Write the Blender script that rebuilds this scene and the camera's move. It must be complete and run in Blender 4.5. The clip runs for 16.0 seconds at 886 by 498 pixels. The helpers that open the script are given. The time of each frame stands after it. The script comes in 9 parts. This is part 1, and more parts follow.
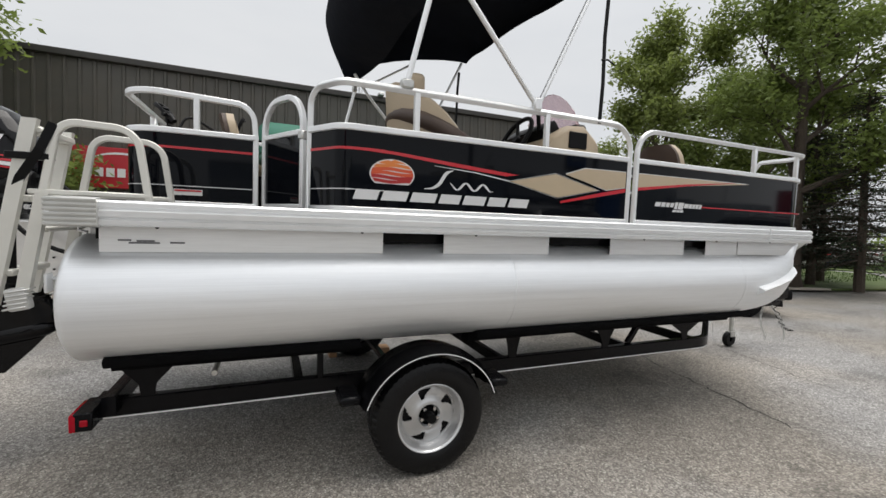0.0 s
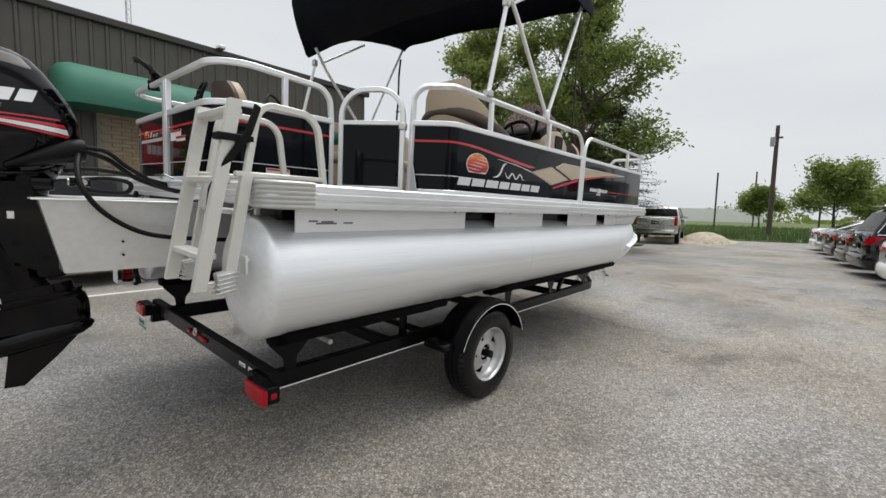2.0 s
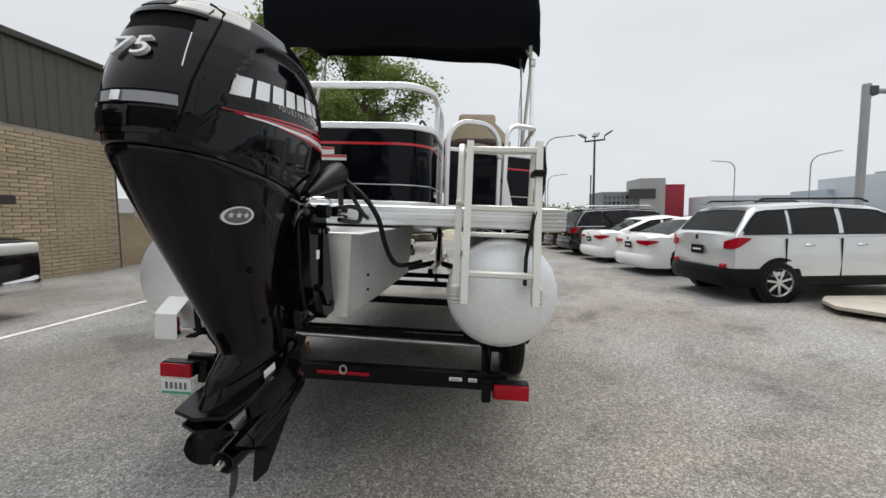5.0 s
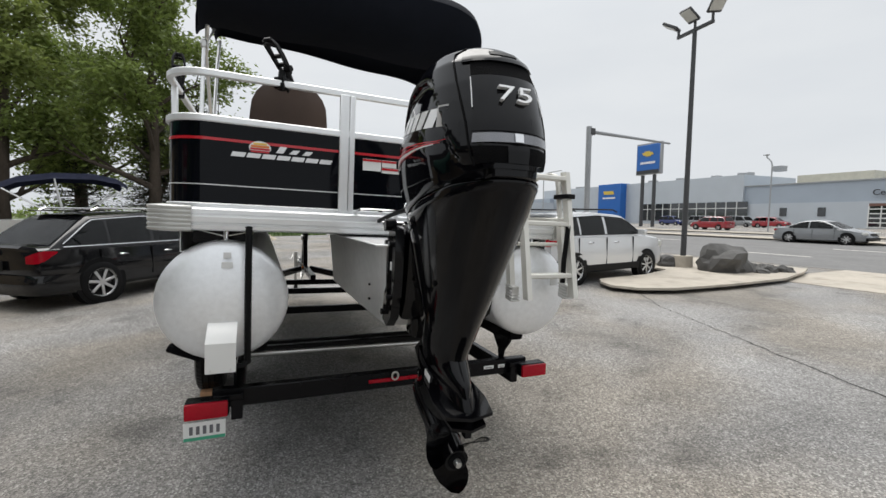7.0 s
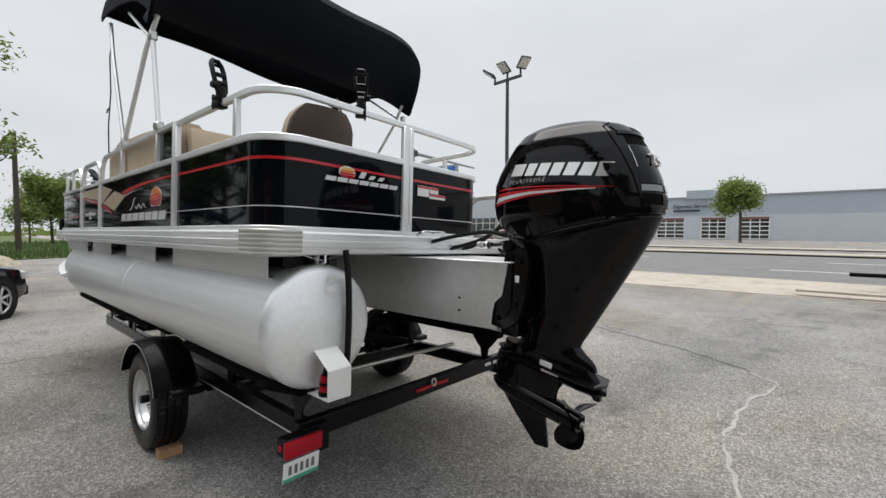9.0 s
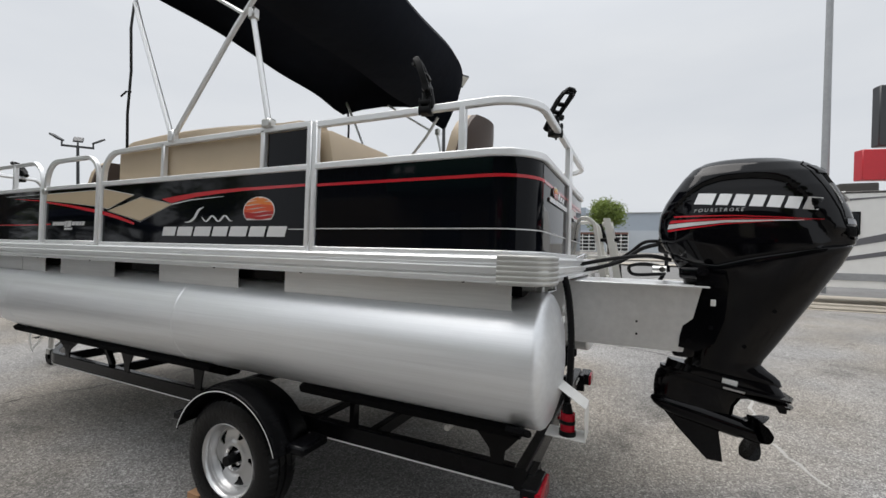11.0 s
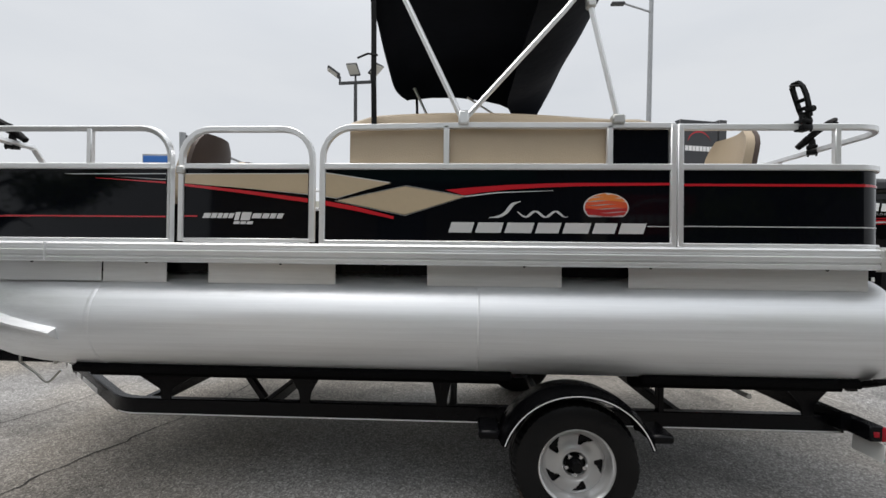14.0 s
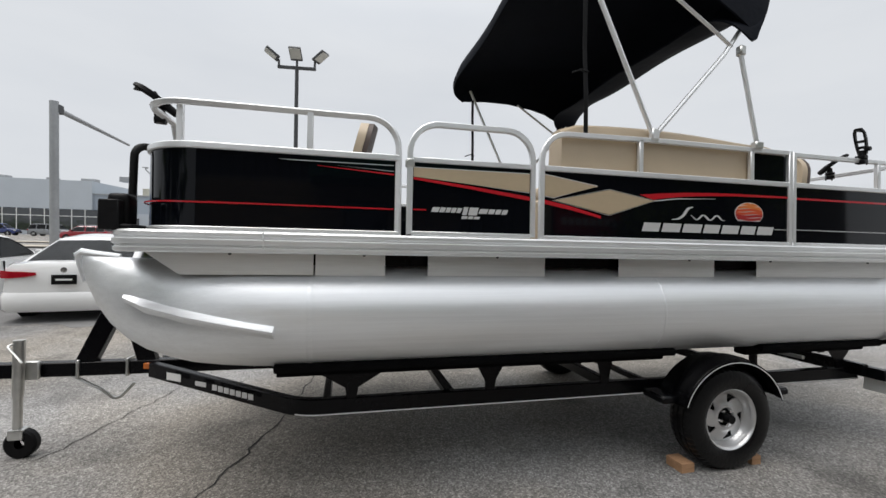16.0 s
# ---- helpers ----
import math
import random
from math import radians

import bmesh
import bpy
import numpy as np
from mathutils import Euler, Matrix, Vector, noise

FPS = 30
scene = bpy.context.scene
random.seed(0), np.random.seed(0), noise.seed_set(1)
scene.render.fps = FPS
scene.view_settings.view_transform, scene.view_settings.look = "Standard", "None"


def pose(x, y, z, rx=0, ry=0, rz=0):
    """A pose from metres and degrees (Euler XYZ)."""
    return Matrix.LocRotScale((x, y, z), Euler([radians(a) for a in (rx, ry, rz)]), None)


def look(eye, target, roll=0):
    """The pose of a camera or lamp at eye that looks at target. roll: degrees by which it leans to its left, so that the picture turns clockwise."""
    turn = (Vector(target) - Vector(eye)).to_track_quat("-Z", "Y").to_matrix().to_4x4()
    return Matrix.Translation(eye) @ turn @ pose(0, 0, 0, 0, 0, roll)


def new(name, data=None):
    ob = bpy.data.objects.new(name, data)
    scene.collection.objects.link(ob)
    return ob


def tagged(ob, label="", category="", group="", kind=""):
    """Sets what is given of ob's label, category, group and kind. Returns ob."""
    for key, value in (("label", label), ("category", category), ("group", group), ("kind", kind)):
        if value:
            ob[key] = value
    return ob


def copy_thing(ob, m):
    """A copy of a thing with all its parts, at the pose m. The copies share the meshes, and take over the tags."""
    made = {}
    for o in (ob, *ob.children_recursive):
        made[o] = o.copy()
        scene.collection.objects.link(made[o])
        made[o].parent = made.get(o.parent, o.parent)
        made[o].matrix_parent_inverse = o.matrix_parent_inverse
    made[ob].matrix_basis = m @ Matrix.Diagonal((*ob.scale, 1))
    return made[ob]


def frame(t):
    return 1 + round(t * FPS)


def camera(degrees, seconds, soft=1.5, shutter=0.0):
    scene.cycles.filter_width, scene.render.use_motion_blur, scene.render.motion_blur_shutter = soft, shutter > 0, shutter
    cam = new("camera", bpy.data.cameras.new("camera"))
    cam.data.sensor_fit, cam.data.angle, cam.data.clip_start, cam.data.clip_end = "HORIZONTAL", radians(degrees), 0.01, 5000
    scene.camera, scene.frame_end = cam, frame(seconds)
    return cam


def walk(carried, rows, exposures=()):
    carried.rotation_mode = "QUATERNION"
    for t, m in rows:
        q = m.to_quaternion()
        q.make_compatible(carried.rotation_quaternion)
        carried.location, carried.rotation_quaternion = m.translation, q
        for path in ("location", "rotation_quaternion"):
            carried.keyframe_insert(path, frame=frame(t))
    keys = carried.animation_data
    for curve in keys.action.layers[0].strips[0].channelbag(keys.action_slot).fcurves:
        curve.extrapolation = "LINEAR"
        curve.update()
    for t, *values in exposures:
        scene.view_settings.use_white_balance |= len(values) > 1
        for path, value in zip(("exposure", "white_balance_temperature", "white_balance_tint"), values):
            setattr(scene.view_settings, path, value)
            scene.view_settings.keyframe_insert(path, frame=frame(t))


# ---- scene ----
cam = camera(93.4, 16.0)
PATH = [
    (0, (0.83, -3.426, 1.507), (1.598, -1.584, 1.371), 2.2),
    (0.5, (0.389, -3.419, 1.491), (1.377, -1.688, 1.321), 2.1),
    (1, (-0.062, -3.283, 1.443), (1.117, -1.679, 1.247), 2.2),
    (1.5, (-0.502, -3.127, 1.474), (0.85, -1.67, 1.25), 2.5),
    (2, (-0.891, -2.938, 1.494), (0.612, -1.639, 1.265), 2.9),
    (2.5, (-1.217, -2.602, 1.501), (0.42, -1.475, 1.283), 2.9),
    (3, (-1.556, -2.288, 1.509), (0.192, -1.336, 1.311), 2.5),
    (3.5, (-1.778, -1.908, 1.511), (0.057, -1.137, 1.32), 2.5),
    (4, (-1.987, -1.525, 1.495), (-0.083, -0.939, 1.321), 2.1),
    (4.5, (-2.211, -1.165, 1.495), (-0.256, -0.776, 1.329), 1.9),
    (6.8, (-2.351, 0.602, 1.516), (-0.481, -0.092, 1.378), 2.3),
    (7, (-2.341, 0.754, 1.516), (-0.512, -0.045, 1.388), 2.4),
    (7.5, (-2.208, 1.118, 1.502), (-0.505, 0.076, 1.383), 1.9),
    (8, (-2.100, 1.405, 1.483), (-0.505, 0.198, 1.397), 1.6),
    (8.2, (-2.058, 1.575, 1.492), (-0.53, 0.289, 1.418), 1.5),
    (10.3, (-0.923, 2.565, 1.512), (0.078, 0.833, 1.532), 1.8),
    (10.5, (-0.759, 2.632, 1.518), (0.199, 0.877, 1.54), 1.8),
    (11, (-0.356, 2.859, 1.534), (0.495, 1.049, 1.567), 1.7),
    (11.5, (0.11, 3.032, 1.492), (0.838, 1.17, 1.565), 1.5),
    (12, (0.558, 3.208, 1.531), (1.162, 1.302, 1.576), 1.1),
    (12.5, (0.986, 3.331, 1.578), (1.459, 1.388, 1.576), 0.7),
    (13, (1.455, 3.366, 1.528), (1.796, 1.395, 1.554), 0.6),
    (13.5, (1.91, 3.485, 1.52), (2.119, 1.496, 1.543), 0.7),
    (14, (2.363, 3.511, 1.499), (2.445, 1.513, 1.516), 0.6),
    (14.5, (2.851, 3.557, 1.467), (2.804, 1.557, 1.484), 0.7),
    (15, (3.306, 3.598, 1.467), (3.131, 1.605, 1.48), 0.8),
    (15.5, (3.797, 3.548, 1.47), (3.491, 1.572, 1.476), 0.8),
    (16, (4.304, 3.545, 1.454), (3.849, 1.597, 1.467), 1.0),
]
walk(cam, [(t, look(e, g, r)) for t, e, g, r in PATH], [(0.0, 0.19, 6650, 11), (2.5, 0.19, 6560, 10), (4.5, 0.23, 6530, 10), (7.5, 0.21, 6550, 10), (10.5, 0.14, 6500, 11), (16.0, 0.15, 6500, 11)])

# ---- light ----
world = bpy.data.worlds.new("overcast_sky")
scene.world = world
world.use_nodes = True
wn, wl = world.node_tree.nodes, world.node_tree.links
wn.clear()
SUN_EL, SUN_AZ = 74.0, 80.0
sky = wn.new("ShaderNodeTexSky")
sky.sky_type, sky.sun_disc = "NISHITA", False
sky.sun_elevation, sky.sun_rotation = radians(SUN_EL), radians(SUN_AZ)
sky.dust_density = 4.0
hs = wn.new("ShaderNodeHueSaturation")
hs.inputs["Saturation"].default_value = 0.22
hs.inputs["Value"].default_value = 0.07
cloud = wn.new("ShaderNodeTexNoise")
cloud.inputs["Scale"].default_value, cloud.inputs["Detail"].default_value = 2.2, 5.0
wtc = wn.new("ShaderNodeTexCoord")
wmap = wn.new("ShaderNodeMapping")
wmap.inputs["Scale"].default_value = (1.0, 1.0, 3.5)
wramp = wn.new("ShaderNodeValToRGB")
wramp.color_ramp.elements[0].position, wramp.color_ramp.elements[0].color = 0.3, (0.678, 0.715, 0.755, 1)
wramp.color_ramp.elements[1].position, wramp.color_ramp.elements[1].color = 0.62, (0.738, 0.77, 0.80, 1)
wmix = wn.new("ShaderNodeMix")
wmix.data_type = "RGBA"
wmix.inputs[0].default_value = 0.82
wbg = wn.new("ShaderNodeBackground")
wbg.inputs["Strength"].default_value = 1.0
wout = wn.new("ShaderNodeOutputWorld")
wl.new(sky.outputs[0], hs.inputs["Color"])
wl.new(wtc.outputs["Generated"], wmap.inputs[0])
wl.new(wmap.outputs[0], cloud.inputs["Vector"])
wl.new(cloud.outputs[0], wramp.inputs[0])
wl.new(hs.outputs[0], wmix.inputs[6])
wl.new(wramp.outputs[0], wmix.inputs[7])
# an overcast sky is brighter overhead than low down
wsep = wn.new("ShaderNodeSeparateXYZ")
wup = wn.new("ShaderNodeMapRange")
wup.interpolation_type = "SMOOTHSTEP"
wup.inputs[1].default_value, wup.inputs[2].default_value, wup.inputs[3].default_value, wup.inputs[4].default_value = 0.35, 1.0, 1.0, 1.6
wscale = wn.new("ShaderNodeVectorMath")
wscale.operation = "SCALE"
wl.new(wtc.outputs["Generated"], wsep.inputs[0])
wl.new(wsep.outputs["Z"], wup.inputs[0])
wl.new(wmix.outputs[2], wscale.inputs[0])
wl.new(wup.outputs[0], wscale.inputs["Scale"])
wl.new(wscale.outputs[0], wbg.inputs[0])
wl.new(wbg.outputs[0], wout.inputs[0])

sun_data = bpy.data.lights.new("sun", "SUN")
sun_data.energy, sun_data.angle, sun_data.color = 2.1, radians(50), (1.0, 0.97, 0.93)
sun = new("sun", sun_data)
_az, _el = radians(SUN_AZ), radians(SUN_EL)
sun.matrix_world = look((0, 0, 0), (-math.sin(_az) * math.cos(_el), -math.cos(_az) * math.cos(_el), -math.sin(_el)))


# ---- materials ----
def mat(name, color, rough=0.5, metal=0.0, var=0.0, scale=8.0, bump=0.0, bscale=60.0, coat=0.0, stretch=None, spec=0.5, rvar=0.0, dirt=None, dscale=1.5, obrand=0.0):
    """A principled material with two scales of variation, fine relief and an optional stain colour."""
    m = bpy.data.materials.new(name)
    m.use_nodes = True
    n, l = m.node_tree.nodes, m.node_tree.links
    b = n["Principled BSDF"]
    b.inputs["Base Color"].default_value = (*color, 1)
    b.inputs["Roughness"].default_value, b.inputs["Metallic"].default_value = rough, metal
    b.inputs["Specular IOR Level"].default_value = spec
    if coat:
        b.inputs["Coat Weight"].default_value, b.inputs["Coat Roughness"].default_value = coat, 0.03
    tc = n.new("ShaderNodeTexCoord")
    vec = tc.outputs["Object"]
    if stretch:
        mp = n.new("ShaderNodeMapping")
        mp.inputs["Scale"].default_value = stretch
        l.new(vec, mp.inputs[0])
        vec = mp.outputs[0]
    col = None
    if var:
        t1, t2 = n.new("ShaderNodeTexNoise"), n.new("ShaderNodeTexNoise")
        t1.inputs["Scale"].default_value, t1.inputs["Detail"].default_value = scale, 6
        t2.inputs["Scale"].default_value, t2.inputs["Detail"].default_value = scale * 0.13, 3
        l.new(vec, t1.inputs["Vector"]), l.new(vec, t2.inputs["Vector"])
        ad = n.new("ShaderNodeMath")
        ad.operation = "ADD"
        l.new(t1.outputs[0], ad.inputs[0]), l.new(t2.outputs[0], ad.inputs[1])
        mr = n.new("ShaderNodeMapRange")
        mr.inputs[1].default_value, mr.inputs[2].default_value = 0.7, 1.3
        mr.inputs[3].default_value, mr.inputs[4].default_value = 1 - var, 1 + var
        l.new(ad.outputs[0], mr.inputs[0])
        mx = n.new("ShaderNodeVectorMath")
        mx.operation = "SCALE"
        mx.inputs[0].default_value = color
        l.new(mr.outputs[0], mx.inputs["Scale"])
        col = mx.outputs[0]
        if obrand:
            oi = n.new("ShaderNodeObjectInfo")
            m2 = n.new("ShaderNodeMapRange")
            m2.inputs[3].default_value, m2.inputs[4].default_value = 1 - obrand, 1 + obrand
            l.new(oi.outputs["Random"], m2.inputs[0])
            mx2 = n.new("ShaderNodeVectorMath")
            mx2.operation = "SCALE"
            l.new(col, mx2.inputs[0]), l.new(m2.outputs[0], mx2.inputs["Scale"])
            col = mx2.outputs[0]
        if dirt:
            t3 = n.new("ShaderNodeTexNoise")
            t3.inputs["Scale"].default_value, t3.inputs["Detail"].default_value = dscale, 8
            l.new(vec, t3.inputs["Vector"])
            r3 = n.new("ShaderNodeMapRange")
            r3.inputs[1].default_value, r3.inputs[2].default_value = 0.52, 0.72
            r3.inputs[3].default_value, r3.inputs[4].default_value = 0.0, 0.7
            l.new(t3.outputs[0], r3.inputs[0])
            mc = n.new("ShaderNodeMix")
            mc.data_type = "RGBA"
            mc.inputs[7].default_value = (*dirt, 1)
            l.new(r3.outputs[0], mc.inputs[0]), l.new(col, mc.inputs[6])
            col = mc.outputs[2]
        l.new(col, b.inputs["Base Color"])
        if rvar:
            rr = n.new("ShaderNodeMapRange")
            rr.inputs[1].default_value, rr.inputs[2].default_value = 0.3, 0.7
            rr.inputs[3].default_value, rr.inputs[4].default_value = max(rough - rvar, 0.02), rough + rvar
            l.new(t2.outputs[0], rr.inputs[0]), l.new(rr.outputs[0], b.inputs["Roughness"])
    if bump:
        tb = n.new("ShaderNodeTexNoise")
        tb.inputs["Scale"].default_value, tb.inputs["Detail"].default_value = bscale, 4
        l.new(vec, tb.inputs["Vector"])
        bp = n.new("ShaderNodeBump")
        bp.inputs["Strength"].default_value, bp.inputs["Distance"].default_value = bump, 0.02
        l.new(tb.outputs[0], bp.inputs["Height"]), l.new(bp.outputs[0], b.inputs["Normal"])
    return m


def glass(name, color=(0.9, 0.95, 0.95), rough=0.0, dark=0.0):
    m = bpy.data.materials.new(name)
    m.use_nodes = True
    b = m.node_tree.nodes["Principled BSDF"]
    b.inputs["Base Color"].default_value = (*color, 1)
    b.inputs["Roughness"].default_value = max(rough, 0.02)
    b.inputs["Transmission Weight"].default_value = 1.0 - dark
    b.inputs["IOR"].default_value = 1.2
    return m


def asphalt():
    m = bpy.data.materials.new("worn_asphalt")
    m.use_nodes = True
    n, l = m.node_tree.nodes, m.node_tree.links
    b = n["Principled BSDF"]
    b.inputs["Roughness"].default_value = 0.85
    tc = n.new("ShaderNodeTexCoord")
    vor = n.new("ShaderNodeTexVoronoi")
    vor.inputs["Scale"].default_value = 105
    fine = n.new("ShaderNodeTexNoise")
    fine.inputs["Scale"].default_value, fine.inputs["Detail"].default_value = 28, 8
    big = n.new("ShaderNodeTexNoise")
    big.inputs["Scale"].default_value, big.inputs["Detail"].default_value = 0.5, 6
    mid = n.new("ShaderNodeTexNoise")
    mid.inputs["Scale"].default_value, mid.inputs["Detail"].default_value = 2.3, 8
    for k in (vor, fine, big, mid):
        l.new(tc.outputs["Object"], k.inputs["Vector"])
    r1 = n.new("ShaderNodeValToRGB")
    e = r1.color_ramp.elements
    e[0].position, e[0].color = 0.0, (0.10, 0.092, 0.083, 1)
    e[1].position, e[1].color = 1.0, (0.43, 0.40, 0.36, 1)
    k = e.new(0.5)
    k.color = (0.222, 0.207, 0.187, 1)
    l.new(vor.outputs["Color"], r1.inputs[0])
    # single pale stones worn bare among the rest
    peb = n.new("ShaderNodeTexVoronoi")
    peb.inputs["Scale"].default_value = 62
    l.new(tc.outputs["Object"], peb.inputs["Vector"])
    pick, near_, both = n.new("ShaderNodeMath"), n.new("ShaderNodeMath"), n.new("ShaderNodeMath")
    pick.operation, near_.operation, both.operation = "GREATER_THAN", "LESS_THAN", "MULTIPLY"
    pick.inputs[1].default_value, near_.inputs[1].default_value = 0.74, 0.42
    l.new(peb.outputs["Color"], pick.inputs[0]), l.new(peb.outputs["Distance"], near_.inputs[0])
    l.new(pick.outputs[0], both.inputs[0]), l.new(near_.outputs[0], both.inputs[1])
    stone = n.new("ShaderNodeMix")
    stone.data_type = "RGBA"
    stone.inputs[7].default_value = (0.44, 0.42, 0.38, 1)
    l.new(both.outputs[0], stone.inputs[0]), l.new(r1.outputs[0], stone.inputs[6])
    r2 = n.new("ShaderNodeMapRange")
    r2.inputs[1].default_value, r2.inputs[2].default_value, r2.inputs[3].default_value, r2.inputs[4].default_value = 0.3, 0.7, 0.8, 1.25
    l.new(fine.outputs[0], r2.inputs[0])
    r3 = n.new("ShaderNodeMapRange")
    r3.inputs[1].default_value, r3.inputs[2].default_value, r3.inputs[3].default_value, r3.inputs[4].default_value = 0.35, 0.65, 0.74, 1.14
    l.new(big.outputs[0], r3.inputs[0])
    r4 = n.new("ShaderNodeMapRange")
    r4.inputs[1].default_value, r4.inputs[2].default_value, r4.inputs[3].default_value, r4.inputs[4].default_value = 0.3, 0.45, 0.8, 1.0
    l.new(mid.outputs[0], r4.inputs[0])
    # old spills: sparse darker blots with soft edges
    blot = n.new("ShaderNodeTexNoise")
    blot.inputs["Scale"].default_value, blot.inputs["Detail"].default_value, blot.inputs["Roughness"].default_value = 1.1, 9, 0.62
    l.new(tc.outputs["Object"], blot.inputs["Vector"])
    r5 = n.new("ShaderNodeMapRange")
    r5.inputs[1].default_value, r5.inputs[2].default_value, r5.inputs[3].default_value, r5.inputs[4].default_value = 0.36, 0.43, 0.72, 1.0
    l.new(blot.outputs[0], r5.inputs[0])
    m0 = n.new("ShaderNodeMath")
    m0.operation = "MULTIPLY"
    l.new(r4.outputs[0], m0.inputs[0]), l.new(r5.outputs[0], m0.inputs[1])
    m1, m2, m3 = n.new("ShaderNodeMath"), n.new("ShaderNodeMath"), n.new("ShaderNodeVectorMath")
    m1.operation = m2.operation = "MULTIPLY"
    m3.operation = "SCALE"
    l.new(r2.outputs[0], m1.inputs[0]), l.new(r3.outputs[0], m1.inputs[1])
    l.new(m1.outputs[0], m2.inputs[0]), l.new(m0.outputs[0], m2.inputs[1])
    # the boat's soft shade to port, put into the asphalt colour with a ragged edge
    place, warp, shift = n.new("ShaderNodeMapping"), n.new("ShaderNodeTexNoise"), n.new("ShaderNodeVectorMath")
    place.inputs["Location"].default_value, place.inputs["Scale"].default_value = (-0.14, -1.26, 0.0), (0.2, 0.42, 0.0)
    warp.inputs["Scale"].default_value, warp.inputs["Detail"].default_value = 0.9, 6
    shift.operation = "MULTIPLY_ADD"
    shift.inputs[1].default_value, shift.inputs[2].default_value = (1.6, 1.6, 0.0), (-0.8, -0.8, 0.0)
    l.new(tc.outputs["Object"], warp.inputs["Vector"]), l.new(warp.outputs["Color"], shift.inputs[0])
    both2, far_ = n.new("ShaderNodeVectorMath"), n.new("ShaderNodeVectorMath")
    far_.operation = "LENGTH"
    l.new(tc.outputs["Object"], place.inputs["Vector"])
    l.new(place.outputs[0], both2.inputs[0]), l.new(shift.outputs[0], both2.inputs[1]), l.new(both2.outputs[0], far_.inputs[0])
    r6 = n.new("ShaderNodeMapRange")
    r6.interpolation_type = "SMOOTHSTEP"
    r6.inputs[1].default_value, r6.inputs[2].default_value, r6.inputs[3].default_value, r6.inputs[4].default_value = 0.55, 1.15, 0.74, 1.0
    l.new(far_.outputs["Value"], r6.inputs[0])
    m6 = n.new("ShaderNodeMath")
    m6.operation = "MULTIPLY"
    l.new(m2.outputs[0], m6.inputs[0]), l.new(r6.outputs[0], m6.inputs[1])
    # grey weathered areas among browner ones
    tone = n.new("ShaderNodeTexNoise")
    tone.inputs["Scale"].default_value, tone.inputs["Detail"].default_value = 0.33, 5
    l.new(tc.outputs["Object"], tone.inputs["Vector"])
    tr_ = n.new("ShaderNodeMapRange")
    tr_.inputs[1].default_value, tr_.inputs[2].default_value, tr_.inputs[3].default_value, tr_.inputs[4].default_value = 0.42, 0.58, 0.35, 1.3
    l.new(tone.outputs[0], tr_.inputs[0])
    th_ = n.new("ShaderNodeHueSaturation")
    l.new(tr_.outputs[0], th_.inputs["Saturation"]), l.new(stone.outputs[2], th_.inputs["Color"])
    l.new(th_.outputs[0], m3.inputs[0]), l.new(m6.outputs[0], m3.inputs["Scale"])
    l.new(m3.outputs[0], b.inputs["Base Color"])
    bp = n.new("ShaderNodeBump")
    bp.inputs["Strength"].default_value, bp.inputs["Distance"].default_value = 0.8, 0.006
    l.new(vor.outputs["Distance"], bp.inputs["Height"]), l.new(bp.outputs[0], b.inputs["Normal"])
    return m


def aluminium(name, rough, color=(0.80, 0.81, 0.82), stretch=(0.6, 40, 40), var=0.05, bump=0.02, metal=0.85):
    m = mat(name, color, rough, metal, var=var, scale=9, bump=bump, bscale=14, stretch=stretch, rvar=0.06)
    return m


M = {}
M["asphalt"] = asphalt()
M["road"] = mat("road_asphalt", (0.17, 0.168, 0.165), 0.9, var=0.15, scale=6, bump=0.3, bscale=90)
M["bay"] = mat("dark_bay_asphalt", (0.17, 0.168, 0.166), 0.85, var=0.2, scale=5, bump=0.3, bscale=90, dirt=(0.2, 0.195, 0.185), dscale=0.8)
M["concrete"] = mat("pale_concrete", (0.43, 0.39, 0.33), 0.9, var=0.12, scale=5, bump=0.3, bscale=70, dirt=(0.25, 0.22, 0.18))
M["linepaint"] = mat("worn_line_paint", (0.62, 0.60, 0.55), 0.8, var=0.15, scale=20, dirt=(0.3, 0.29, 0.27), dscale=5)
M["crack"] = mat("dark_crack", (0.035, 0.034, 0.032), 0.95, var=0.2)
M["tar"] = mat("pale_sealed_crack", (0.36, 0.35, 0.33), 0.9, var=0.15, scale=20)
M["pontoon"] = aluminium("brushed_pontoon_aluminium", 0.41, (0.90, 0.915, 0.93), stretch=(0.35, 30, 30), var=0.06, metal=0.62)
M["alu"] = aluminium("satin_rail_aluminium", 0.4, (0.86, 0.87, 0.875), stretch=(1, 1, 1), var=0.04, bump=0.0, metal=0.6)
M["fair"] = aluminium("plain_sheet_aluminium", 0.42, (0.88, 0.885, 0.885), stretch=(0.5, 10, 10), var=0.06, bump=0.05, metal=0.7)
M["pod"] = aluminium("welded_pod_aluminium", 0.42, (0.88, 0.88, 0.87), stretch=(3, 3, 3), var=0.06, bump=0.05)
M["ladder"] = mat("pale_ladder_aluminium", (0.70, 0.69, 0.64), 0.45, 0.35, var=0.05, scale=10)
M["cap"] = mat("silver_ribbed_plastic", (0.62, 0.62, 0.60), 0.38, 0.6, var=0.05, scale=12)
M["panel"] = mat("black_gloss_panel", (0.0025, 0.0032, 0.005), 0.05, 0.0, spec=0.16)
M["red"] = mat("red_vinyl_stripe", (0.52, 0.012, 0.022), 0.25, coat=0.4)
M["tanv"] = mat("tan_vinyl_decal", (0.50, 0.40, 0.27), 0.3, coat=0.3, var=0.03, scale=30)
M["silverv"] = mat("silver_vinyl_decal", (0.74, 0.74, 0.74), 0.3, 0.3, coat=0.2)
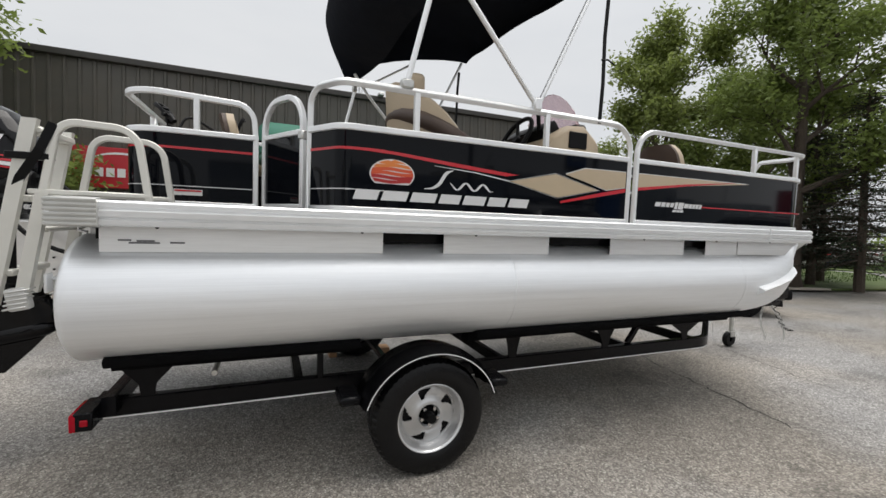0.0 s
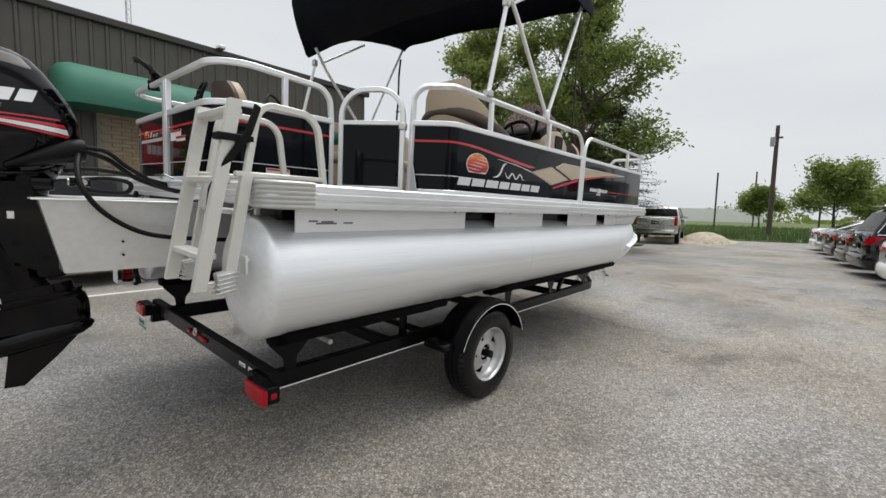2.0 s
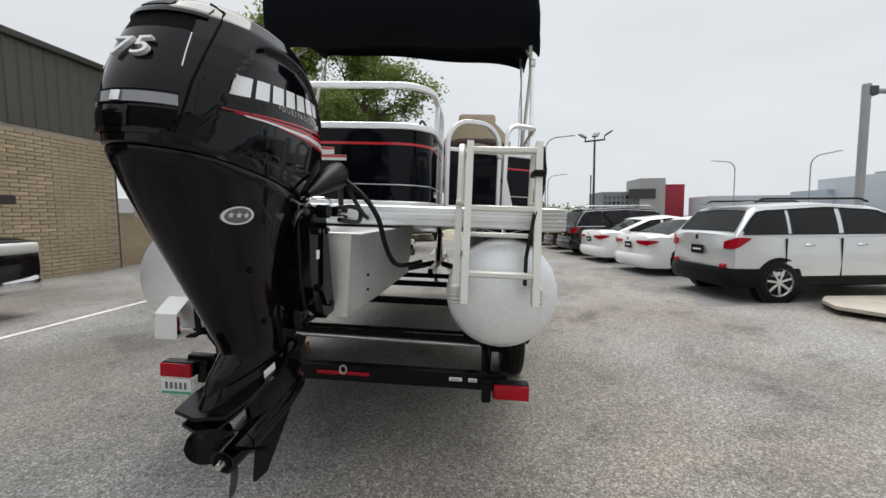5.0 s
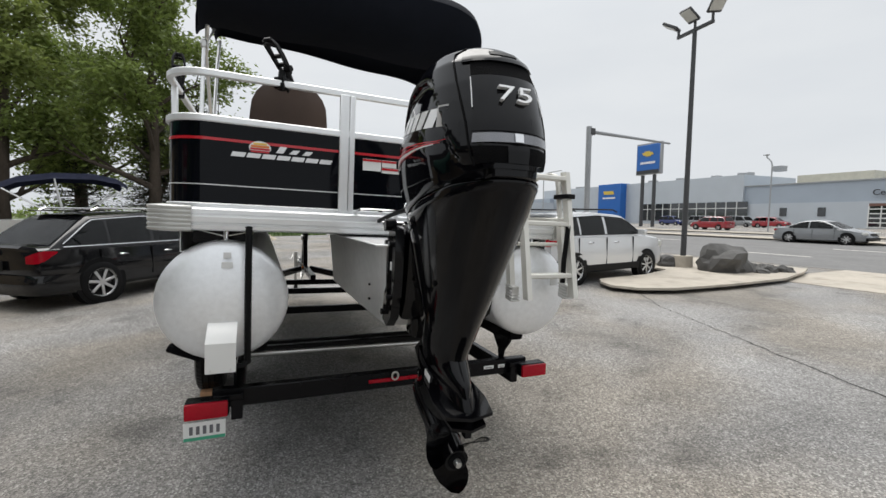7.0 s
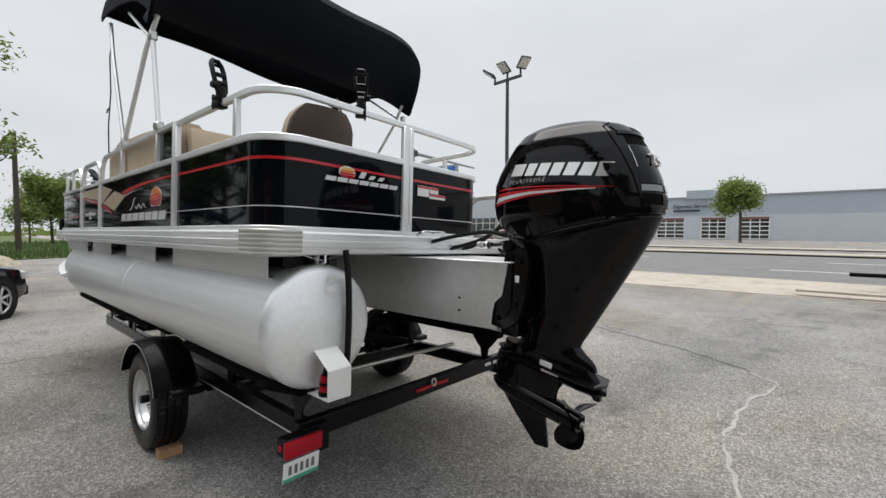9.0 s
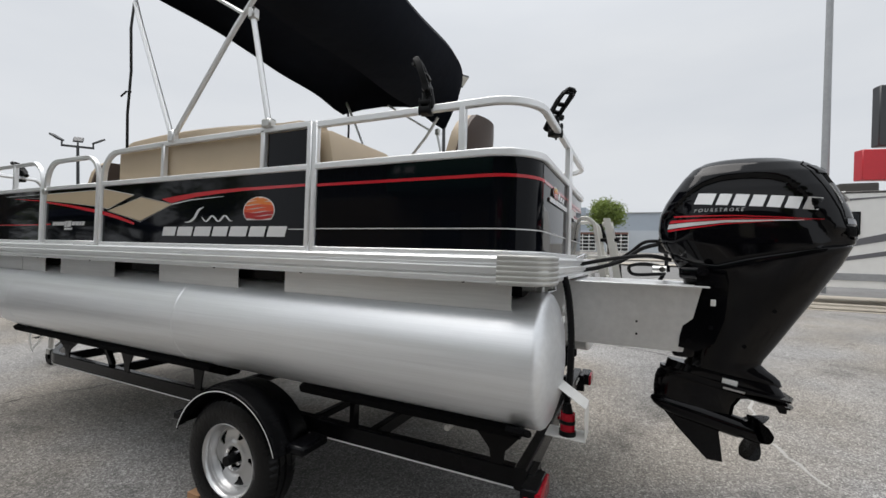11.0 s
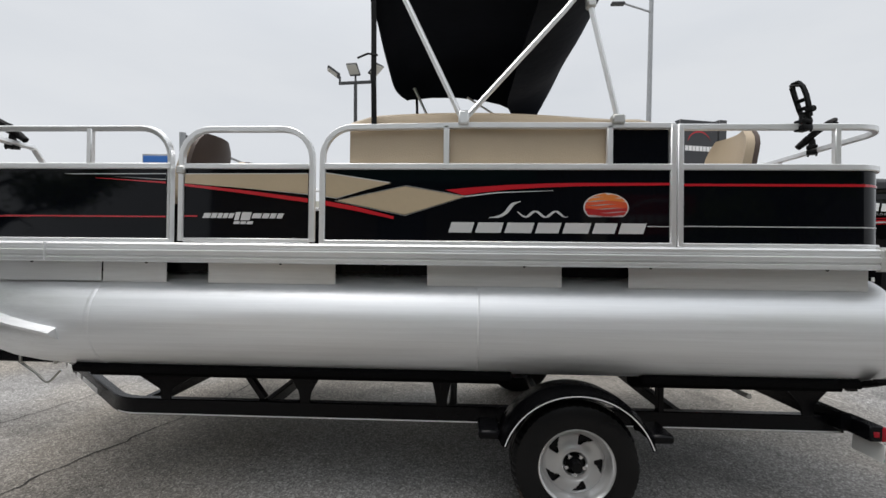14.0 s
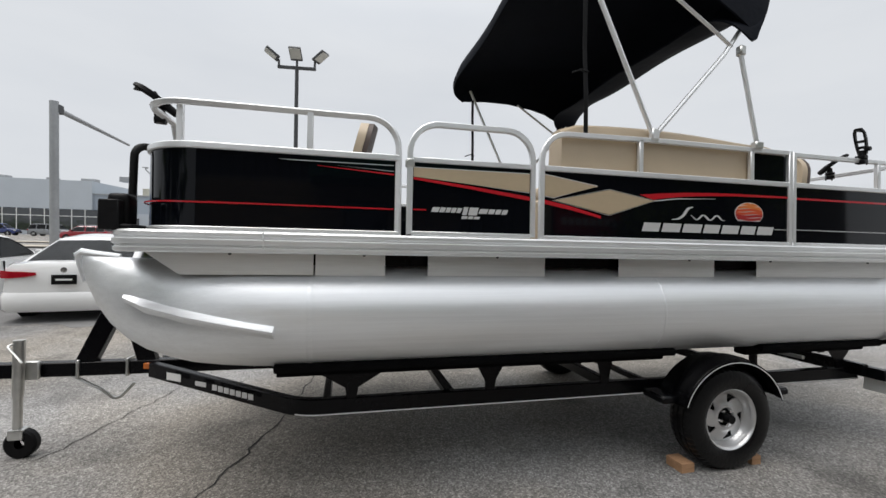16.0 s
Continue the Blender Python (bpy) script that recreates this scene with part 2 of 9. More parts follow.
M["whitev"] = mat("white_vinyl_decal", (0.80, 0.80, 0.80), 0.35)
M["bandgrey"] = mat("dark_chrome_band", (0.22, 0.22, 0.23), 0.12, 0.9)
M["greyv"] = mat("grey_vinyl_decal", (0.13, 0.13, 0.14), 0.35)
M["orange"] = mat("orange_decal", (0.75, 0.22, 0.03), 0.35)
M["sunyellow"] = mat("golden_decal", (0.72, 0.22, 0.05), 0.35)
M["sunorange"] = mat("bright_orange_decal", (0.62, 0.09, 0.03), 0.35)
M["sunred"] = mat("deep_red_decal", (0.40, 0.02, 0.02), 0.35)
M["yellow"] = mat("yellow_decal", (0.80, 0.52, 0.10), 0.35)
M["tan"] = mat("tan_marine_vinyl", (0.50, 0.40, 0.28), 0.45, var=0.05, scale=6, bump=0.12, bscale=160)
M["brown"] = mat("brown_marine_vinyl", (0.075, 0.048, 0.036), 0.5, var=0.12, scale=6, bump=0.15, bscale=160)
M["taupe"] = mat("taupe_marine_vinyl", (0.27, 0.22, 0.17), 0.5, var=0.08, scale=6, bump=0.12, bscale=160)
M["carpet"] = mat("grey_marine_carpet", (0.16, 0.15, 0.14), 0.95, var=0.15, scale=30, bump=0.4, bscale=200)
M["canvas"] = mat("navy_black_canvas", (0.0065, 0.0085, 0.014), 0.85, var=0.18, scale=3, bump=0.3, bscale=9, spec=0.15)
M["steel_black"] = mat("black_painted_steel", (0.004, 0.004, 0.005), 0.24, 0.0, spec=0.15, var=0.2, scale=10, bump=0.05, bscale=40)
M["bunk"] = mat("black_bunk_carpet", (0.004, 0.004, 0.0045), 0.95, spec=0.1, var=0.2, scale=40, bump=0.4, bscale=200)
M["rubber"] = mat("black_rubber", (0.006, 0.006, 0.0065), 0.5, spec=0.15, var=0.15, scale=20, bump=0.1, bscale=60)
M["plastic"] = mat("black_plastic", (0.0045, 0.0045, 0.005), 0.42, spec=0.15, var=0.1, scale=20)
M["tyre"] = mat("dressed_tyre_rubber", (0.006, 0.006, 0.0065), 0.3, spec=0.24, var=0.2, scale=14, bump=0.15, bscale=45, rvar=0.1)
M["motor"] = mat("black_gloss_cowl", (0.002, 0.002, 0.003), 0.06, 0.0, spec=0.28)
M["motor_satin"] = mat("black_satin_casing", (0.0022, 0.0022, 0.003), 0.08, 0.0, spec=0.25, var=0.1, scale=6)
M["chrome"] = mat("chrome", (0.75, 0.75, 0.76), 0.12, 1.0)
M["galv"] = mat("galvanised_steel", (0.60, 0.60, 0.58), 0.38, 1.0, var=0.15, scale=14, bump=0.05, bscale=30)
M["rim"] = mat("silver_wheel_paint", (0.62, 0.62, 0.62), 0.28, 0.7, var=0.05, scale=15)
M["lens_red"] = mat("red_lamp_lens", (0.36, 0.003, 0.014), 0.15, spec=0.3, var=0.1, scale=60)
M["lens_amber"] = mat("amber_lamp_lens", (0.65, 0.16, 0.02), 0.25, coat=0.5)
M["white"] = mat("white_gelcoat", (0.76, 0.76, 0.74), 0.3, var=0.04, scale=4, coat=0.3)
M["paper"] = mat("white_label", (0.78, 0.78, 0.76), 0.6)
M["wood"] = mat("pale_wood_block", (0.42, 0.24, 0.13), 0.8, var=0.2, scale=20, stretch=(1, 8, 8))
M["clear"] = glass("tinted_windscreen", (0.75, 0.62, 0.66), 0.02, 0.25)
M["metal_wall"] = mat("brown_metal_cladding", (0.08, 0.075, 0.064), 0.5, 0.0, var=0.12, scale=3, dirt=(0.085, 0.075, 0.06))
M["trim_dark"] = mat("dark_roof_trim", (0.035, 0.032, 0.028), 0.45, var=0.1)
M["brick"] = mat("tan_brick", (0.42, 0.33, 0.22), 0.85, var=0.15, scale=10, bump=0.3, bscale=50, obrand=0.16)
M["mortar"] = mat("mortar", (0.36, 0.33, 0.28), 0.95, var=0.1, scale=10)
M["awning"] = mat("green_awning_canvas", (0.035, 0.16, 0.11), 0.7, var=0.12, scale=3)
M["cream"] = mat("cream_door_paint", (0.62, 0.58, 0.44), 0.5, var=0.05)
M["signred"] = mat("red_sign_face", (0.48, 0.02, 0.03), 0.35, var=0.05)
M["signdark"] = mat("charcoal_sign_face", (0.03, 0.032, 0.036), 0.4, var=0.1)
M["signblue"] = mat("blue_sign_face", (0.015, 0.12, 0.42), 0.35, var=0.04)
M["gold"] = mat("gold_emblem", (0.65, 0.47, 0.08), 0.35, 0.3)
M["dealer"] = mat("grey_panel_cladding", (0.36, 0.41, 0.47), 0.5, 0.1, var=0.05, scale=0.4)
M["dealer_light"] = mat("pale_panel_cladding", (0.47, 0.51, 0.55), 0.5, 0.1, var=0.05, scale=0.4)
M["roofing"] = mat("pale_roof_membrane", (0.5, 0.47, 0.38), 0.8, var=0.1)
M["window"] = mat("dark_window_glass", (0.02, 0.024, 0.028), 0.05, 0.0, coat=1.0)
M["carglass"] = mat("tinted_car_glass", (0.012, 0.014, 0.015), 0.03, 0.0, spec=0.6)
M["lamp_post"] = mat("dark_grey_post", (0.06, 0.062, 0.065), 0.5, 0.3, var=0.08)
M["post_grey"] = mat("galvanised_post", (0.34, 0.35, 0.36), 0.5, 0.5, var=0.08)
M["lampface"] = mat("pale_lamp_lens", (0.55, 0.55, 0.52), 0.3)
M["rock"] = mat("dark_basalt_rock", (0.085, 0.083, 0.080), 0.9, var=0.35, scale=4, bump=0.8, bscale=12)
M["grass"] = mat("rough_grass_soil", (0.075, 0.11, 0.028), 0.95, var=0.3, scale=1.5, dirt=(0.12, 0.12, 0.05), dscale=0.3)
M["blade"] = mat("grass_blades", (0.075, 0.13, 0.028), 0.7, var=0.3, scale=0.5)
M["gravel"] = mat("pale_gravel", (0.40, 0.35, 0.27), 0.95, var=0.3, scale=25, bump=0.8, bscale=40)
M["bark"] = mat("grey_brown_bark", (0.075, 0.058, 0.044), 0.95, var=0.3, scale=12, bump=0.7, bscale=30, stretch=(3, 3, 0.7))


def leafmat(name, color, var=0.35):
    m = bpy.data.materials.new(name)
    m.use_nodes = True
    n, l = m.node_tree.nodes, m.node_tree.links
    b = n["Principled BSDF"]
    b.inputs["Roughness"].default_value = 0.55
    b.inputs["Subsurface Weight"].default_value = 0.0
    geo = n.new("ShaderNodeNewGeometry")
    mr = n.new("ShaderNodeMapRange")
    mr.inputs[3].default_value, mr.inputs[4].default_value = 1 - var, 1 + var
    l.new(geo.outputs["Random Per Island"], mr.inputs[0])
    sc = n.new("ShaderNodeVectorMath")
    sc.operation = "SCALE"
    sc.inputs[0].default_value = color
    l.new(mr.outputs[0], sc.inputs["Scale"])
    l.new(sc.outputs[0], b.inputs["Base Color"])
    tr = n.new("ShaderNodeBsdfTranslucent")
    l.new(sc.outputs[0], tr.inputs[0])
    ms = n.new("ShaderNodeMixShader")
    ms.inputs[0].default_value = 0.45
    l.new(b.outputs[0], ms.inputs[1]), l.new(tr.outputs[0], ms.inputs[2])
    l.new(ms.outputs[0], n["Material Output"].inputs[0])
    return m


M["leaf"] = leafmat("green_leaf", (0.185, 0.243, 0.06))
M["leaf2"] = leafmat("yellow_green_leaf", (0.215, 0.265, 0.07))
M["needle"] = leafmat("dark_conifer_needle", (0.035, 0.052, 0.03), 0.3)
CARPAINT = {}


def paint(name, color, metal=0.0):
    if name not in CARPAINT:
        dark = max(color) < 0.05
        CARPAINT[name] = mat(name, color, 0.07 if dark else 0.22, metal, coat=0.0 if dark else 0.8, var=0.03, scale=2, spec=0.5)
    return CARPAINT[name]


# ---- mesh helpers ----
def thing(name, loc=(0, 0, 0), label="", category="", group="", kind=""):
    ob = new(name)
    ob.empty_display_size = 0.1
    ob.location = loc
    return tagged(ob, label, category, group, kind)


def mesh_of(bm, material, name="mesh", smooth=40):
    me = bpy.data.meshes.new(name)
    bmesh.ops.recalc_face_normals(bm, faces=bm.faces)
    bm.to_mesh(me)
    bm.free()
    for m_ in material if isinstance(material, (list, tuple)) else [material]:
        me.materials.append(m_)
    if smooth:
        me.shade_smooth()
        me.set_sharp_from_angle(angle=radians(smooth))
    return me


def part(name, bm, material, parent=None, label="", smooth=40):
    """One mesh object out of bm, whose coordinates are those of the world at the time of building; the top thing's place is taken off."""
    me = mesh_of(bm, material, name, smooth)
    ob = new(name, me)
    if parent is not None:
        ob.parent = parent
        root = parent
        while root.parent is not None:
            root = root.parent
        if parent is root:
            ob.matrix_parent_inverse = Matrix.Translation(-Vector(root.location))
    if label:
        ob["label"] = label
    return ob


def box(bm, c, s, bevel=0.0, rot=None, seg=1):
    """An axis-aligned or turned block, its edges rounded."""
    r = bmesh.ops.create_cube(bm, size=1.0)
    vs = r["verts"]
    bmesh.ops.scale(bm, vec=s, verts=vs)
    if bevel:
        es = list({e for v in vs for e in v.link_edges})
        r2 = bmesh.ops.bevel(bm, geom=es, offset=min(bevel, min(s) * 0.45), segments=seg, affect="EDGES", profile=0.6)
        vs = list({v for f in r2["faces"] for v in f.verts} | {v for v in vs if v.is_valid})
    if rot is not None:
        bmesh.ops.transform(bm, matrix=rot.to_4x4() if not isinstance(rot, Matrix) or len(rot) == 3 else rot, verts=vs)
    bmesh.ops.translate(bm, vec=c, verts=vs)
    return vs


def nb():
    return bmesh.new()


def boxm(c, s, bevel=0.0, rot=None, seg=1):
    bm = nb()
    box(bm, c, s, bevel, rot, seg)
    return bm


def ring_faces(bm, rings, closed=True, cap0=True, cap1=True):
    n = len(rings[0])
    for a, b in zip(rings, rings[1:]):
        for i in range(n if closed else n - 1):
            j = (i + 1) % n
            try:
                bm.faces.new((a[i], a[j], b[j], b[i]))
            except ValueError:
                pass
    if closed and cap0:
        bm.faces.new(rings[0][::-1])
    if closed and cap1:
        bm.faces.new(rings[-1])


def loft(bm, coords, closed=True, cap0=True, cap1=True):
    rings = [[bm.verts.new(p) for p in ring] for ring in coords]
    ring_faces(bm, rings, closed, cap0, cap1)
    return rings


def fillet(pts, radii, n=6):
    """A polyline with its inner corners rounded."""
    pts = [Vector(p) for p in pts]
    if not isinstance(radii, (list, tuple)):
        radii = [radii] * len(pts)
    out = [pts[0]]
    for i in range(1, len(pts) - 1):
        p, a, b = pts[i], pts[i - 1], pts[i + 1]
        u, v = (a - p), (b - p)
        lu, lv = u.length, v.length
        u.normalize(), v.normalize()
        ang = u.angle(v)
        if radii[i] <= 0 or ang > 3.1:
            out.append(p)
            continue
        d = min(radii[i] / math.tan(ang / 2), lu * 0.49, lv * 0.49)
        r = d * math.tan(ang / 2)
        bis = (u + v).normalized()
        c = p + bis * (r / math.sin(ang / 2))
        s, e = p + u * d - c, p + v * d - c
        tot = s.angle(e)
        ax = s.cross(e).normalized()
        for k in range(n + 1):
            out.append(c + Matrix.Rotation(tot * k / n, 3, ax) @ s)
    out.append(pts[-1])
    return out


def sweep(bm, pts, prof, up=(0, 0, 1), cap=True, closed=False):
    """A profile (list of side, up offsets) carried along a polyline."""
    pts = [Vector(p) for p in pts]
    up = Vector(up)
    rings = []
    m = len(pts)
    for i, p in enumerate(pts):
        if closed:
            t = (pts[(i + 1) % m] - p).normalized() + (p - pts[i - 1]).normalized()
        else:
            t = Vector((0, 0, 0))
            if i > 0:
                t += (p - pts[i - 1]).normalized()
            if i < m - 1:
                t += (pts[i + 1] - p).normalized()
        t.normalize()
        side = t.cross(up)
        if side.length < 1e-4:
            side = rings[-1][1] if rings else t.cross(Vector((0, 1, 0)) if abs(t.y) < 0.9 else Vector((1, 0, 0)))
        side = side.normalized()
        u = side.cross(t).normalized()
        k = 1.0
        if 0 < i < m - 1 or closed:
            ca = (pts[(i + 1) % m] - p).normalized().dot((p - pts[i - 1]).normalized())
            k = 1 / max(math.sqrt(max((1 + ca) / 2, 0.05)), 0.5)
        ring = [bm.verts.new(p + side * a * k + u * b) for a, b in prof]
        rings.append((ring, side))
    rr = [r[0] for r in rings]
    if closed:
        rr.append(rr[0])
    ring_faces(bm, rr, True, cap and not closed, cap and not closed)


def rect(w, h, c=0.0):
    """A rectangle profile with cut corners."""
    a, b = w / 2, h / 2
    if c <= 0:
        return [(-a, -b), (a, -b), (a, b), (-a, b)]
    return [(-a + c, -b), (a - c, -b), (a, -b + c), (a, b - c), (a - c, b), (-a + c, b), (-a, b - c), (-a, -b + c)]


def circ(r, n=10, a0=0.0):
    return [(r * math.cos(a0 + 2 * math.pi * i / n), r * math.sin(a0 + 2 * math.pi * i / n)) for i in range(n)]


def tube(bm, pts, r, n=8, cap=True):
    """A round tube along a polyline, with a frame that does not twist."""
    pts = [Vector(p) for p in pts]
    m = len(pts)
    rs = r if isinstance(r, (list, tuple)) else [r] * m
    rings = []
    ref = None
    for i, p in enumerate(pts):
        t = Vector((0, 0, 0))
        if i > 0:
            t += (p - pts[i - 1]).normalized()
        if i < m - 1:
            t += (pts[i + 1] - p).normalized()
        t.normalize()
        if ref is None:
            ref = t.orthogonal().normalized()
        ref = (ref - t * ref.dot(t)).normalized()
        b = t.cross(ref)
        rings.append([bm.verts.new(p + (ref * x + b * y) * rs[i]) for x, y in circ(1.0, n)])
    ring_faces(bm, rings, True, cap, cap)


def tubem(pts, r, n=8):
    bm = nb()
    tube(bm, pts, r, n)
    return bm


def cyl(bm, p0, p1, r, n=16, r1=None):
    tube(bm, [p0, p1], [r, r if r1 is None else r1], n)


def cylm(p0, p1, r, n=16, r1=None):
    bm = nb()
    cyl(bm, p0, p1, r, n, r1)
    return bm


def lathe(bm, prof, centre, axis="y", n=32, cap=False):
    """A profile of (along, radius) turned round an axis through centre."""
    c = Vector(centre)
    rings = []
    for a, r in prof:
        ring = []
        for i in range(n):
            th = 2 * math.pi * i / n
            u, v = r * math.cos(th), r * math.sin(th)
            o = {"x": (a, u, v), "y": (u, a, v), "z": (u, v, a)}[axis]
            ring.append(bm.verts.new(c + Vector(o)))
        rings.append(ring)
    ring_faces(bm, rings, True, cap, cap)


def prism(bm, poly, d0, d1, plane="xz"):
    """A flat outline drawn out between two depths. plane xz: outline (x, z), depth y; xy: depth z; yz: depth x."""
    def at(p, d):
        return {"xz": (p[0], d, p[1]), "xy": (p[0], p[1], d), "yz": (d, p[0], p[1])}[plane]
    loft(bm, [[at(p, d0) for p in poly], [at(p, d1) for p in poly]])


def prismm(poly, d0, d1, plane="xz"):
    bm = nb()
    prism(bm, poly, d0, d1, plane)
    return bm


def bevel_all(bm, w, seg=2, ang=30):
    es = [e for e in bm.edges if len(e.link_faces) == 2 and e.calc_face_angle(0) > radians(ang)]
    bmesh.ops.bevel(bm, geom=es, offset=w, segments=seg, affect="EDGES", profile=0.6)
    return bm


def text_mesh(body, size, m, depth=0.004, name="lettering", parent=None, material=None, spacing=1.0, shear=0.0):
    cu = bpy.data.curves.new(name, "FONT")
    cu.body, cu.size, cu.extrude, cu.align_x, cu.align_y, cu.space_character, cu.shear = body, size, depth, "CENTER", "CENTER", spacing, shear
    tmp = bpy.data.objects.new("tmp", cu)
    scene.collection.objects.link(tmp)
    dg = bpy.context.evaluated_depsgraph_get()
    me = bpy.data.meshes.new_from_object(tmp.evaluated_get(dg))
    bpy.data.objects.remove(tmp)
    me.transform(m)
    bm = nb()
    bm.from_mesh(me)
    return part(name, bm, material, parent, smooth=0)


# ---- ground ----
FALL = math.tan(radians(2.2))      # the car park falls away gently to the port side


def lot_z(x, y):
    """Height of the asphalt: a sloping plane, level where the trailer stands."""
    d = math.hypot(max(-1.2 - x, x - 6.9, 0), max(abs(y) - 1.4, 0)) / 1.6
    d = min(d, 1.0)
    return -FALL * y * d * d * (3 - 2 * d)


bm = nb()
GX = [-900, -300, -100, -40, -16, -8] + [-4 + 0.4 * i for i in range(36)] + [12, 18, 30, 60, 150, 400, 900]
GY = [-900, -300, -120, -60, -30, -12, -6] + [-4 + 0.4 * i for i in range(21)] + [6, 12, 30, 60, 120, 300, 900]
gv = [[bm.verts.new((x, y, lot_z(x, y))) for x in GX] for y in GY]
for j in range(len(GY) - 1):
    for i in range(len(GX) - 1):
        bm.faces.new((gv[j][i], gv[j][i + 1], gv[j + 1][i + 1], gv[j + 1][i]))
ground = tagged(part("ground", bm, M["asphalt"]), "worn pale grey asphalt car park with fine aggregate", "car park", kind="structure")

# ---- the pontoon boat ----
boat = thing("pontoon_boat", (2.7, 0, 0.77), "silver aluminium pontoon boat with black fence panels, on its trailer", "boat")
ZD, ZF, ZR = 1.535, 1.972, 2.195      # deck, fence rail and upper rail heights
PY, PZ, PR = 0.92, 1.075, 0.305       # pontoon axis and radius


def circle_yz(x, yc, zc, ry, rz, n=40, nose=0.0):
    return [(x, yc + ry * math.cos(2 * math.pi * i / n), zc + rz * math.sin(2 * math.pi * i / n)) for i in range(n)]


def pontoon(side):
    y = side * PY
    bm = nb()
    rings = []
    for x, k in ((-0.055, 0.05), (-0.05, 0.35), (-0.035, 0.65), (-0.012, 0.88), (0.005, 0.97), (0.02, 1.0), (0.03, 1.0)):
        rings.append(circle_yz(x, y, PZ, PR * k, PR * k))
    for x in (0.05, 0.09, 0.6, 1.1, 1.7, 2.15, 2.22, 2.24, 2.247):
        rings.append(circle_yz(x, y, PZ, PR, PR))
    for x, r in ((2.25, PR), (2.257, PR + 0.004), (2.265, PR)):
        rings.append(circle_yz(x, y, PZ, r, r))
    for x in (2.268, 2.275, 2.3, 2.4, 3.0, 3.4, 4.0, 4.3, 4.42, 4.45, 4.47):
        rings.append(circle_yz(x, y, PZ, PR, PR))
    p = part("pontoon", bm_loft(bm, rings), M["pontoon"], boat, "brushed aluminium pontoon tube")
    bm = nb()
    rings = [circle_yz(4.47, y, PZ, PR + 0.001, PR + 0.001), circle_yz(4.485, y, PZ, PR + 0.004, PR + 0.004), circle_yz(4.5, y, PZ, PR, PR)]
    for x, w, zb, zt in ((4.505, 0.305, 0.77, 1.38), (4.53, 0.305, 0.77, 1.38), (4.65, 0.302, 0.772, 1.382), (4.8, 0.295, 0.778, 1.385), (4.95, 0.28, 0.79, 1.385), (5.1, 0.255, 0.81, 1.387), (5.22, 0.222, 0.84, 1.388),
                         (5.34, 0.178, 0.885, 1.39), (5.44, 0.132, 0.945, 1.392), (5.53, 0.085, 1.03, 1.395), (5.6, 0.045, 1.13, 1.40), (5.65, 0.02, 1.24, 1.405), (5.675, 0.008, 1.32, 1.408)):
        rings.append(circle_yz(x, y, (zb + zt) / 2, w, (zt - zb) / 2))
    part("nose_cone", bm_loft(bm, rings), M["pontoon"], p)
    bm = nb()
    tube(bm, [(5.5, y, 1.397), (5.62, y, 1.41), (5.68, y, 1.42), (5.70, y, 1.405), (5.69, y, 1.36), (5.665, y, 1.26)], [0.014, 0.017, 0.02, 0.02, 0.016, 0.01], 8)
    part("nose_eye", bm, M["pontoon"], p)
    # lifting strake, a folded ledge along the nose
    bm = nb()
    ys = side
    rows = []
    for x, yo, z, d in ((5.42, 0.14, 1.19, 0.02), (5.3, 0.205, 1.155, 0.045), (5.1, 0.262, 1.11, 0.06), (4.9, 0.288, 1.07, 0.065), (4.66, 0.303, 1.025, 0.06)):
        rows.append([(x, y + ys * (yo - 0.03), z + 0.034), (x, y + ys * (yo + d * 0.8), z), (x, y + ys * (yo + d * 0.8 - 0.004), z - 0.014), (x, y + ys * (yo - 0.03), z - 0.055)])
    loft(bm, rows)
    part("strake", bm, M["pontoon"], p)
    # keel seam and lifting eye at the stern
    part("lifting_eye", boxm((0.05, y, 1.40), (0.03, 0.02, 0.06), 0.006), M["alu"], p)
    return p


def bm_loft(bm, rings):
    loft(bm, rings)
    return bm


pontoons = {s: pontoon(s) for s in (1, -1)}

# deck, cross beams and edge
bm = nb()
outline = fillet([(0, 0, 0), (0, 1.2, 0), (5.42, 1.2, 0), (5.42, -1.2, 0), (0, -1.2, 0), (0, 0, 0)], [0, 0.04, 0.12, 0.12, 0.04, 0], 6)[:-1]
loft(bm, [[(p.x, p.y, 1.49) for p in outline], [(p.x, p.y, ZD - 0.004) for p in outline]])
part("deck", bm, M["carpet"], boat, "grey carpeted plywood deck")
bm = nb()
path = fillet([(0.0, 0.6, 0), (0.0, 1.2, 0), (5.42, 1.2, 0), (5.42, -1.2, 0), (0.0, -1.2, 0), (0.0, 0.6, 0)], [0, 0.03, 0.13, 0.13, 0.03, 0], 6)
prof = [(0.0, 1.43), (-0.02, 1.428), (-0.034, 1.436), (-0.036, 1.452), (-0.026, 1.459), (-0.026, 1.464), (-0.038, 1.470), (-0.040, 1.494), (-0.028, 1.500), (-0.028, 1.506), (-0.034, 1.512), (-0.034, 1.530), (-0.024, 1.540), (0.02, 1.540)]
sweep(bm, path[:-1], prof, closed=True)
part("rub_rail", bm, M["alu"], boat, "ribbed silver aluminium rub rail", smooth=30)
for x in (4.72,):
    for s in (1, -1):
        part("rail_joint", boxm((x, s * 1.222, 1.487), (0.006, 0.04, 0.104), 0.001), M["alu"], boat)
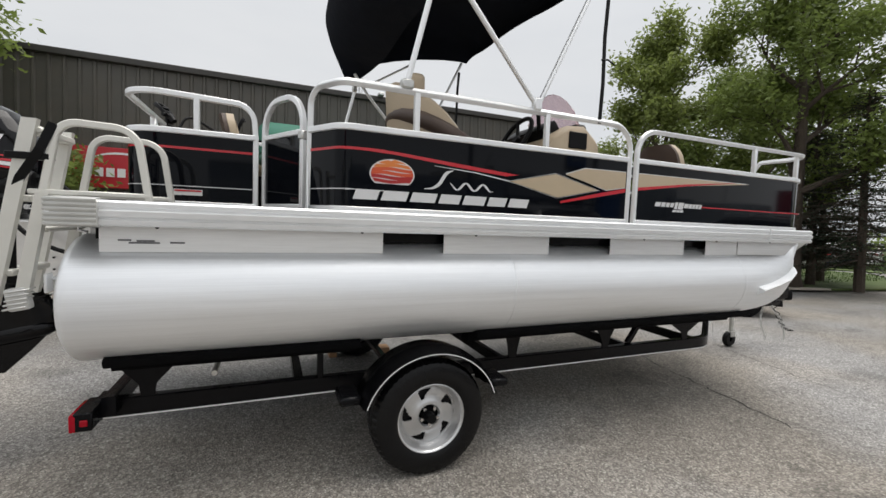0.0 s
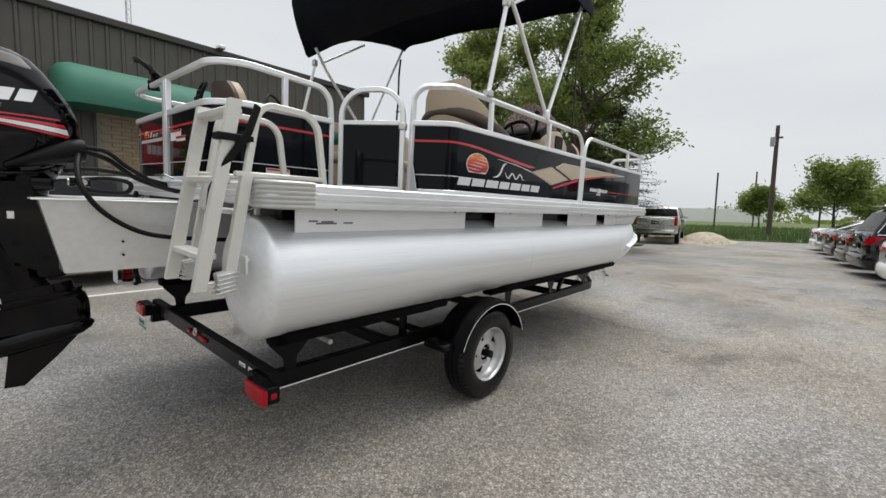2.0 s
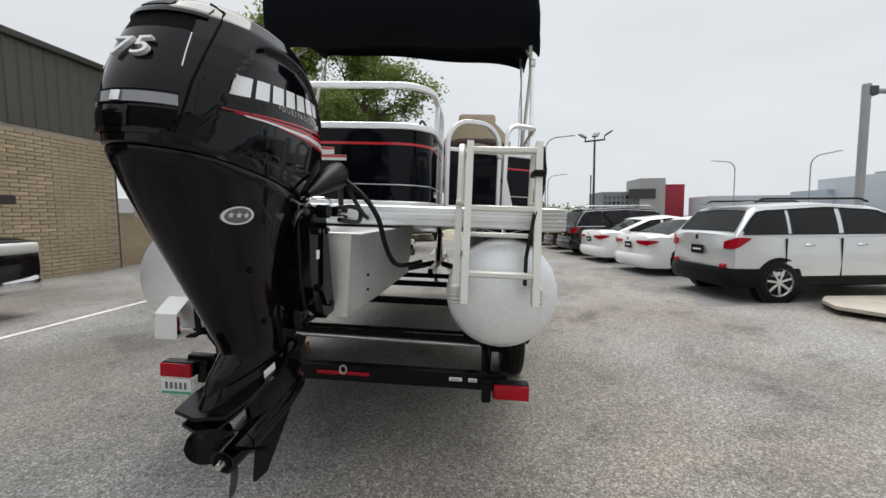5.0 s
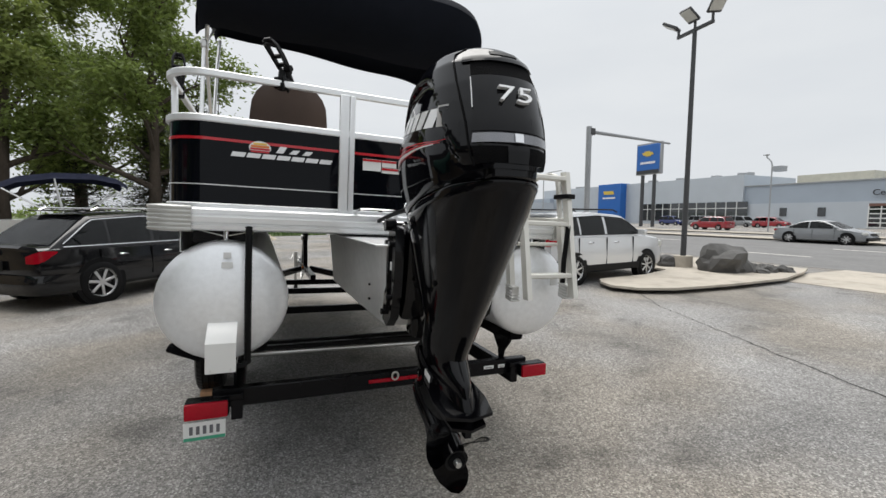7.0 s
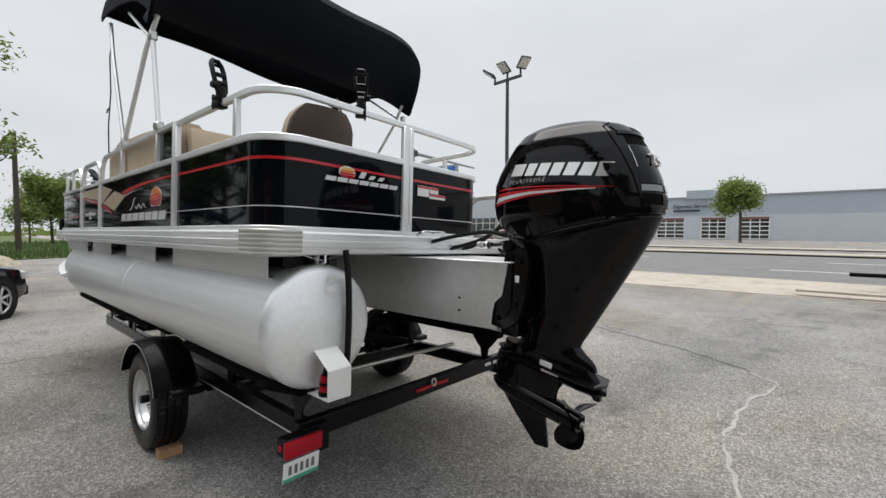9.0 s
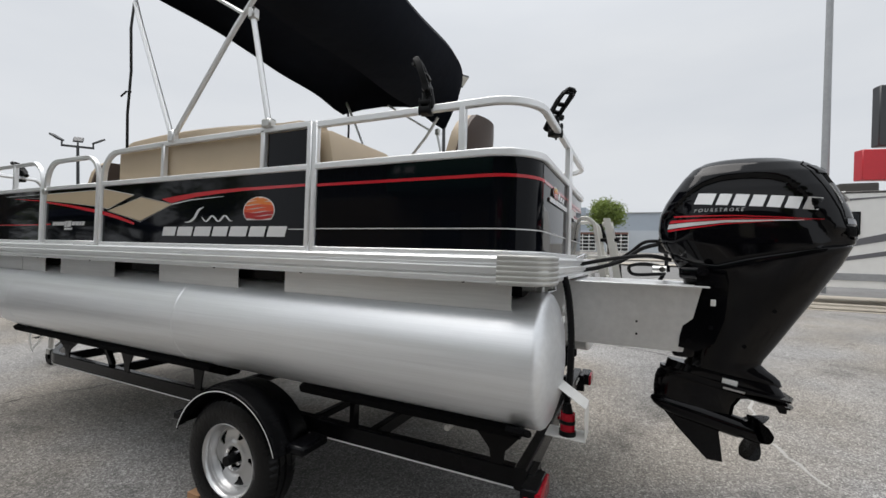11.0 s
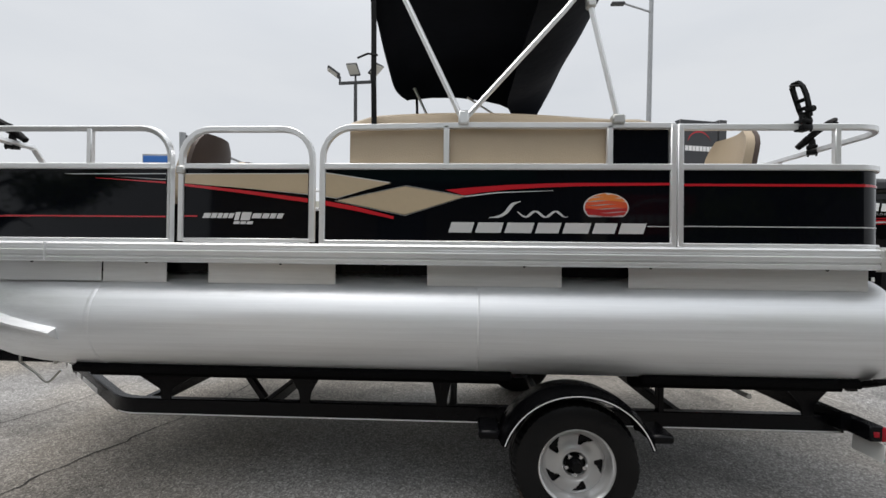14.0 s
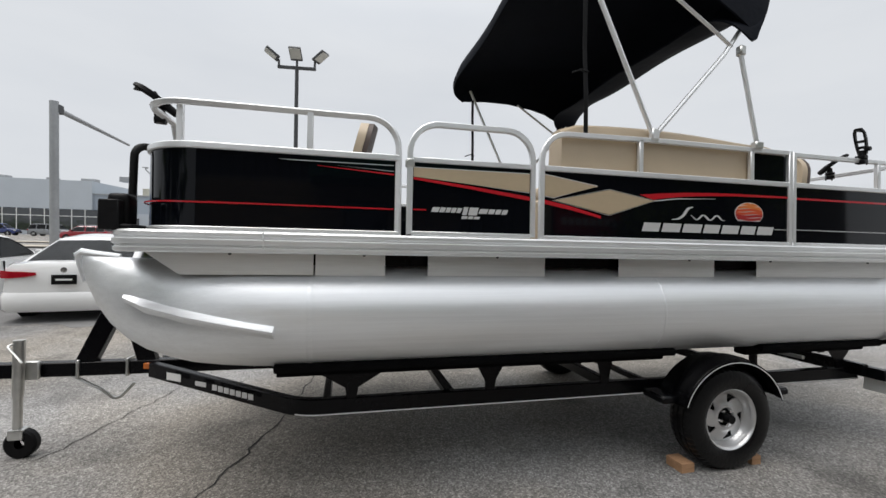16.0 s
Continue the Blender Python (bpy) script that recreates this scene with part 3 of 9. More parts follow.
for s in (1, -1):      # ribbed corner caps
    bm = nb()
    cpath = fillet([(0.16, s * 1.205, 0), (0.0, s * 1.205, 0), (0.0, s * 1.06, 0)], [0, 0.06, 0], 8)
    zz = [1.422]
    pr = [(0.0, 1.42)]
    for k in range(6):
        z0 = 1.424 + k * 0.0205
        pr += [(-0.048, z0 + 0.002), (-0.052, z0 + 0.008), (-0.052, z0 + 0.014), (-0.046, z0 + 0.0185)]
    pr += [(0.0, 1.55)]
    if s > 0:
        pr = [(-a, b) for a, b in pr]
    sweep(bm, cpath, pr)
    part("corner_cap", bm, M["cap"], boat, "ribbed silver plastic corner cap", smooth=25)
bm = nb()
for i in range(13):
    box(bm, (0.2 + i * 0.42, 0, 1.46), (0.05, 2.2, 0.058), 0.004)
part("cross_beams", bm, M["pod"], boat)
# near-black sheet close under the deck, 1.6 m wide
part("deck_underside", boxm((2.6, 0, 1.475), (5.1, 1.6, 0.02)), M["steel_black"], boat, "black sheet under the deck")
# side fairing: separate sheets between open bays
for s in (1, -1):
    y = s * 1.13
    for x0, x1 in ((0.13, 1.42), (1.79, 2.55), (3.08, 3.83), (4.08, 4.465)):
        bm = nb()
        box(bm, ((x0 + x1) / 2, y, 1.372), (x1 - x0, 0.006, 0.125), 0.0015)
        box(bm, ((x0 + x1) / 2, y - s * 0.04, 1.312), (x1 - x0, 0.08, 0.005), 0.001)
        part("fairing_sheet", bm, M["fair"], boat, "plain aluminium fairing sheet")
    bm = nb()
    prism(bm, [(4.475, 1.312), (5.14, 1.312), (5.31, 1.434), (4.475, 1.434)], y - 0.003, y + 0.003)
    part("fairing_sheet", bm, M["fair"], boat, "plain aluminium fairing sheet")
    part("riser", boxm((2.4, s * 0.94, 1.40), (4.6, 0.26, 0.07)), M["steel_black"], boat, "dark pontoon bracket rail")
    for x in (0.35, 1.3, 2.0, 2.75, 3.4, 4.2, 4.9):
        part("rivet", cylm((x, y + s * 0.002, 1.425), (x, y + s * 0.01, 1.425), 0.008, 8), M["plastic"], boat)

# fence: black panels between silver posts and rails
TUBE = rect(0.030, 0.032, 0.004)


def panel_sheet(path, name="fence_panel", z0=1.56, z1=1.963, t=0.006):
    bm = nb()
    sweep(bm, [(p[0], p[1], (z0 + z1) / 2) for p in path], rect(t, z1 - z0))
    return part(name, bm, M["panel"], boat, "glossy black fence panel")


def fence_rail(path, z, name="fence_rail", prof=None):
    bm = nb()
    sweep(bm, [(p[0], p[1], z) for p in path], prof or TUBE)
    return part(name, bm, M["alu"], boat)


def post(x, y, z0, z1, w=0.032, d=0.03, ang=0.0):
    return part("fence_post", boxm((x, y, (z0 + z1) / 2), (w, d, z1 - z0), 0.004, Matrix.Rotation(ang, 4, "Z")), M["alu"], boat)


def arch(pts, rad, name="upper_rail"):
    bm = nb()
    q = fillet(pts, rad, 8)
    # sweep in the rail's own plane, frame by frame
    tube_sq(bm, q, 0.030, 0.032)
    return part(name, bm, M["alu"], boat, "silver square-tube hand rail")


def tube_sq(bm, pts, w, h, c=0.004):
    pts = [Vector(p) for p in pts]
    ref = None
    rings = []
    for i, p in enumerate(pts):
        t = Vector((0, 0, 0))
        if i > 0:
            t += (p - pts[i - 1]).normalized()
        if i < len(pts) - 1:
            t += (pts[i + 1] - p).normalized()
        t.normalize()
        if ref is None:
            ref = t.cross(Vector((0, 0, 1)))
            if ref.length < 0.1:
                d = (pts[-1] - pts[0])
                d.z = 0
                ref = d.cross(Vector((0, 0, 1)))
            ref.normalize()
        ref = (ref - t * ref.dot(t)).normalized()
        b = ref.cross(t)
        rings.append([bm.verts.new(p + ref * a + b * e) for a, e in rect(w, h, c)])
    ring_faces(bm, rings)


YF = 1.19
# port stern section, round both stern corners to the inner end of the stern platform
ps = fillet([(1.165, YF, 0), (0.035, YF, 0), (0.035, -0.49, 0), (0.745, -0.49, 0)], [0, 0.2, 0.2, 0], 10)
panel_sheet(ps)
fence_rail(ps, ZF + 0.005, prof=rect(0.036, 0.034, 0.005))
fence_rail(ps, 1.551, prof=rect(0.034, 0.026, 0.004))
arch([(1.165, YF, ZR)] + [(p.x, p.y, ZR) for p in fillet([(1.165, YF, 0), (0.035, YF, 0), (0.035, -0.49, 0), (0.7, -0.49, 0)], [0, 0.2, 0.2, 0], 10)[1:-1]]
     + [(0.73, -0.49, ZR - 0.02), (0.745, -0.49, ZF)], [0] + [0] * 22 + [0.12, 0])
post(0.35, YF, ZF, ZR)
post(0.42, -0.49, ZF, ZR)
part("fence_post", boxm((0.03, 0.342, 1.868), (0.034, 0.05, 0.64), 0.005), M["alu"], boat)
part("fence_post", boxm((0.03, 0.299, 1.868), (0.034, 0.03, 0.64), 0.005), M["alu"], boat)
for p in (ps[-1],):
    post(p.x, p.y, ZD, ZF + 0.02)
# port main section
pm = [(1.215, YF, 0), (3.125, YF, 0)]
panel_sheet(pm)
fence_rail(pm, ZF + 0.005, prof=rect(0.032, 0.034, 0.005))
fence_rail(pm, 1.551, prof=rect(0.032, 0.026, 0.004))
arch([(1.2, YF, ZR + 0.008), (2.3, YF, ZR + 0.012), (3.14, YF, ZR), (3.14, YF, ZD)], [0, 0, 0.17, 0])
for x in (2.445, 1.55):
    post(x, YF, ZF, ZR + 0.01)
part("fence_post", boxm((1.173, YF, 1.877), (0.034, 0.034, 0.67), 0.005), M["alu"], boat)
part("fence_post", boxm((1.21, YF, 1.877), (0.034, 0.034, 0.67), 0.005), M["alu"], boat)
part("rail_inset", boxm((1.378, YF - 0.01, 2.088), (0.30, 0.008, 0.195), 0.003), M["panel"], boat, "small black panel under the hand rail")


def gate(p0, p1, name="gate"):
    g = part(name, nb_arch(p0, p1), M["alu"], boat, "arched silver gate with a black panel")
    a, b = Vector((*p0, 0)), Vector((*p1, 0))
    d = (b - a).normalized()
    n = Vector((-d.y, d.x, 0))
    ang = math.atan2(d.y, d.x)
    mid, ln = (a + b) / 2, (b - a).length
    rot = Matrix.Rotation(ang, 4, "Z")
    part("gate_panel", boxm((mid.x, mid.y, 1.762), (ln - 0.03, 0.006, 0.403), 0.001, rot), M["panel"], g)
    part("gate_rail", boxm((mid.x, mid.y, ZF + 0.004), (ln - 0.03, 0.028, 0.03), 0.004, rot), M["alu"], g)
    part("gate_rail", boxm((mid.x, mid.y, 1.556), (ln - 0.03, 0.028, 0.026), 0.004, rot), M["alu"], g)
    part("latch", boxm((a.x + d.x * 0.0, a.y + d.y * 0.0, 1.955), (0.05, 0.045, 0.05), 0.008, rot), M["galv"], g, "small steel latch")
    return g


def nb_arch(p0, p1):
    bm = nb()
    tube_sq(bm, fillet([(*p0, 1.55), (*p0, ZR - 0.008), (*p1, ZR - 0.008), (*p1, 1.55)], [0, 0.17, 0.17, 0], 8), 0.03, 0.032)
    return bm


gate((3.955, YF), (3.2, YF))
gate((1.0, -0.91), (0.80, -0.53))
# bow section, both sides and round the front
for s in (1, -1):
    x0 = 4.02 if s > 0 else 3.215
    pb = fillet([(x0, s * YF, 0), (5.36, s * YF, 0), (5.36, s * 0.42, 0)], [0, 0.32, 0], 12)
    panel_sheet(pb)
    fence_rail(pb, ZF + 0.005, prof=rect(0.036, 0.034, 0.005))
    fence_rail(pb, 1.551, prof=rect(0.034, 0.026, 0.004))
    post(5.36, s * 0.42, ZD, ZF)
    q = fillet([(x0, s * YF, 0), (5.32, s * YF, 0), (5.32, s * 0.75, 0)], [0, 0.3, 0], 8)
    arch([(x0, s * YF, ZD), (x0, s * YF, ZR)] + [(p.x, p.y, ZR) for p in q[1:]] + [(5.345, s * 0.55, ZF)], [0, 0.17] + [0] * (len(q) - 2) + [0.05, 0])
    post(4.5, s * YF, ZF, ZR)
    post(5.14, s * (YF - 0.035), ZF, ZR)
# starboard main section with its chamfered aft end
sm = fillet([(1.035, -0.97, 0), (1.17, -YF, 0), (3.13, -YF, 0)], [0, 0.1, 0], 8)
panel_sheet(sm)
fence_rail(sm, ZF + 0.005, prof=rect(0.036, 0.034, 0.005))
fence_rail(sm, 1.551, prof=rect(0.034, 0.026, 0.004))
qs = fillet([(1.035, -0.97, 0), (1.17, -YF, 0), (3.15, -YF, 0)], [0, 0.1, 0], 8)
arch([(1.03, -0.96, ZD), (1.035, -0.97, ZR + 0.01)] + [(p.x, p.y, ZR + 0.01) for p in qs[1:-1]] + [(3.15, -YF, ZR + 0.01), (3.15, -YF, ZD)], [0, 0.1] + [0] * (len(qs) - 2) + [0.17, 0])
for x in (1.575, 2.44):
    post(x, -YF, ZF, ZR + 0.01)
part("gate_strut", prismm([(-1.04, 1.54), (-0.95, 1.54), (-0.96, 1.86)], 1.016, 1.022, "yz"), M["alu"], boat)

# ---- vinyl graphics on the panels ----
OFF = YF + 0.005


def decal(name, poly, s, material, lift=0.0, label=""):
    y = s * (OFF + lift)
    return part(name, prismm(poly, y - 0.0009, y + 0.0009), material, boat, label, smooth=0)


def ribbon(pts, w):
    """A tapered band along a line of (x, z, half width)."""
    up = [(x, z + b) for x, z, b in pts]
    dn = [(x, z - b) for x, z, b in pts]
    return dn + up[::-1]


def spline2(pts, n=7):
    """A smooth line through flat points."""
    p = [np.array(v) for v in pts]
    p = [2 * p[0] - p[1]] + p + [2 * p[-1] - p[-2]]
    out = []
    for i in range(1, len(p) - 2):
        for k in range(n):
            t = k / n
            out.append(0.5 * (2 * p[i] + (p[i + 1] - p[i - 1]) * t + (2 * p[i - 1] - 5 * p[i] + 4 * p[i + 1] - p[i + 2]) * t * t + (3 * p[i] - p[i - 1] - 3 * p[i + 1] + p[i + 2]) * t ** 3))
    return out + [p[-2]]


def brush_line(name, pts, w, s, material, lift=0.001):
    """A brush stroke of varying width laid on the side panel."""
    bm = nb()
    n = len(pts) - 1
    rows = []
    for i, p in enumerate(pts):
        d = pts[min(i + 1, n)] - pts[max(i - 1, 0)]
        d = d / max(float(np.hypot(*d)), 1e-6)
        b = w * (0.35 + 0.65 * abs(d[1])) * min(1.0, 0.3 + 4 * min(i, n - i) / n)
        y = s * (OFF + lift + 0.001)
        rows.append([(p[0] - d[1] * b, y, p[1] + d[0] * b), (p[0] + d[1] * b, y, p[1] - d[0] * b)])
    loft(bm, rows, closed=False)
    return part(name, bm, material, boat, smooth=0)


# the two sides carry the same graphics, laid out a little differently
SIDE = {
    1: dict(red=([(2.349, 1.818), (2.25, 1.833), (2.1, 1.850), (1.9, 1.863), (1.7, 1.871), (1.225, 1.877)], [(1.225, 1.891), (1.7, 1.889), (1.9, 1.885), (2.1, 1.877), (2.3, 1.862), (2.45, 1.848)]),
            diamond=[(2.34, 1.811), (2.672, 1.866), (3.058, 1.783), (2.673, 1.708)],
            curve=[(2.34, 1.811, 0.0035), (2.16, 1.833, 0.003), (1.856, 1.846, 0.001)],
            blade=[(2.755, 1.883), (3.06, 1.800), (3.122, 1.809), (3.122, 1.938)],
            gate_blade=[(3.222, 1.822), (3.935, 1.879), (3.935, 1.930), (3.222, 1.933)],
            fore=[(4.045, 1.903), (4.66, 1.928), (4.045, 1.931)],
            swoosh=[[(2.735, 1.690, 0.008), (2.95, 1.739, 0.012), (3.122, 1.770, 0.013)], [(3.222, 1.784, 0.012), (3.6, 1.832, 0.009), (3.935, 1.869, 0.007)], [(4.045, 1.882, 0.005), (4.46, 1.908, 0.001)]],
            emblem=(1.568, 1.755, 0.122, 0.079), bars=(1.368, 2.43, 1.611, 1.668), script=(1.775, 2.205, 1.684, 1.788),
            model=(3.37, 3.83, 1.676, 1.714), line=[(3.86, 3.935, 1.692), (4.045, 5.0, 1.688)], pin=(1.225, 1.345)),
    -1: dict(red=([(2.158, 1.790), (1.95, 1.806), (1.8, 1.820), (1.6, 1.840), (1.46, 1.853), (1.30, 1.861), (1.225, 1.861)], [(1.225, 1.875), (1.32, 1.876), (1.46, 1.870), (1.6, 1.858), (1.8, 1.841), (2.0, 1.824), (2.25, 1.804)]),
             diamond=[(2.185, 1.762), (2.525, 1.832), (2.875, 1.750), (2.544, 1.684)],
             curve=[(2.185, 1.762, 0.0035), (1.95, 1.795, 0.003), (1.69, 1.814, 0.001)],
             blade=[(2.60, 1.836), (2.95, 1.757), (3.118, 1.785), (3.118, 1.888), (2.76, 1.886)],
             gate_blade=[(3.236, 1.795), (4.45, 1.893), (3.236, 1.889)],
             fore=[],
             swoosh=[[(2.568, 1.655, 0.007), (2.85, 1.712, 0.012), (3.118, 1.764, 0.013)], [(3.236, 1.782, 0.011), (3.7, 1.838, 0.008), (4.27, 1.893, 0.001)]],
             emblem=(1.445, 1.747, 0.126, 0.081), bars=(1.232, 2.315, 1.604, 1.657), script=(1.63, 2.07, 1.668, 1.80),
             model=(3.41, 3.90, 1.664, 1.706), line=[(3.91, 5.0, 1.684)], pin=(1.19, 1.215)),
}


def grown(poly, k):
    """An outline moved outwards from its middle by about k."""
    cx, cz = sum(p[0] for p in poly) / len(poly), sum(p[1] for p in poly) / len(poly)
    w = max(abs(p[0] - cx) for p in poly)
    h = max(abs(p[1] - cz) for p in poly)
    return [(cx + (x - cx) * (1 + 2.6 * k / w), cz + (z - cz) * (1 + k / h)) for x, z in poly]


def letters(s, x0, x1, z0, z1, widths, lean, name, material, lift=0.001):
    """A row of plain slanted blocks in the place of a brand name; it reads towards the stern on the port side."""
    tot = sum(widths) + 0.16 * (len(widths) - 1)
    u = 0.0
    for k, w in enumerate(widths):
        a, b = u / tot, (u + w) / tot
        u += w + 0.16
        if s > 0:
            a, b = x1 - (x1 - x0) * a, x1 - (x1 - x0) * b
            poly = [(b, z0), (a, z0), (a - lean, z1), (b - lean, z1)]
        else:
            a, b = x0 + (x1 - x0) * a, x0 + (x1 - x0) * b
            poly = [(a, z0), (b, z0), (b + lean, z1), (a + lean, z1)]
        decal(name, poly, s, material, lift)


for s in (1, -1):
    g = SIDE[s]
    decal("red_stripe", g["red"][0] + g["red"][1], s, M["red"])
    # two tan diamonds with a thin silver outline
    decal("tan_diamond", grown(g["diamond"], 0.006), s, M["silverv"])
    decal("tan_diamond", grown(g["diamond"], 0.0035), s, M["panel"], 0.0008)
    decal("tan_diamond", g["diamond"], s, M["tanv"], 0.002)
    for nm in ("blade", "gate_blade", "fore"):
        if g[nm]:
            z_ = [p[1] for p in g[nm]]
            decal("tan_blade", [(x, z + (0.005 if z > (max(z_) + min(z_)) / 2 else -0.005)) for x, z in g[nm]], s, M["silverv"])
            decal("tan_blade", g[nm], s, M["tanv"] if nm != "fore" else M["panel"], 0.002)
    for sw in g["swoosh"]:
        decal("red_swoosh", ribbon(sw, 0), s, M["red"], 0.004)
    decal("silver_line", ribbon(g["curve"], 0), s, M["silverv"], 0.001)
    # sun emblem: a silver-rimmed dome, wavy bands from yellow to red
    cx, cz, r, rz = g["emblem"]
    dome = lambda k, v: math.sqrt(max(1 - (v / k) ** 2, 0)) * k
    disc = [(cx + r * math.cos(a), cz + rz * math.sin(a)) for a in np.linspace(-0.72, math.pi + 0.72, 34)]
    decal("sun_emblem", disc, s, M["silverv"], 0.0, "silver rimmed sun emblem")
    cols = ["sunyellow", "sunyellow", "sunorange", "sunorange", "sunred", "sunred"]
    for i in range(6):
        v1, v0 = 0.92 - i * 0.255, 0.92 - (i + 1) * 0.255 + 0.035
        poly = []
        for q in range(13):
            u = -1 + 2 * q / 12
            poly.append((cx + r * dome(0.94, v0) * u, cz + rz * (v0 + 0.05 * math.sin(3 * u + i))))
        for q in range(5):
            v = v0 + (v1 - v0) * (q + 1) / 6
            poly.append((cx + r * dome(0.94, v), cz + rz * v))
        for q in range(13):
            u = 1 - 2 * q / 12
            poly.append((cx + r * dome(0.94, v1) * u, cz + rz * (v1 + 0.05 * math.sin(3 * u + i))))
        for q in range(5):
            v = v1 + (v0 - v1) * (q + 1) / 6
            poly.append((cx - r * dome(0.94, v), cz + rz * v))
        decal("sun_band", poly, s, M[cols[i]], 0.002)
    # brand shapes: seven slanted blocks under a flowing brush wave
    letters(s, *g["bars"], (0.95, 1.05, 1.1, 0.95, 1.05, 0.9, 1.0), 0.018, "brand_bar", M["silverv"])
    x0, x1, z0, z1 = g["script"]
    q, xa, w_, h_ = (1, x0, x1 - x0, z1 - z0) if s < 0 else (-1, x1, x1 - x0, z1 - z0)
    stroke = [(0.0, 0.10), (0.12, 0.16), (0.21, 0.36), (0.26, 0.62), (0.31, 0.84), (0.40, 0.97)]
    flow = [(0.36 + 0.64 * k / 20, 0.30 + 0.15 * math.sin(2 * math.pi * 2.5 * k / 20 + 2.2)) for k in range(21)]
    for line_, lw_ in ((stroke, 0.0115), (flow, 0.0085)):
        pts = spline2([(xa + q * w_ * u, z0 + h_ * v) for u, v in line_])
        brush_line("script_swash", pts, lw_, s, M["silverv"])
    # model bars on the forward panel and red waterline stripe
    x0, x1, z0, z1 = g["model"]
    xm, h_ = (x0 + x1) / 2, z1 - z0
    letters(s, x0, xm - 0.055, z0 + 0.006, z1 - 0.004, (1.1, 0.8, 0.7, 0.7), 0.012, "model_bar", M["silverv"])
    letters(s, xm + 0.055, x1, z0 + 0.006, z1 - 0.004, (1.1, 0.8, 0.7, 0.7, 0.7), 0.012, "model_bar", M["silverv"])
    letters(s, xm - 0.045, xm + 0.045, z0 - 0.006, z1 + 0.002, (0.5, 1.0), 0.012, "model_bar", M["silverv"], 0.002)
    letters(s, xm - 0.06, xm + 0.05, z0 - 0.028, z0 - 0.012, (1.0, 0.9, 1.0), 0.006, "model_bar", M["silverv"])
    for xa, xb, z in g["line"]:
        decal("red_line", ribbon([(xa, z, 0.004), (xb, z, 0.004)], 0), s, M["red"], 0.001)
    decal("pin_line", ribbon([(g["pin"][0], 1.652, 0.002), (g["pin"][1], 1.652, 0.002)], 0), s, M["silverv"], 0.001)


def wrap_stripe(path, z, h, material, name):
    bm = nb()
    sweep(bm, [(p.x, p.y, z) for p in path], rect(0.002, h))
    return part(name, bm, material, boat, smooth=0)


def outset(path, d):
    """The plan line moved to its left by d."""
    out = []
    for i, p in enumerate(path):
        t = (path[min(i + 1, len(path) - 1)] - path[max(i - 1, 0)]).normalized()
        out.append(p + Vector((-t.y, t.x, 0)) * d)
    return out


po = outset(ps, -0.0048)
wrap_stripe(po, 1.88, 0.014, M["red"], "red_stripe")
wrap_stripe(po, 1.655, 0.005, M["silverv"], "pin_line")
for s in (1, -1):
    pbo = outset(fillet([(4.85, s * YF, 0), (5.36, s * YF, 0), (5.36, s * 0.42, 0)], [0, 0.32, 0], 12), 0.0048 * s)
    wrap_stripe(pbo, 1.686, 0.008, M["red"], "red_line")
smo = outset(fillet([(1.035, -0.97, 0), (1.17, -YF, 0), (1.4, -YF, 0)], [0, 0.1, 0], 8), -0.0048)
wrap_stripe(smo, 1.868, 0.014, M["red"], "red_stripe")
wrap_stripe(smo, 1.655, 0.005, M["silverv"], "pin_line")
# the gate by the stern platform carries the stripes on
gd = Vector((1.0 - 0.80, -0.91 + 0.53, 0)).normalized()
gn = Vector((gd.y, -gd.x, 0)) * 0.006
for z, h, m_, nm in ((1.868, 0.014, "red", "red_stripe"), (1.655, 0.005, "silverv", "pin_line")):
    bm = nb()
    sweep(bm, [Vector((0.81, -0.548, z)) + gn * -1, Vector((0.99, -0.892, z)) + gn * -1], rect(0.002, h))
    part(nm, bm, M[m_], boat, smooth=0)
# stern emblem and safety labels
xs = 0.0265


def sdecal(name, poly, material, lift=0.0, label=""):
    return part(name, prismm(poly, xs - lift - 0.001, xs - lift + 0.001, "yz"), material, boat, label, smooth=0)


sdecal("sun_emblem", [(0.765 + 0.052 * math.cos(a), 1.855 + 0.034 * math.sin(a)) for a in np.linspace(-0.4, math.pi + 0.4, 20)], M["silverv"], 0.003, "small sun emblem")
for i, c_ in enumerate(("yellow", "orange", "red", "red")):
    z0 = 1.878 - i * 0.013
    w = 0.046 * math.sqrt(max(1 - ((z0 - 1.852) / 0.036) ** 2, 0.1))
    sdecal("sun_band", [(0.765 - w, z0 - 0.008), (0.765 + w, z0 - 0.008), (0.765 + w, z0 + 0.002), (0.765 - w, z0 + 0.002)], M[c_], 0.006)
for i in range(7):
    y1 = 0.90 - i * 0.071
    sdecal("brand_bar", [(y1, 1.803), (y1 - 0.062, 1.803), (y1 - 0.072, 1.826), (y1 - 0.01, 1.826)], M["silverv"], 0.003)
for i in range(3):
    y1 = 0.69 - i * 0.065
    sdecal("script_bar", [(y1, 1.838), (y1 - 0.035, 1.838), (y1 - 0.055, 1.872 if i == 0 else 1.86), (y1 - 0.02, 1.872 if i == 0 else 1.86)], M["silverv"], 0.003)
for y1, y0, z0, z1 in ((0.235, 0.13, 1.79, 1.855), (0.125, 0.04, 1.815, 1.855), (0.125, -0.03, 1.782, 1.812)):
    sdecal("safety_label", [(y0, z0), (y1, z0), (y1, z1), (y0, z1)], M["paper"], 0.003, "white safety label with a red bar")
    sdecal("label_bar", [(y0, z1 - 0.014), (y1, z1 - 0.014), (y1, z1 - 0.002), (y0, z1 - 0.002)], M["red"], 0.006)
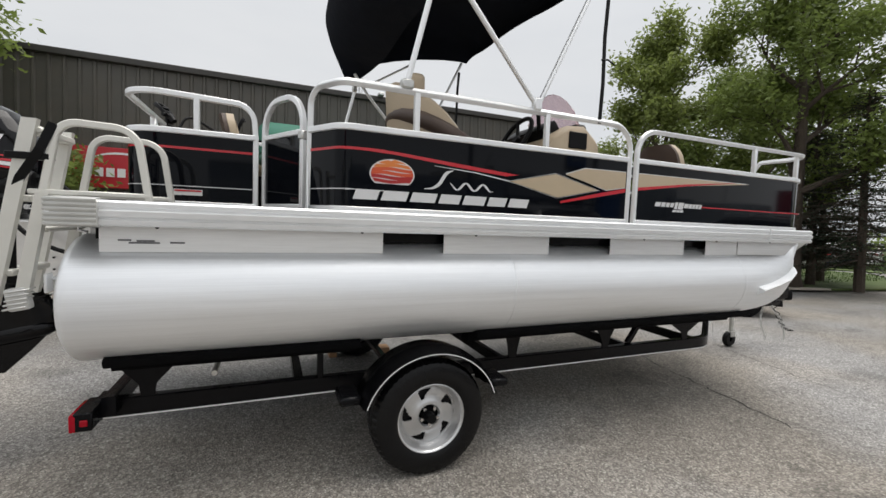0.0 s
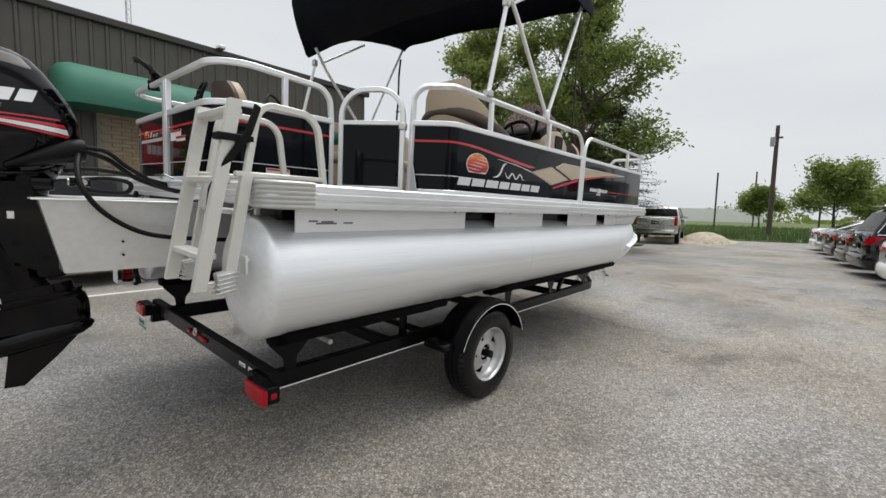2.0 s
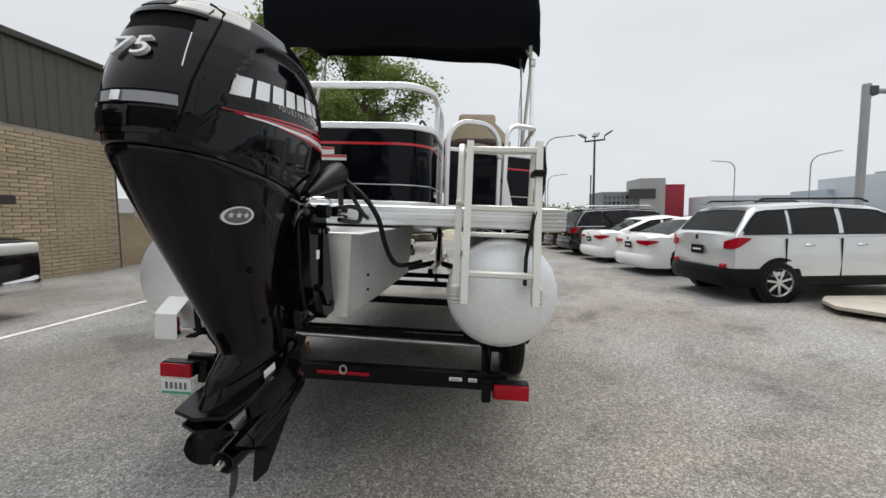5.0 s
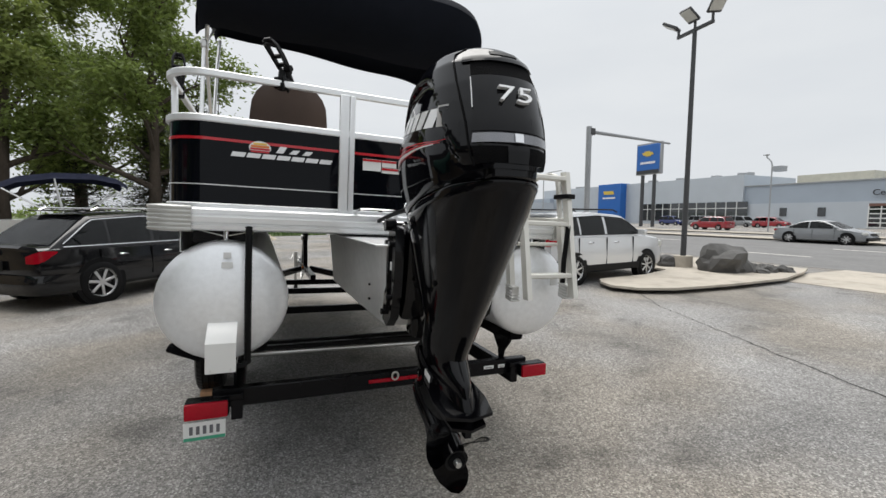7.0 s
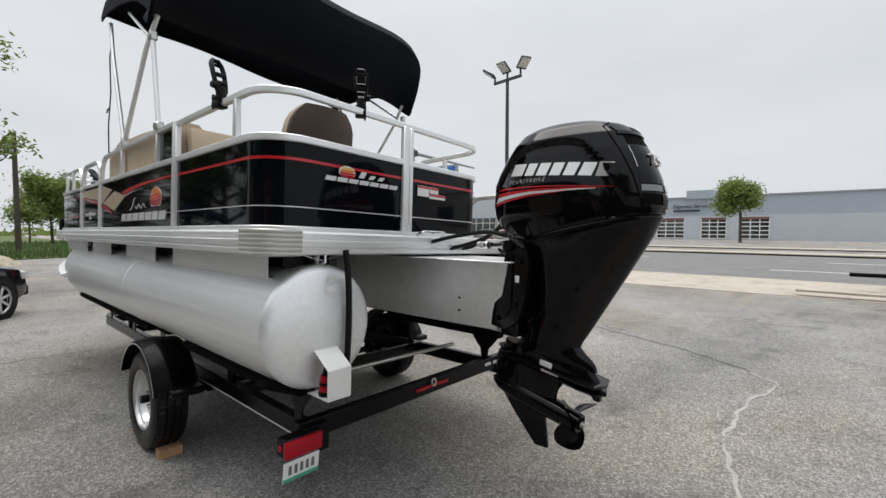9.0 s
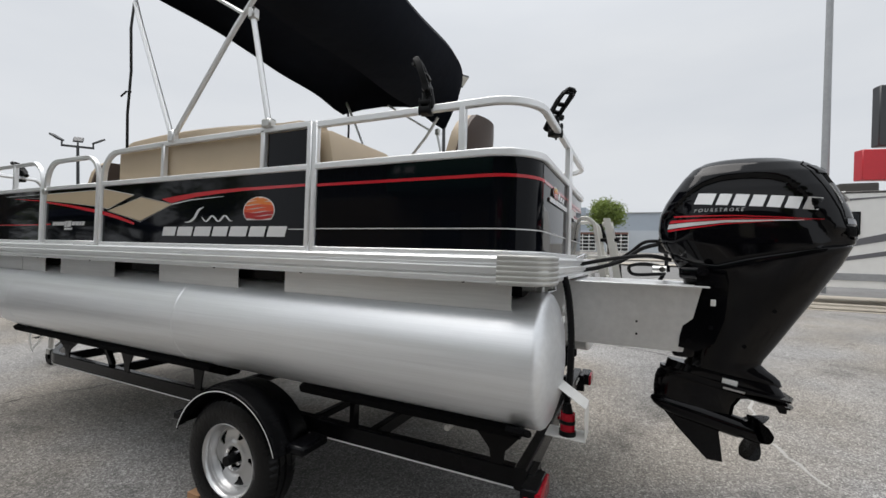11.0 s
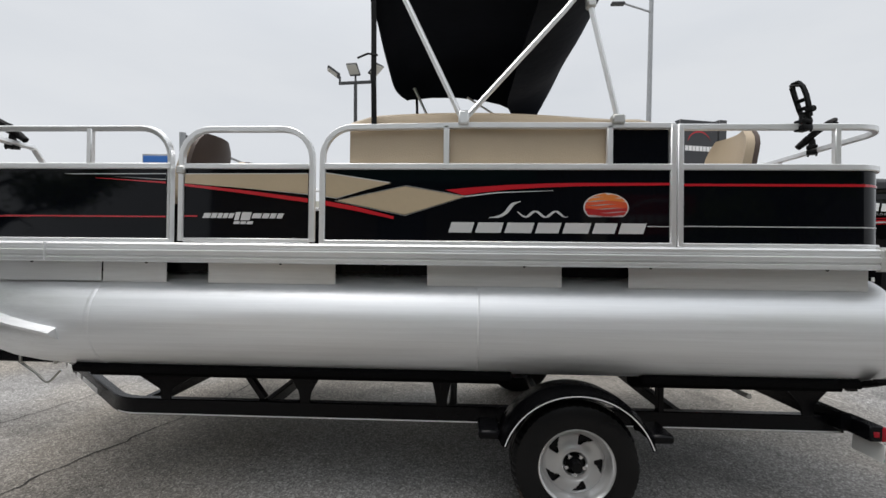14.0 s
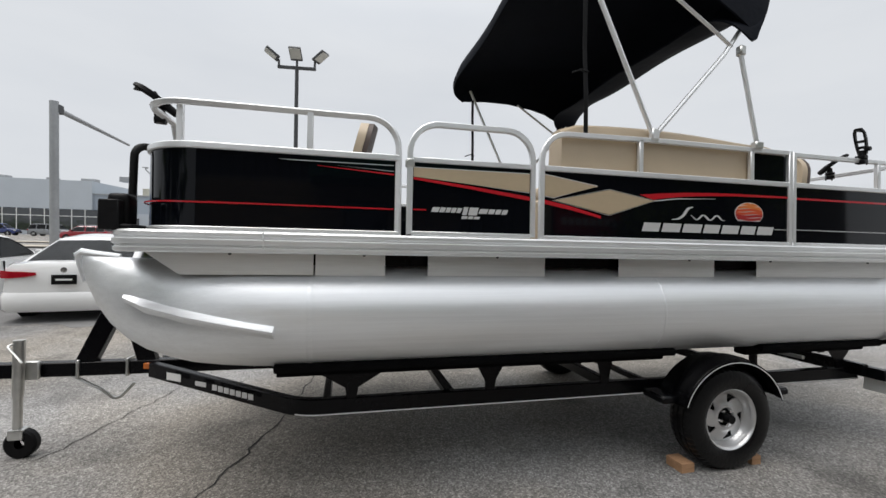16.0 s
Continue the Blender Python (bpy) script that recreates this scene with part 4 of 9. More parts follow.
part("safety_label", prismm([(0.30, 1.60), (0.45, 1.60), (0.45, 1.635), (0.30, 1.635)], -0.498, -0.496), M["paper"], boat, "white safety label")
part("label_bar", prismm([(0.305, 1.622), (0.445, 1.622), (0.445, 1.632), (0.305, 1.632)], -0.5005, -0.4985), M["red"], boat)
# hull plate on the starboard fairing: unreadable marks
for i, (x, w, z) in enumerate(((0.2, 0.05, 1.36), (0.27, 0.07, 1.357), (0.4, 0.06, 1.35), (0.24, 0.12, 1.348))):
    part("hull_mark", prismm([(x, z), (x + w, z), (x + w, z + 0.008), (x, z + 0.008)], -1.1345, -1.1335), M["greyv"], boat)

# ---- seats and helm ----


def cushion(name, c, s, material, parent, bevel=0.04, rot=None, label=""):
    return part(name, boxm(c, s, bevel, rot, 3), material, parent, label)


def fishing_chair(x, y, yaw, name="fishing_chair", label=""):
    ch = thing(name, (0, 0, 0), label or "padded swivel fishing chair in tan and brown vinyl", "chair", "fishing chairs")
    part("pedestal", cylm((0, 0, ZD), (0, 0, 1.83), 0.03, 14), M["plastic"], ch)
    cushion("seat", (0, 0, 1.89), (0.44, 0.46, 0.1), M["tan"], ch, 0.04)
    # a curved backrest: brown shell behind, tan padding in front
    for nm, off, mt, th in (("backrest_shell", 0.0, "brown", 0.03), ("backrest_pad", 0.045, "tan", 0.055)):
        bm = nb()
        rows = []
        for k in range(9):
            a = k / 8
            z = 1.9 + 0.41 * a
            w = 0.235 * (1 - 0.18 * a ** 3) * (1 if k < 7 else (0.93 if k == 7 else 0.74))
            xo = -0.21 - 0.10 * a + off
            rows.append([(xo + 0.035 * (abs(j) / 4) ** 2 - (th / 2), w * j / 4, z) for j in range(-4, 5)] + [(xo + 0.035 * (abs(j) / 4) ** 2 + (th / 2), w * j / 4, z) for j in range(4, -5, -1)])
        loft(bm, rows)
        part(nm, bevel_all(bm, 0.012, 2, 50), M[mt], ch)
    ch.matrix_basis = pose(x, y, 0, 0, 0, yaw)
    return ch


fishing_chair(0.75, 0.6, 0, label="padded fishing chair at the stern with a brown back shell")
fishing_chair(4.42, 0.55, 0, label="padded fishing chair on the bow deck beside the gate")
fishing_chair(4.6, -0.38, 0, label="padded fishing chair on the bow deck, brown back shell")

# port lounge bench behind the main panel
bench = thing("lounge_bench", (2.2, 0.9, ZD), "long tan vinyl lounge bench along the port fence", "bench")
part("base", boxm((2.15, 0.86, 1.68), (1.75, 0.5, 0.29), 0.02), M["tan"], bench)
part("seat_cushion", boxm((2.15, 0.78, 1.87), (1.7, 0.42, 0.1), 0.04, None, 3), M["tan"], bench)
bm = nb()
rows = []
for k in range(15):
    a = k / 14
    x = 2.995 - a * 1.76
    zt = 2.262 + 0.04 * math.sin(math.pi * min(a * 1.05 + 0.12, 1)) - (0.03 if k in (0, 14) else 0)
    rows.append([(x, 1.165, 1.82), (x, 1.165, zt - 0.05), (x, 1.155, zt - 0.02), (x, 1.12, zt), (x, 1.05, zt), (x, 1.02, zt - 0.03), (x, 1.0, zt - 0.1), (x, 0.98, 1.82)])
loft(bm, rows)
part("backrest", bm, M["tan"], bench, "tan vinyl backrest")
part("end_cushion", boxm((1.16, 0.83, 2.03), (0.09, 0.6, 0.32), 0.03, Matrix.Rotation(radians(12), 4, "Y"), 2), M["tan"], bench)
stern_pad = thing("stern_sunpad", (0.45, -0.1, ZD), "flat taupe vinyl cushion on the stern storage box", "cushion")
part("box", boxm((0.42, 0.0, 1.72), (0.5, 0.9, 0.36), 0.02), M["tan"], stern_pad)
part("pad", boxm((0.42, -0.02, 1.955), (0.56, 0.86, 0.055), 0.025, None, 3), M["taupe"], stern_pad, "taupe pad")

# helm seat: a wide bucket with a dark roll round its back
helm = thing("helm_chair", (1.85, -0.72, ZD), "high-backed tan helm seat with a brown wrap-round bolster", "chair")
part("pedestal", boxm((1.9, -0.72, 1.68), (0.4, 0.45, 0.3), 0.03), M["taupe"], helm)
cushion("seat", (1.95, -0.72, 1.9), (0.5, 0.56, 0.13), M["tan"], helm, 0.05)
bm = nb()
rows = []
for k in range(17):
    th = math.pi * (k / 16)
    cx, cy = 1.95 - 0.30 * math.sin(th), -0.72 + 0.33 * math.cos(th)
    ht = 1.98 + 0.40 * math.sin(th) ** 0.8
    dx, dy = -math.sin(th), math.cos(th)
    lean = 0.1 * math.sin(th)
    rows.append([(cx + dx * 0.05, cy + dy * 0.05, 1.84), (cx + dx * (0.06 + lean * 0.5), cy + dy * 0.06, (1.84 + ht) / 2), (cx + dx * (0.03 + lean), cy + dy * 0.03, ht - 0.02), (cx + dx * lean, cy, ht),
                 (cx - dx * (0.04 - lean), cy - dy * 0.04, ht - 0.03), (cx - dx * 0.06, cy - dy * 0.06, (1.84 + ht) / 2), (cx - dx * 0.05, cy - dy * 0.05, 1.84)])
loft(bm, rows)
part("backrest", bm, M["tan"], helm, "tan bucket backrest")
bm = nb()
tube(bm, [(1.95 - 0.37 * math.sin(th), -0.72 + 0.385 * math.cos(th), 1.96 + 0.21 * math.sin(th)) for th in np.linspace(0.0, math.pi, 17)], 0.05, 10)
part("bolster", bm, M["brown"], helm, "dark brown bolster roll")
cushion("headrest", (1.68, -0.72, 2.36), (0.10, 0.34, 0.13), M["tan"], helm, 0.04)

console = thing("helm_console", (2.72, -0.82, ZD), "tan moulded helm console with wheel and small windscreen", "console")
bm = nb()
rows = []
for x, zt in ((2.48, 2.02), (2.53, 2.10), (2.66, 2.17), (2.80, 2.18), (2.90, 2.10), (2.94, 1.9)):
    rows.append([(x, -1.13, ZD), (x, -1.14, zt - 0.04), (x, -1.11, zt), (x, -0.55, zt), (x, -0.52, zt - 0.04), (x, -0.53, ZD)])
loft(bm, rows)
part("body", bm, M["tan"], console, "tan plastic console body")
part("dash", boxm((2.56, -0.83, 2.135), (0.14, 0.5, 0.10), 0.03, Matrix.Rotation(radians(-35), 4, "Y"), 2), M["plastic"], console, "black instrument dash")
part("recess", boxm((2.73, -1.142, 2.075), (0.15, 0.012, 0.11), 0.01), M["plastic"], console, "black cup recess in the console side")
bm = nb()
rt = Matrix.Translation((2.42, -0.85, 2.1)) @ Matrix.Rotation(radians(-62), 4, "Y")
tube(bm, [rt @ Vector((0.165 * math.cos(a), 0.165 * math.sin(a), 0)) for a in np.linspace(0, 2 * math.pi, 33)], 0.016, 8)
for a in (0.5, 2.6, 4.7):
    tube(bm, [rt @ Vector((0, 0, -0.03)), rt @ Vector((0.16 * math.cos(a), 0.16 * math.sin(a), 0))], 0.013, 6)
tube(bm, [rt @ Vector((0, 0, 0.0)), rt @ Vector((0, 0, -0.14))], 0.03, 10)
part("steering_wheel", bm, M["plastic"], console, "black three-spoke steering wheel")
bm = nb()
rows = []
for k in range(9):
    a = -1 + 2 * k / 8
    y, x = -0.82 + 0.27 * a, 2.86 - 0.07 * a * a
    h = 0.30 * (1 - 0.55 * a * a)
    rows.append([(x, y, 2.15), (x - 0.16 * h / 0.3, y, 2.15 + h), (x - 0.16 * h / 0.3 + 0.008, y, 2.15 + h), (x + 0.01, y, 2.15)])
loft(bm, rows)
wsn = part("windscreen", bm, M["clear"], console, "smoke tinted windscreen")
wsn.visible_shadow = False
part("windscreen_base", boxm((2.82, -0.82, 2.185), (0.1, 0.5, 0.05), 0.02), M["plastic"], console)
bm = nb()
tube(bm, [(2.5, -1.02, 2.12), (2.47, -1.05, 2.22), (2.44, -1.06, 2.27)], 0.014, 8)
box(bm, (2.44, -1.06, 2.29), (0.05, 0.04, 0.06), 0.015)
part("throttle_lever", bm, M["plastic"], console)
cable = thing("deck_cable", (0.5, -0.3, 1.99), "loose black cable lying over the stern cushion", "cable")
part("cable", tubem(fillet([(0.32, -0.45, 1.995), (0.36, -0.4, 2.1), (0.5, -0.35, 2.02), (0.7, -0.45, 1.99), (0.8, -0.3, 1.985), (1.0, -0.1, 1.985)], 0.06, 5), 0.008, 6), M["rubber"], cable)
cover = thing("folded_cover", (0.9, -0.25, 1.95), "green folded canvas cover on the deck", "cover")
part("canvas", boxm((0.92, 0.05, 1.93), (0.28, 0.5, 0.09), 0.04, Matrix.Rotation(0.2, 4, "Z"), 3), M["awning"], cover)

# ---- boarding ladder and grab hoops ----
ladder = thing("boarding_ladder", (-0.1, -0.87, 1.03), "pale aluminium folding boarding ladder with a black strap", "ladder")


def flat_bar(name, a, b, w, t):
    """A bevelled flat bar between two points of one upright plane."""
    bm = nb()
    loft(bm, [[(p[0] + u, p[1] + v, p[2]) for u, v in ((-w / 2, -t / 2), (w / 2, -t / 2), (w / 2, t / 2), (-w / 2, t / 2))] for p in (a, b)])
    return part(name, bevel_all(bm, 0.006, 2), M["ladder"], ladder)


for y in (-0.725, -1.07):
    flat_bar("side_rail", (-0.265, y, 1.07), (-0.115, y, 1.875), 0.052, 0.034)
    k = 0.05 if y > -0.9 else -0.015
    flat_bar("inner_rail", (-0.155, y + k, 1.10), (-0.075, y + k, 1.56), 0.046, 0.034)
    part("foot", boxm((-0.165, y + k, 1.10), (0.075, 0.05, 0.10), 0.012, Matrix.Rotation(radians(-10), 4, "Y"), 2), M["cap"], ladder, "ribbed foot pad")
    for q in range(5):
        part("foot_rib", boxm((-0.165 - (q - 2) * -0.0034, y + k - 0.001, 1.10 + (q - 2) * 0.019), (0.082, 0.058, 0.008), 0.003, Matrix.Rotation(radians(-10), 4, "Y")), M["cap"], ladder)
    # hoop over the platform, standing on a fore-and-aft foot bar
    x1 = 0.31 if y < -0.9 else 0.325
    bm = nb()
    tube_sq(bm, fillet([(-0.075, y + k, 1.56), (-0.02, y + k, 1.875), (x1 - 0.045, y + k, 1.865), (x1, y + k, ZD)], [0, 0.085, 0.10, 0], 8), 0.028, 0.03)
    part("grab_hoop", bm, M["ladder"], ladder)
    part("foot_bar", boxm(((x1 - 0.12) / 2, y + k, 1.565), (x1 + 0.13, 0.03, 0.024), 0.005), M["ladder"], ladder)
for z, x in ((1.21, -0.225), (1.535, -0.165), (1.83, -0.115)):
    part("step", boxm((x, -0.897, z), (0.07, 0.335, 0.03), 0.006), M["ladder"], ladder)
part("step", boxm((-0.10, -0.87, 1.40), (0.05, 0.34, 0.024), 0.006), M["ladder"], ladder)
bm = nb()
sp = [(-0.03, -1.10, 1.86), (-0.075, -1.11, 1.74), (-0.15, -1.09, 1.62), (-0.20, -1.05, 1.5), (-0.215, -1.02, 1.3), (-0.215, -1.02, 1.16)]
sweep(bm, fillet(sp, 0.05, 4), rect(0.006, 0.034), up=(1, 0.3, 0))
box(bm, (-0.12, -1.07, 1.715), (0.15, 0.06, 0.03), 0.004)
part("strap", bm, M["rubber"], ladder, "black webbing strap")
part("ladder_bracket", boxm((-0.03, -1.02, 1.18), (0.09, 0.05, 0.012), 0.003), M["alu"], ladder)
part("ladder_bracket", boxm((-0.075, -1.06, 1.165), (0.012, 0.06, 0.085), 0.003), M["alu"], ladder)

# ---- bimini top ----
bim = thing("bimini_top", (2.37, 0, 2.2), "navy black canvas bimini top on silver tube bows", "canopy")
bm = nb()
rows = []
NB = 40
# stations from the aft valance over the crown to the front: x at the sides, x in the middle, side height, crown height
for x, xm, zs, zc in ((1.62, 1.88, 2.93, 3.11), (1.61, 1.72, 2.93, 3.13), (1.60, 1.54, 2.935, 3.19), (1.58, 1.42, 2.945, 3.28), (1.57, 1.34, 2.96, 3.40), (1.57, 1.31, 2.98, 3.50), (1.60, 1.36, 3.0, 3.58), (1.66, 1.48, 3.05, 3.64), (1.76, 1.65, 3.115, 3.68), (1.92, 1.9, 3.20, 3.71), (2.1, 2.1, 3.25, 3.72), (2.4, 2.45, 3.295, 3.72), (2.7, 2.75, 3.31, 3.69), (2.88, 2.98, 3.31, 3.64), (2.95, 3.06, 3.31, 3.56), (2.98, 3.09, 3.305, 3.48), (2.98, 3.08, 3.30, 3.43)):
    row = []
    for k in range(NB + 1):
        a = -1 + 2 * k / NB
        f = 1 - abs(a) ** 6
        y = 1.24 * math.sin(math.pi * a / 2)
        xx = x + (xm - x) * f
        row.append((xx + (0.07 * max(-y / 1.24, 0) * f if xm > 2.9 else 0), y, zs + (zc - zs) * f + 0.07 * y / 1.24 * min(max((xx - 1.8) / 1.1, 0), 1) + 0.012 * math.sin(9 * a + 4 * xx)))
    rows.append(row)
loft(bm, rows, closed=False)
bmesh.ops.recalc_face_normals(bm, faces=bm.faces)
bmesh.ops.solidify(bm, geom=bm.faces[:], thickness=0.012)
part("canopy", bm, M["canvas"], bim, "sagging navy black canvas")
for s in (1, -1):
    y = s * 1.2
    for nm, pts in (("front_bow", [(2.36, y, 2.24), (2.75, y, 3.05), (2.9, y * 0.99, 3.36)]), ("main_bow", [(2.345, y, 2.24), (1.80, y, 2.84), (1.65, y * 0.98, 3.03)]), ("rear_strut", [(1.51, y, 2.24), (1.67, y, 2.90)])):
        part(nm, tubem(pts, 0.016, 8), M["alu"], bim)
    part("cross_strut", tubem([(1.74, y, 2.9), (1.9, y, 3.0), (2.3, y * 0.99, 3.25)], 0.012, 8), M["alu"], bim)
    part("hinge", boxm((2.35, y, 2.245), (0.06, 0.045, 0.08), 0.01), M["alu"], bim)
    part("hinge", boxm((1.51, y, 2.235), (0.07, 0.05, 0.05), 0.008), M["galv"], bim)
    part("clamp", boxm((1.66, y, 2.88), (0.05, 0.05, 0.07), 0.01), M["galv"], bim)
    bm = nb()
    sweep(bm, fillet([(2.85, y, 2.19), (2.855, y * 1.004, 2.45), (2.86, y * 0.992, 2.75), (2.865, y * 1.0, 3.05), (2.87, y * 0.985, 3.25)], 0.1, 4), rect(0.030, 0.005, 0.0015), up=(0, 1, 0))
    part("tie_strap", bm, M["rubber"], bim, "flat black webbing tie strap")
    part("strap_hook", tubem([(2.835, y, 2.60), (2.89, y, 2.61), (2.95, y, 2.585)], 0.006, 6), M["plastic"], bim)

# ---- rod holders on the hand rails ----
def rod_holder(x, y, z, yaw, tilt):
    """Clamp on the rail, a knuckle, and a forked cradle that leans over by tilt degrees with its butt cup low."""
    r = thing("rod_holder", (0, 0, 0), "black plastic rod holder clamped to the hand rail", "rod holder", "rod holders")
    bm = nb()
    box(bm, (0, 0, 0.012), (0.058, 0.058, 0.022), 0.006, None, 2)
    box(bm, (0, 0, -0.022), (0.058, 0.058, 0.03), 0.006, None, 2)
    part("clamp", bm, M["plastic"], r)
    for sx in (-1, 1):
        part("clamp_screw", cylm((sx * 0.021, 0.022, -0.045), (sx * 0.021, 0.022, 0.03), 0.006, 8), M["plastic"], r)
    part("swivel", cylm((0, 0, 0.02), (0, 0, 0.062), 0.021, 14, 0.017), M["plastic"], r)
    rt = Matrix.Translation((0, 0, 0.085)) @ Matrix.Rotation(radians(tilt), 4, "Y")
    bm = nb()
    lathe_rows = [[tuple(rt @ Vector((a, b, h))) for a, b in circ(rr, 14)] for h, rr in ((-0.105, 0.012), (-0.10, 0.02), (-0.05, 0.024), (-0.02, 0.027))]
    loft(bm, lathe_rows)
    for a in (-1, 1):
        sweep(bm, [rt @ Vector((-0.004, a * 0.02, -0.05)), rt @ Vector((-0.004, a * 0.027, 0.0)), rt @ Vector((-0.002, a * 0.03, 0.06)), rt @ Vector((0.004, a * 0.028, 0.11)), rt @ Vector((0.012, a * 0.016, 0.142))], rect(0.012, 0.03, 0.003), up=(1, 0, 0))
    for h, x_, w_ in ((0.14, 0.012, 0.022), (0.045, -0.014, 0.03), (0.0, -0.012, 0.028)):
        box(bm, rt @ Vector((x_, 0, h)), (0.022, 2 * w_, 0.02), 0.005, rt.to_3x3().to_4x4())
    part("cradle", bm, M["plastic"], r)
    part("latch", tubem([rt @ Vector((0.018, -0.026, 0.12)), rt @ Vector((0.034, 0.0, 0.132)), rt @ Vector((0.018, 0.026, 0.12))], 0.007, 8), M["plastic"], r)
    part("knob", cylm((-0.008, 0.016, 0.072), (-0.008, 0.05, 0.072), 0.02, 10, 0.016), M["plastic"], r)
    r.matrix_basis = pose(x, y, z, 0, 0, yaw)
    return r


rod_holder(0.53, 1.2, ZR + 0.012, 10, 16)
rod_holder(0.05, 0.665, ZR + 0.012, 140, 48)
rod_holder(5.345, 0.86, ZR + 0.0, 10, 52)

# bow mount of the trolling motor
troll = thing("trolling_motor_mount", (5.38, 1.0, ZD), "black trolling motor bracket folded on the bow", "bracket")
part("tube", tubem(fillet([(5.425, 0.985, 1.56), (5.425, 0.965, 2.0), (5.34, 0.82, 2.02), (5.25, 0.72, 2.0)], 0.07, 6), 0.02, 10), M["rubber"], troll, "bent black rubber tube")
part("head", boxm((5.43, 1.065, 1.635), (0.10, 0.115, 0.18), 0.03, None, 3), M["plastic"], troll)
part("side_plate", boxm((5.44, 1.155, 1.61), (0.09, 0.06, 0.15), 0.006), M["rubber"], troll)
part("base", boxm((5.41, 1.05, 1.55), (0.14, 0.24, 0.03), 0.008), M["plastic"], troll)
roller = thing("bow_roller", (5.5, 0.0, 1.2), "black rubber bow stop on the winch post", "bow stop")
part("stop", boxm((5.60, 0.0, 1.30), (0.12, 0.22, 0.12), 0.04, None, 2), M["rubber"], roller)
part("bracket", boxm((5.72, 0.0, 1.2), (0.12, 0.06, 0.22), 0.01), M["steel_black"], roller)

# ---- motor pod ----
bm = nb()
sec = []
for x, w, zb in ((0.75, 0.30, 1.06), (0.0, 0.29, 1.05), (-0.60, 0.28, 1.05)):
    sec.append([(x, -w, 1.405), (x, -w * 0.88, zb), (x, w * 0.88, zb), (x, w, 1.405)])
sec[-1] = [(-0.66, -0.28, 1.405), (-0.58, -0.24, 1.05), (-0.58, 0.24, 1.05), (-0.66, 0.28, 1.405)]
loft(bm, sec)
pod = part("motor_pod", bm, M["pod"], boat, "welded aluminium motor pod")
part("pod_flange", boxm((-0.02, 0.0, 1.411), (1.34, 0.66, 0.008), 0.002), M["fair"], pod)
part("cleat", tubem(fillet([(-0.02, 0.28, 1.545), (-0.06, 0.26, 1.565), (-0.06, 0.06, 1.565), (-0.02, 0.04, 1.545)], 0.02, 4), 0.009, 8), M["chrome"], boat)
for s in (1, -1):
    for z in (1.13, 1.2):
        part("rivet", cylm((-0.35, s * 0.262, z), (-0.35, s * 0.272, z), 0.006, 8), M["plastic"], pod)

# ---- fittings on the stern of the pontoons ----
hose = thing("bilge_hose", (-0.07, 0.81, 0.78), "black corrugated hose down the pontoon end", "hose")
bm = nb()
pts = [(-0.02 - 0.055 * math.sin(math.pi * min(max((z - 0.72) / 0.75, 0), 1)) ** 0.5, 0.81, z) for z in np.linspace(1.45, 0.76, 70)]
tube(bm, pts, [0.015 if i % 2 else 0.0175 for i in range(70)], 8)
tube(bm, [(-0.05, 0.81, 0.77), (-0.06, 0.83, 0.755), (-0.05, 0.88, 0.75)], 0.014, 8)
part("corrugated_tube", bm, M["rubber"], hose)
guard = thing("white_bracket", (-0.08, 0.925, 0.72), "white folded sheet bracket at the pontoon end", "bracket")
part("top_sheet", bevel_all(prismm([(-0.035, 0.985), (-0.032, 0.988), (-0.163, 0.905), (-0.165, 0.90)], 0.857, 0.988), 0.0008, 1), M["white"], guard, "sloping white sheet")
part("rear_sheet", boxm((-0.163, 0.9225, 0.832), (0.004, 0.131, 0.142), 0.001), M["white"], guard)
part("tray", boxm((-0.08, 0.9225, 0.762), (0.17, 0.125, 0.004), 0.001), M["white"], guard)
for y in (0.88, 0.965):
    part("rivet", cylm((-0.164, y, 0.775), (-0.168, y, 0.775), 0.004, 8), M["galv"], guard)
pump = thing("bilge_pump", (-0.085, 0.94, 0.764), "small red bilge pump in the white bracket", "pump")
part("body", cylm((-0.085, 0.94, 0.785), (-0.085, 0.94, 0.86), 0.032, 18), M["lens_red"], pump)
part("band", cylm((-0.085, 0.94, 0.815), (-0.085, 0.94, 0.83), 0.0335, 18), M["plastic"], pump)
part("cap", cylm((-0.085, 0.94, 0.86), (-0.085, 0.94, 0.90), 0.022, 12, 0.014), M["plastic"], pump)
part("strainer", cylm((-0.085, 0.94, 0.764), (-0.085, 0.94, 0.785), 0.036, 18), M["plastic"], pump)
for z, w, c_ in ((1.262, 0.05, "paper"), (1.31, 0.034, "silverv")):
    part("pontoon_label", boxm((-0.052, 0.905, z), (0.004, w, 0.03), 0.001), M[c_], pontoons[1], "small maker's label")
for s in (1, -1):
    part("hook", tubem([(0.02, s * 0.91, 1.44), (-0.01, s * 0.91, 1.43), (-0.015, s * 0.91, 1.395), (0.02, s * 0.91, 1.385)], 0.008, 8), M["chrome"], boat)
    bm = nb()
    tube(bm, [(0.0, s * 0.92, 1.40), (0.02, s * 1.15, 1.46)], 0.003, 5)
    tube(bm, [(0.0, s * 0.92, 1.40), (0.02, s * 0.66, 1.46)], 0.003, 5)
    part("stay_wire", bm, M["galv"], boat)

# ---- outboard motor ----
motor = thing("outboard_motor", (-0.7, 0.02, 0.42), "large black outboard motor with white marks, hung on the pod", "outboard motor")
MY = 0.02
motor.rotation_euler.z = radians(-4.5)      # steered slightly to one side
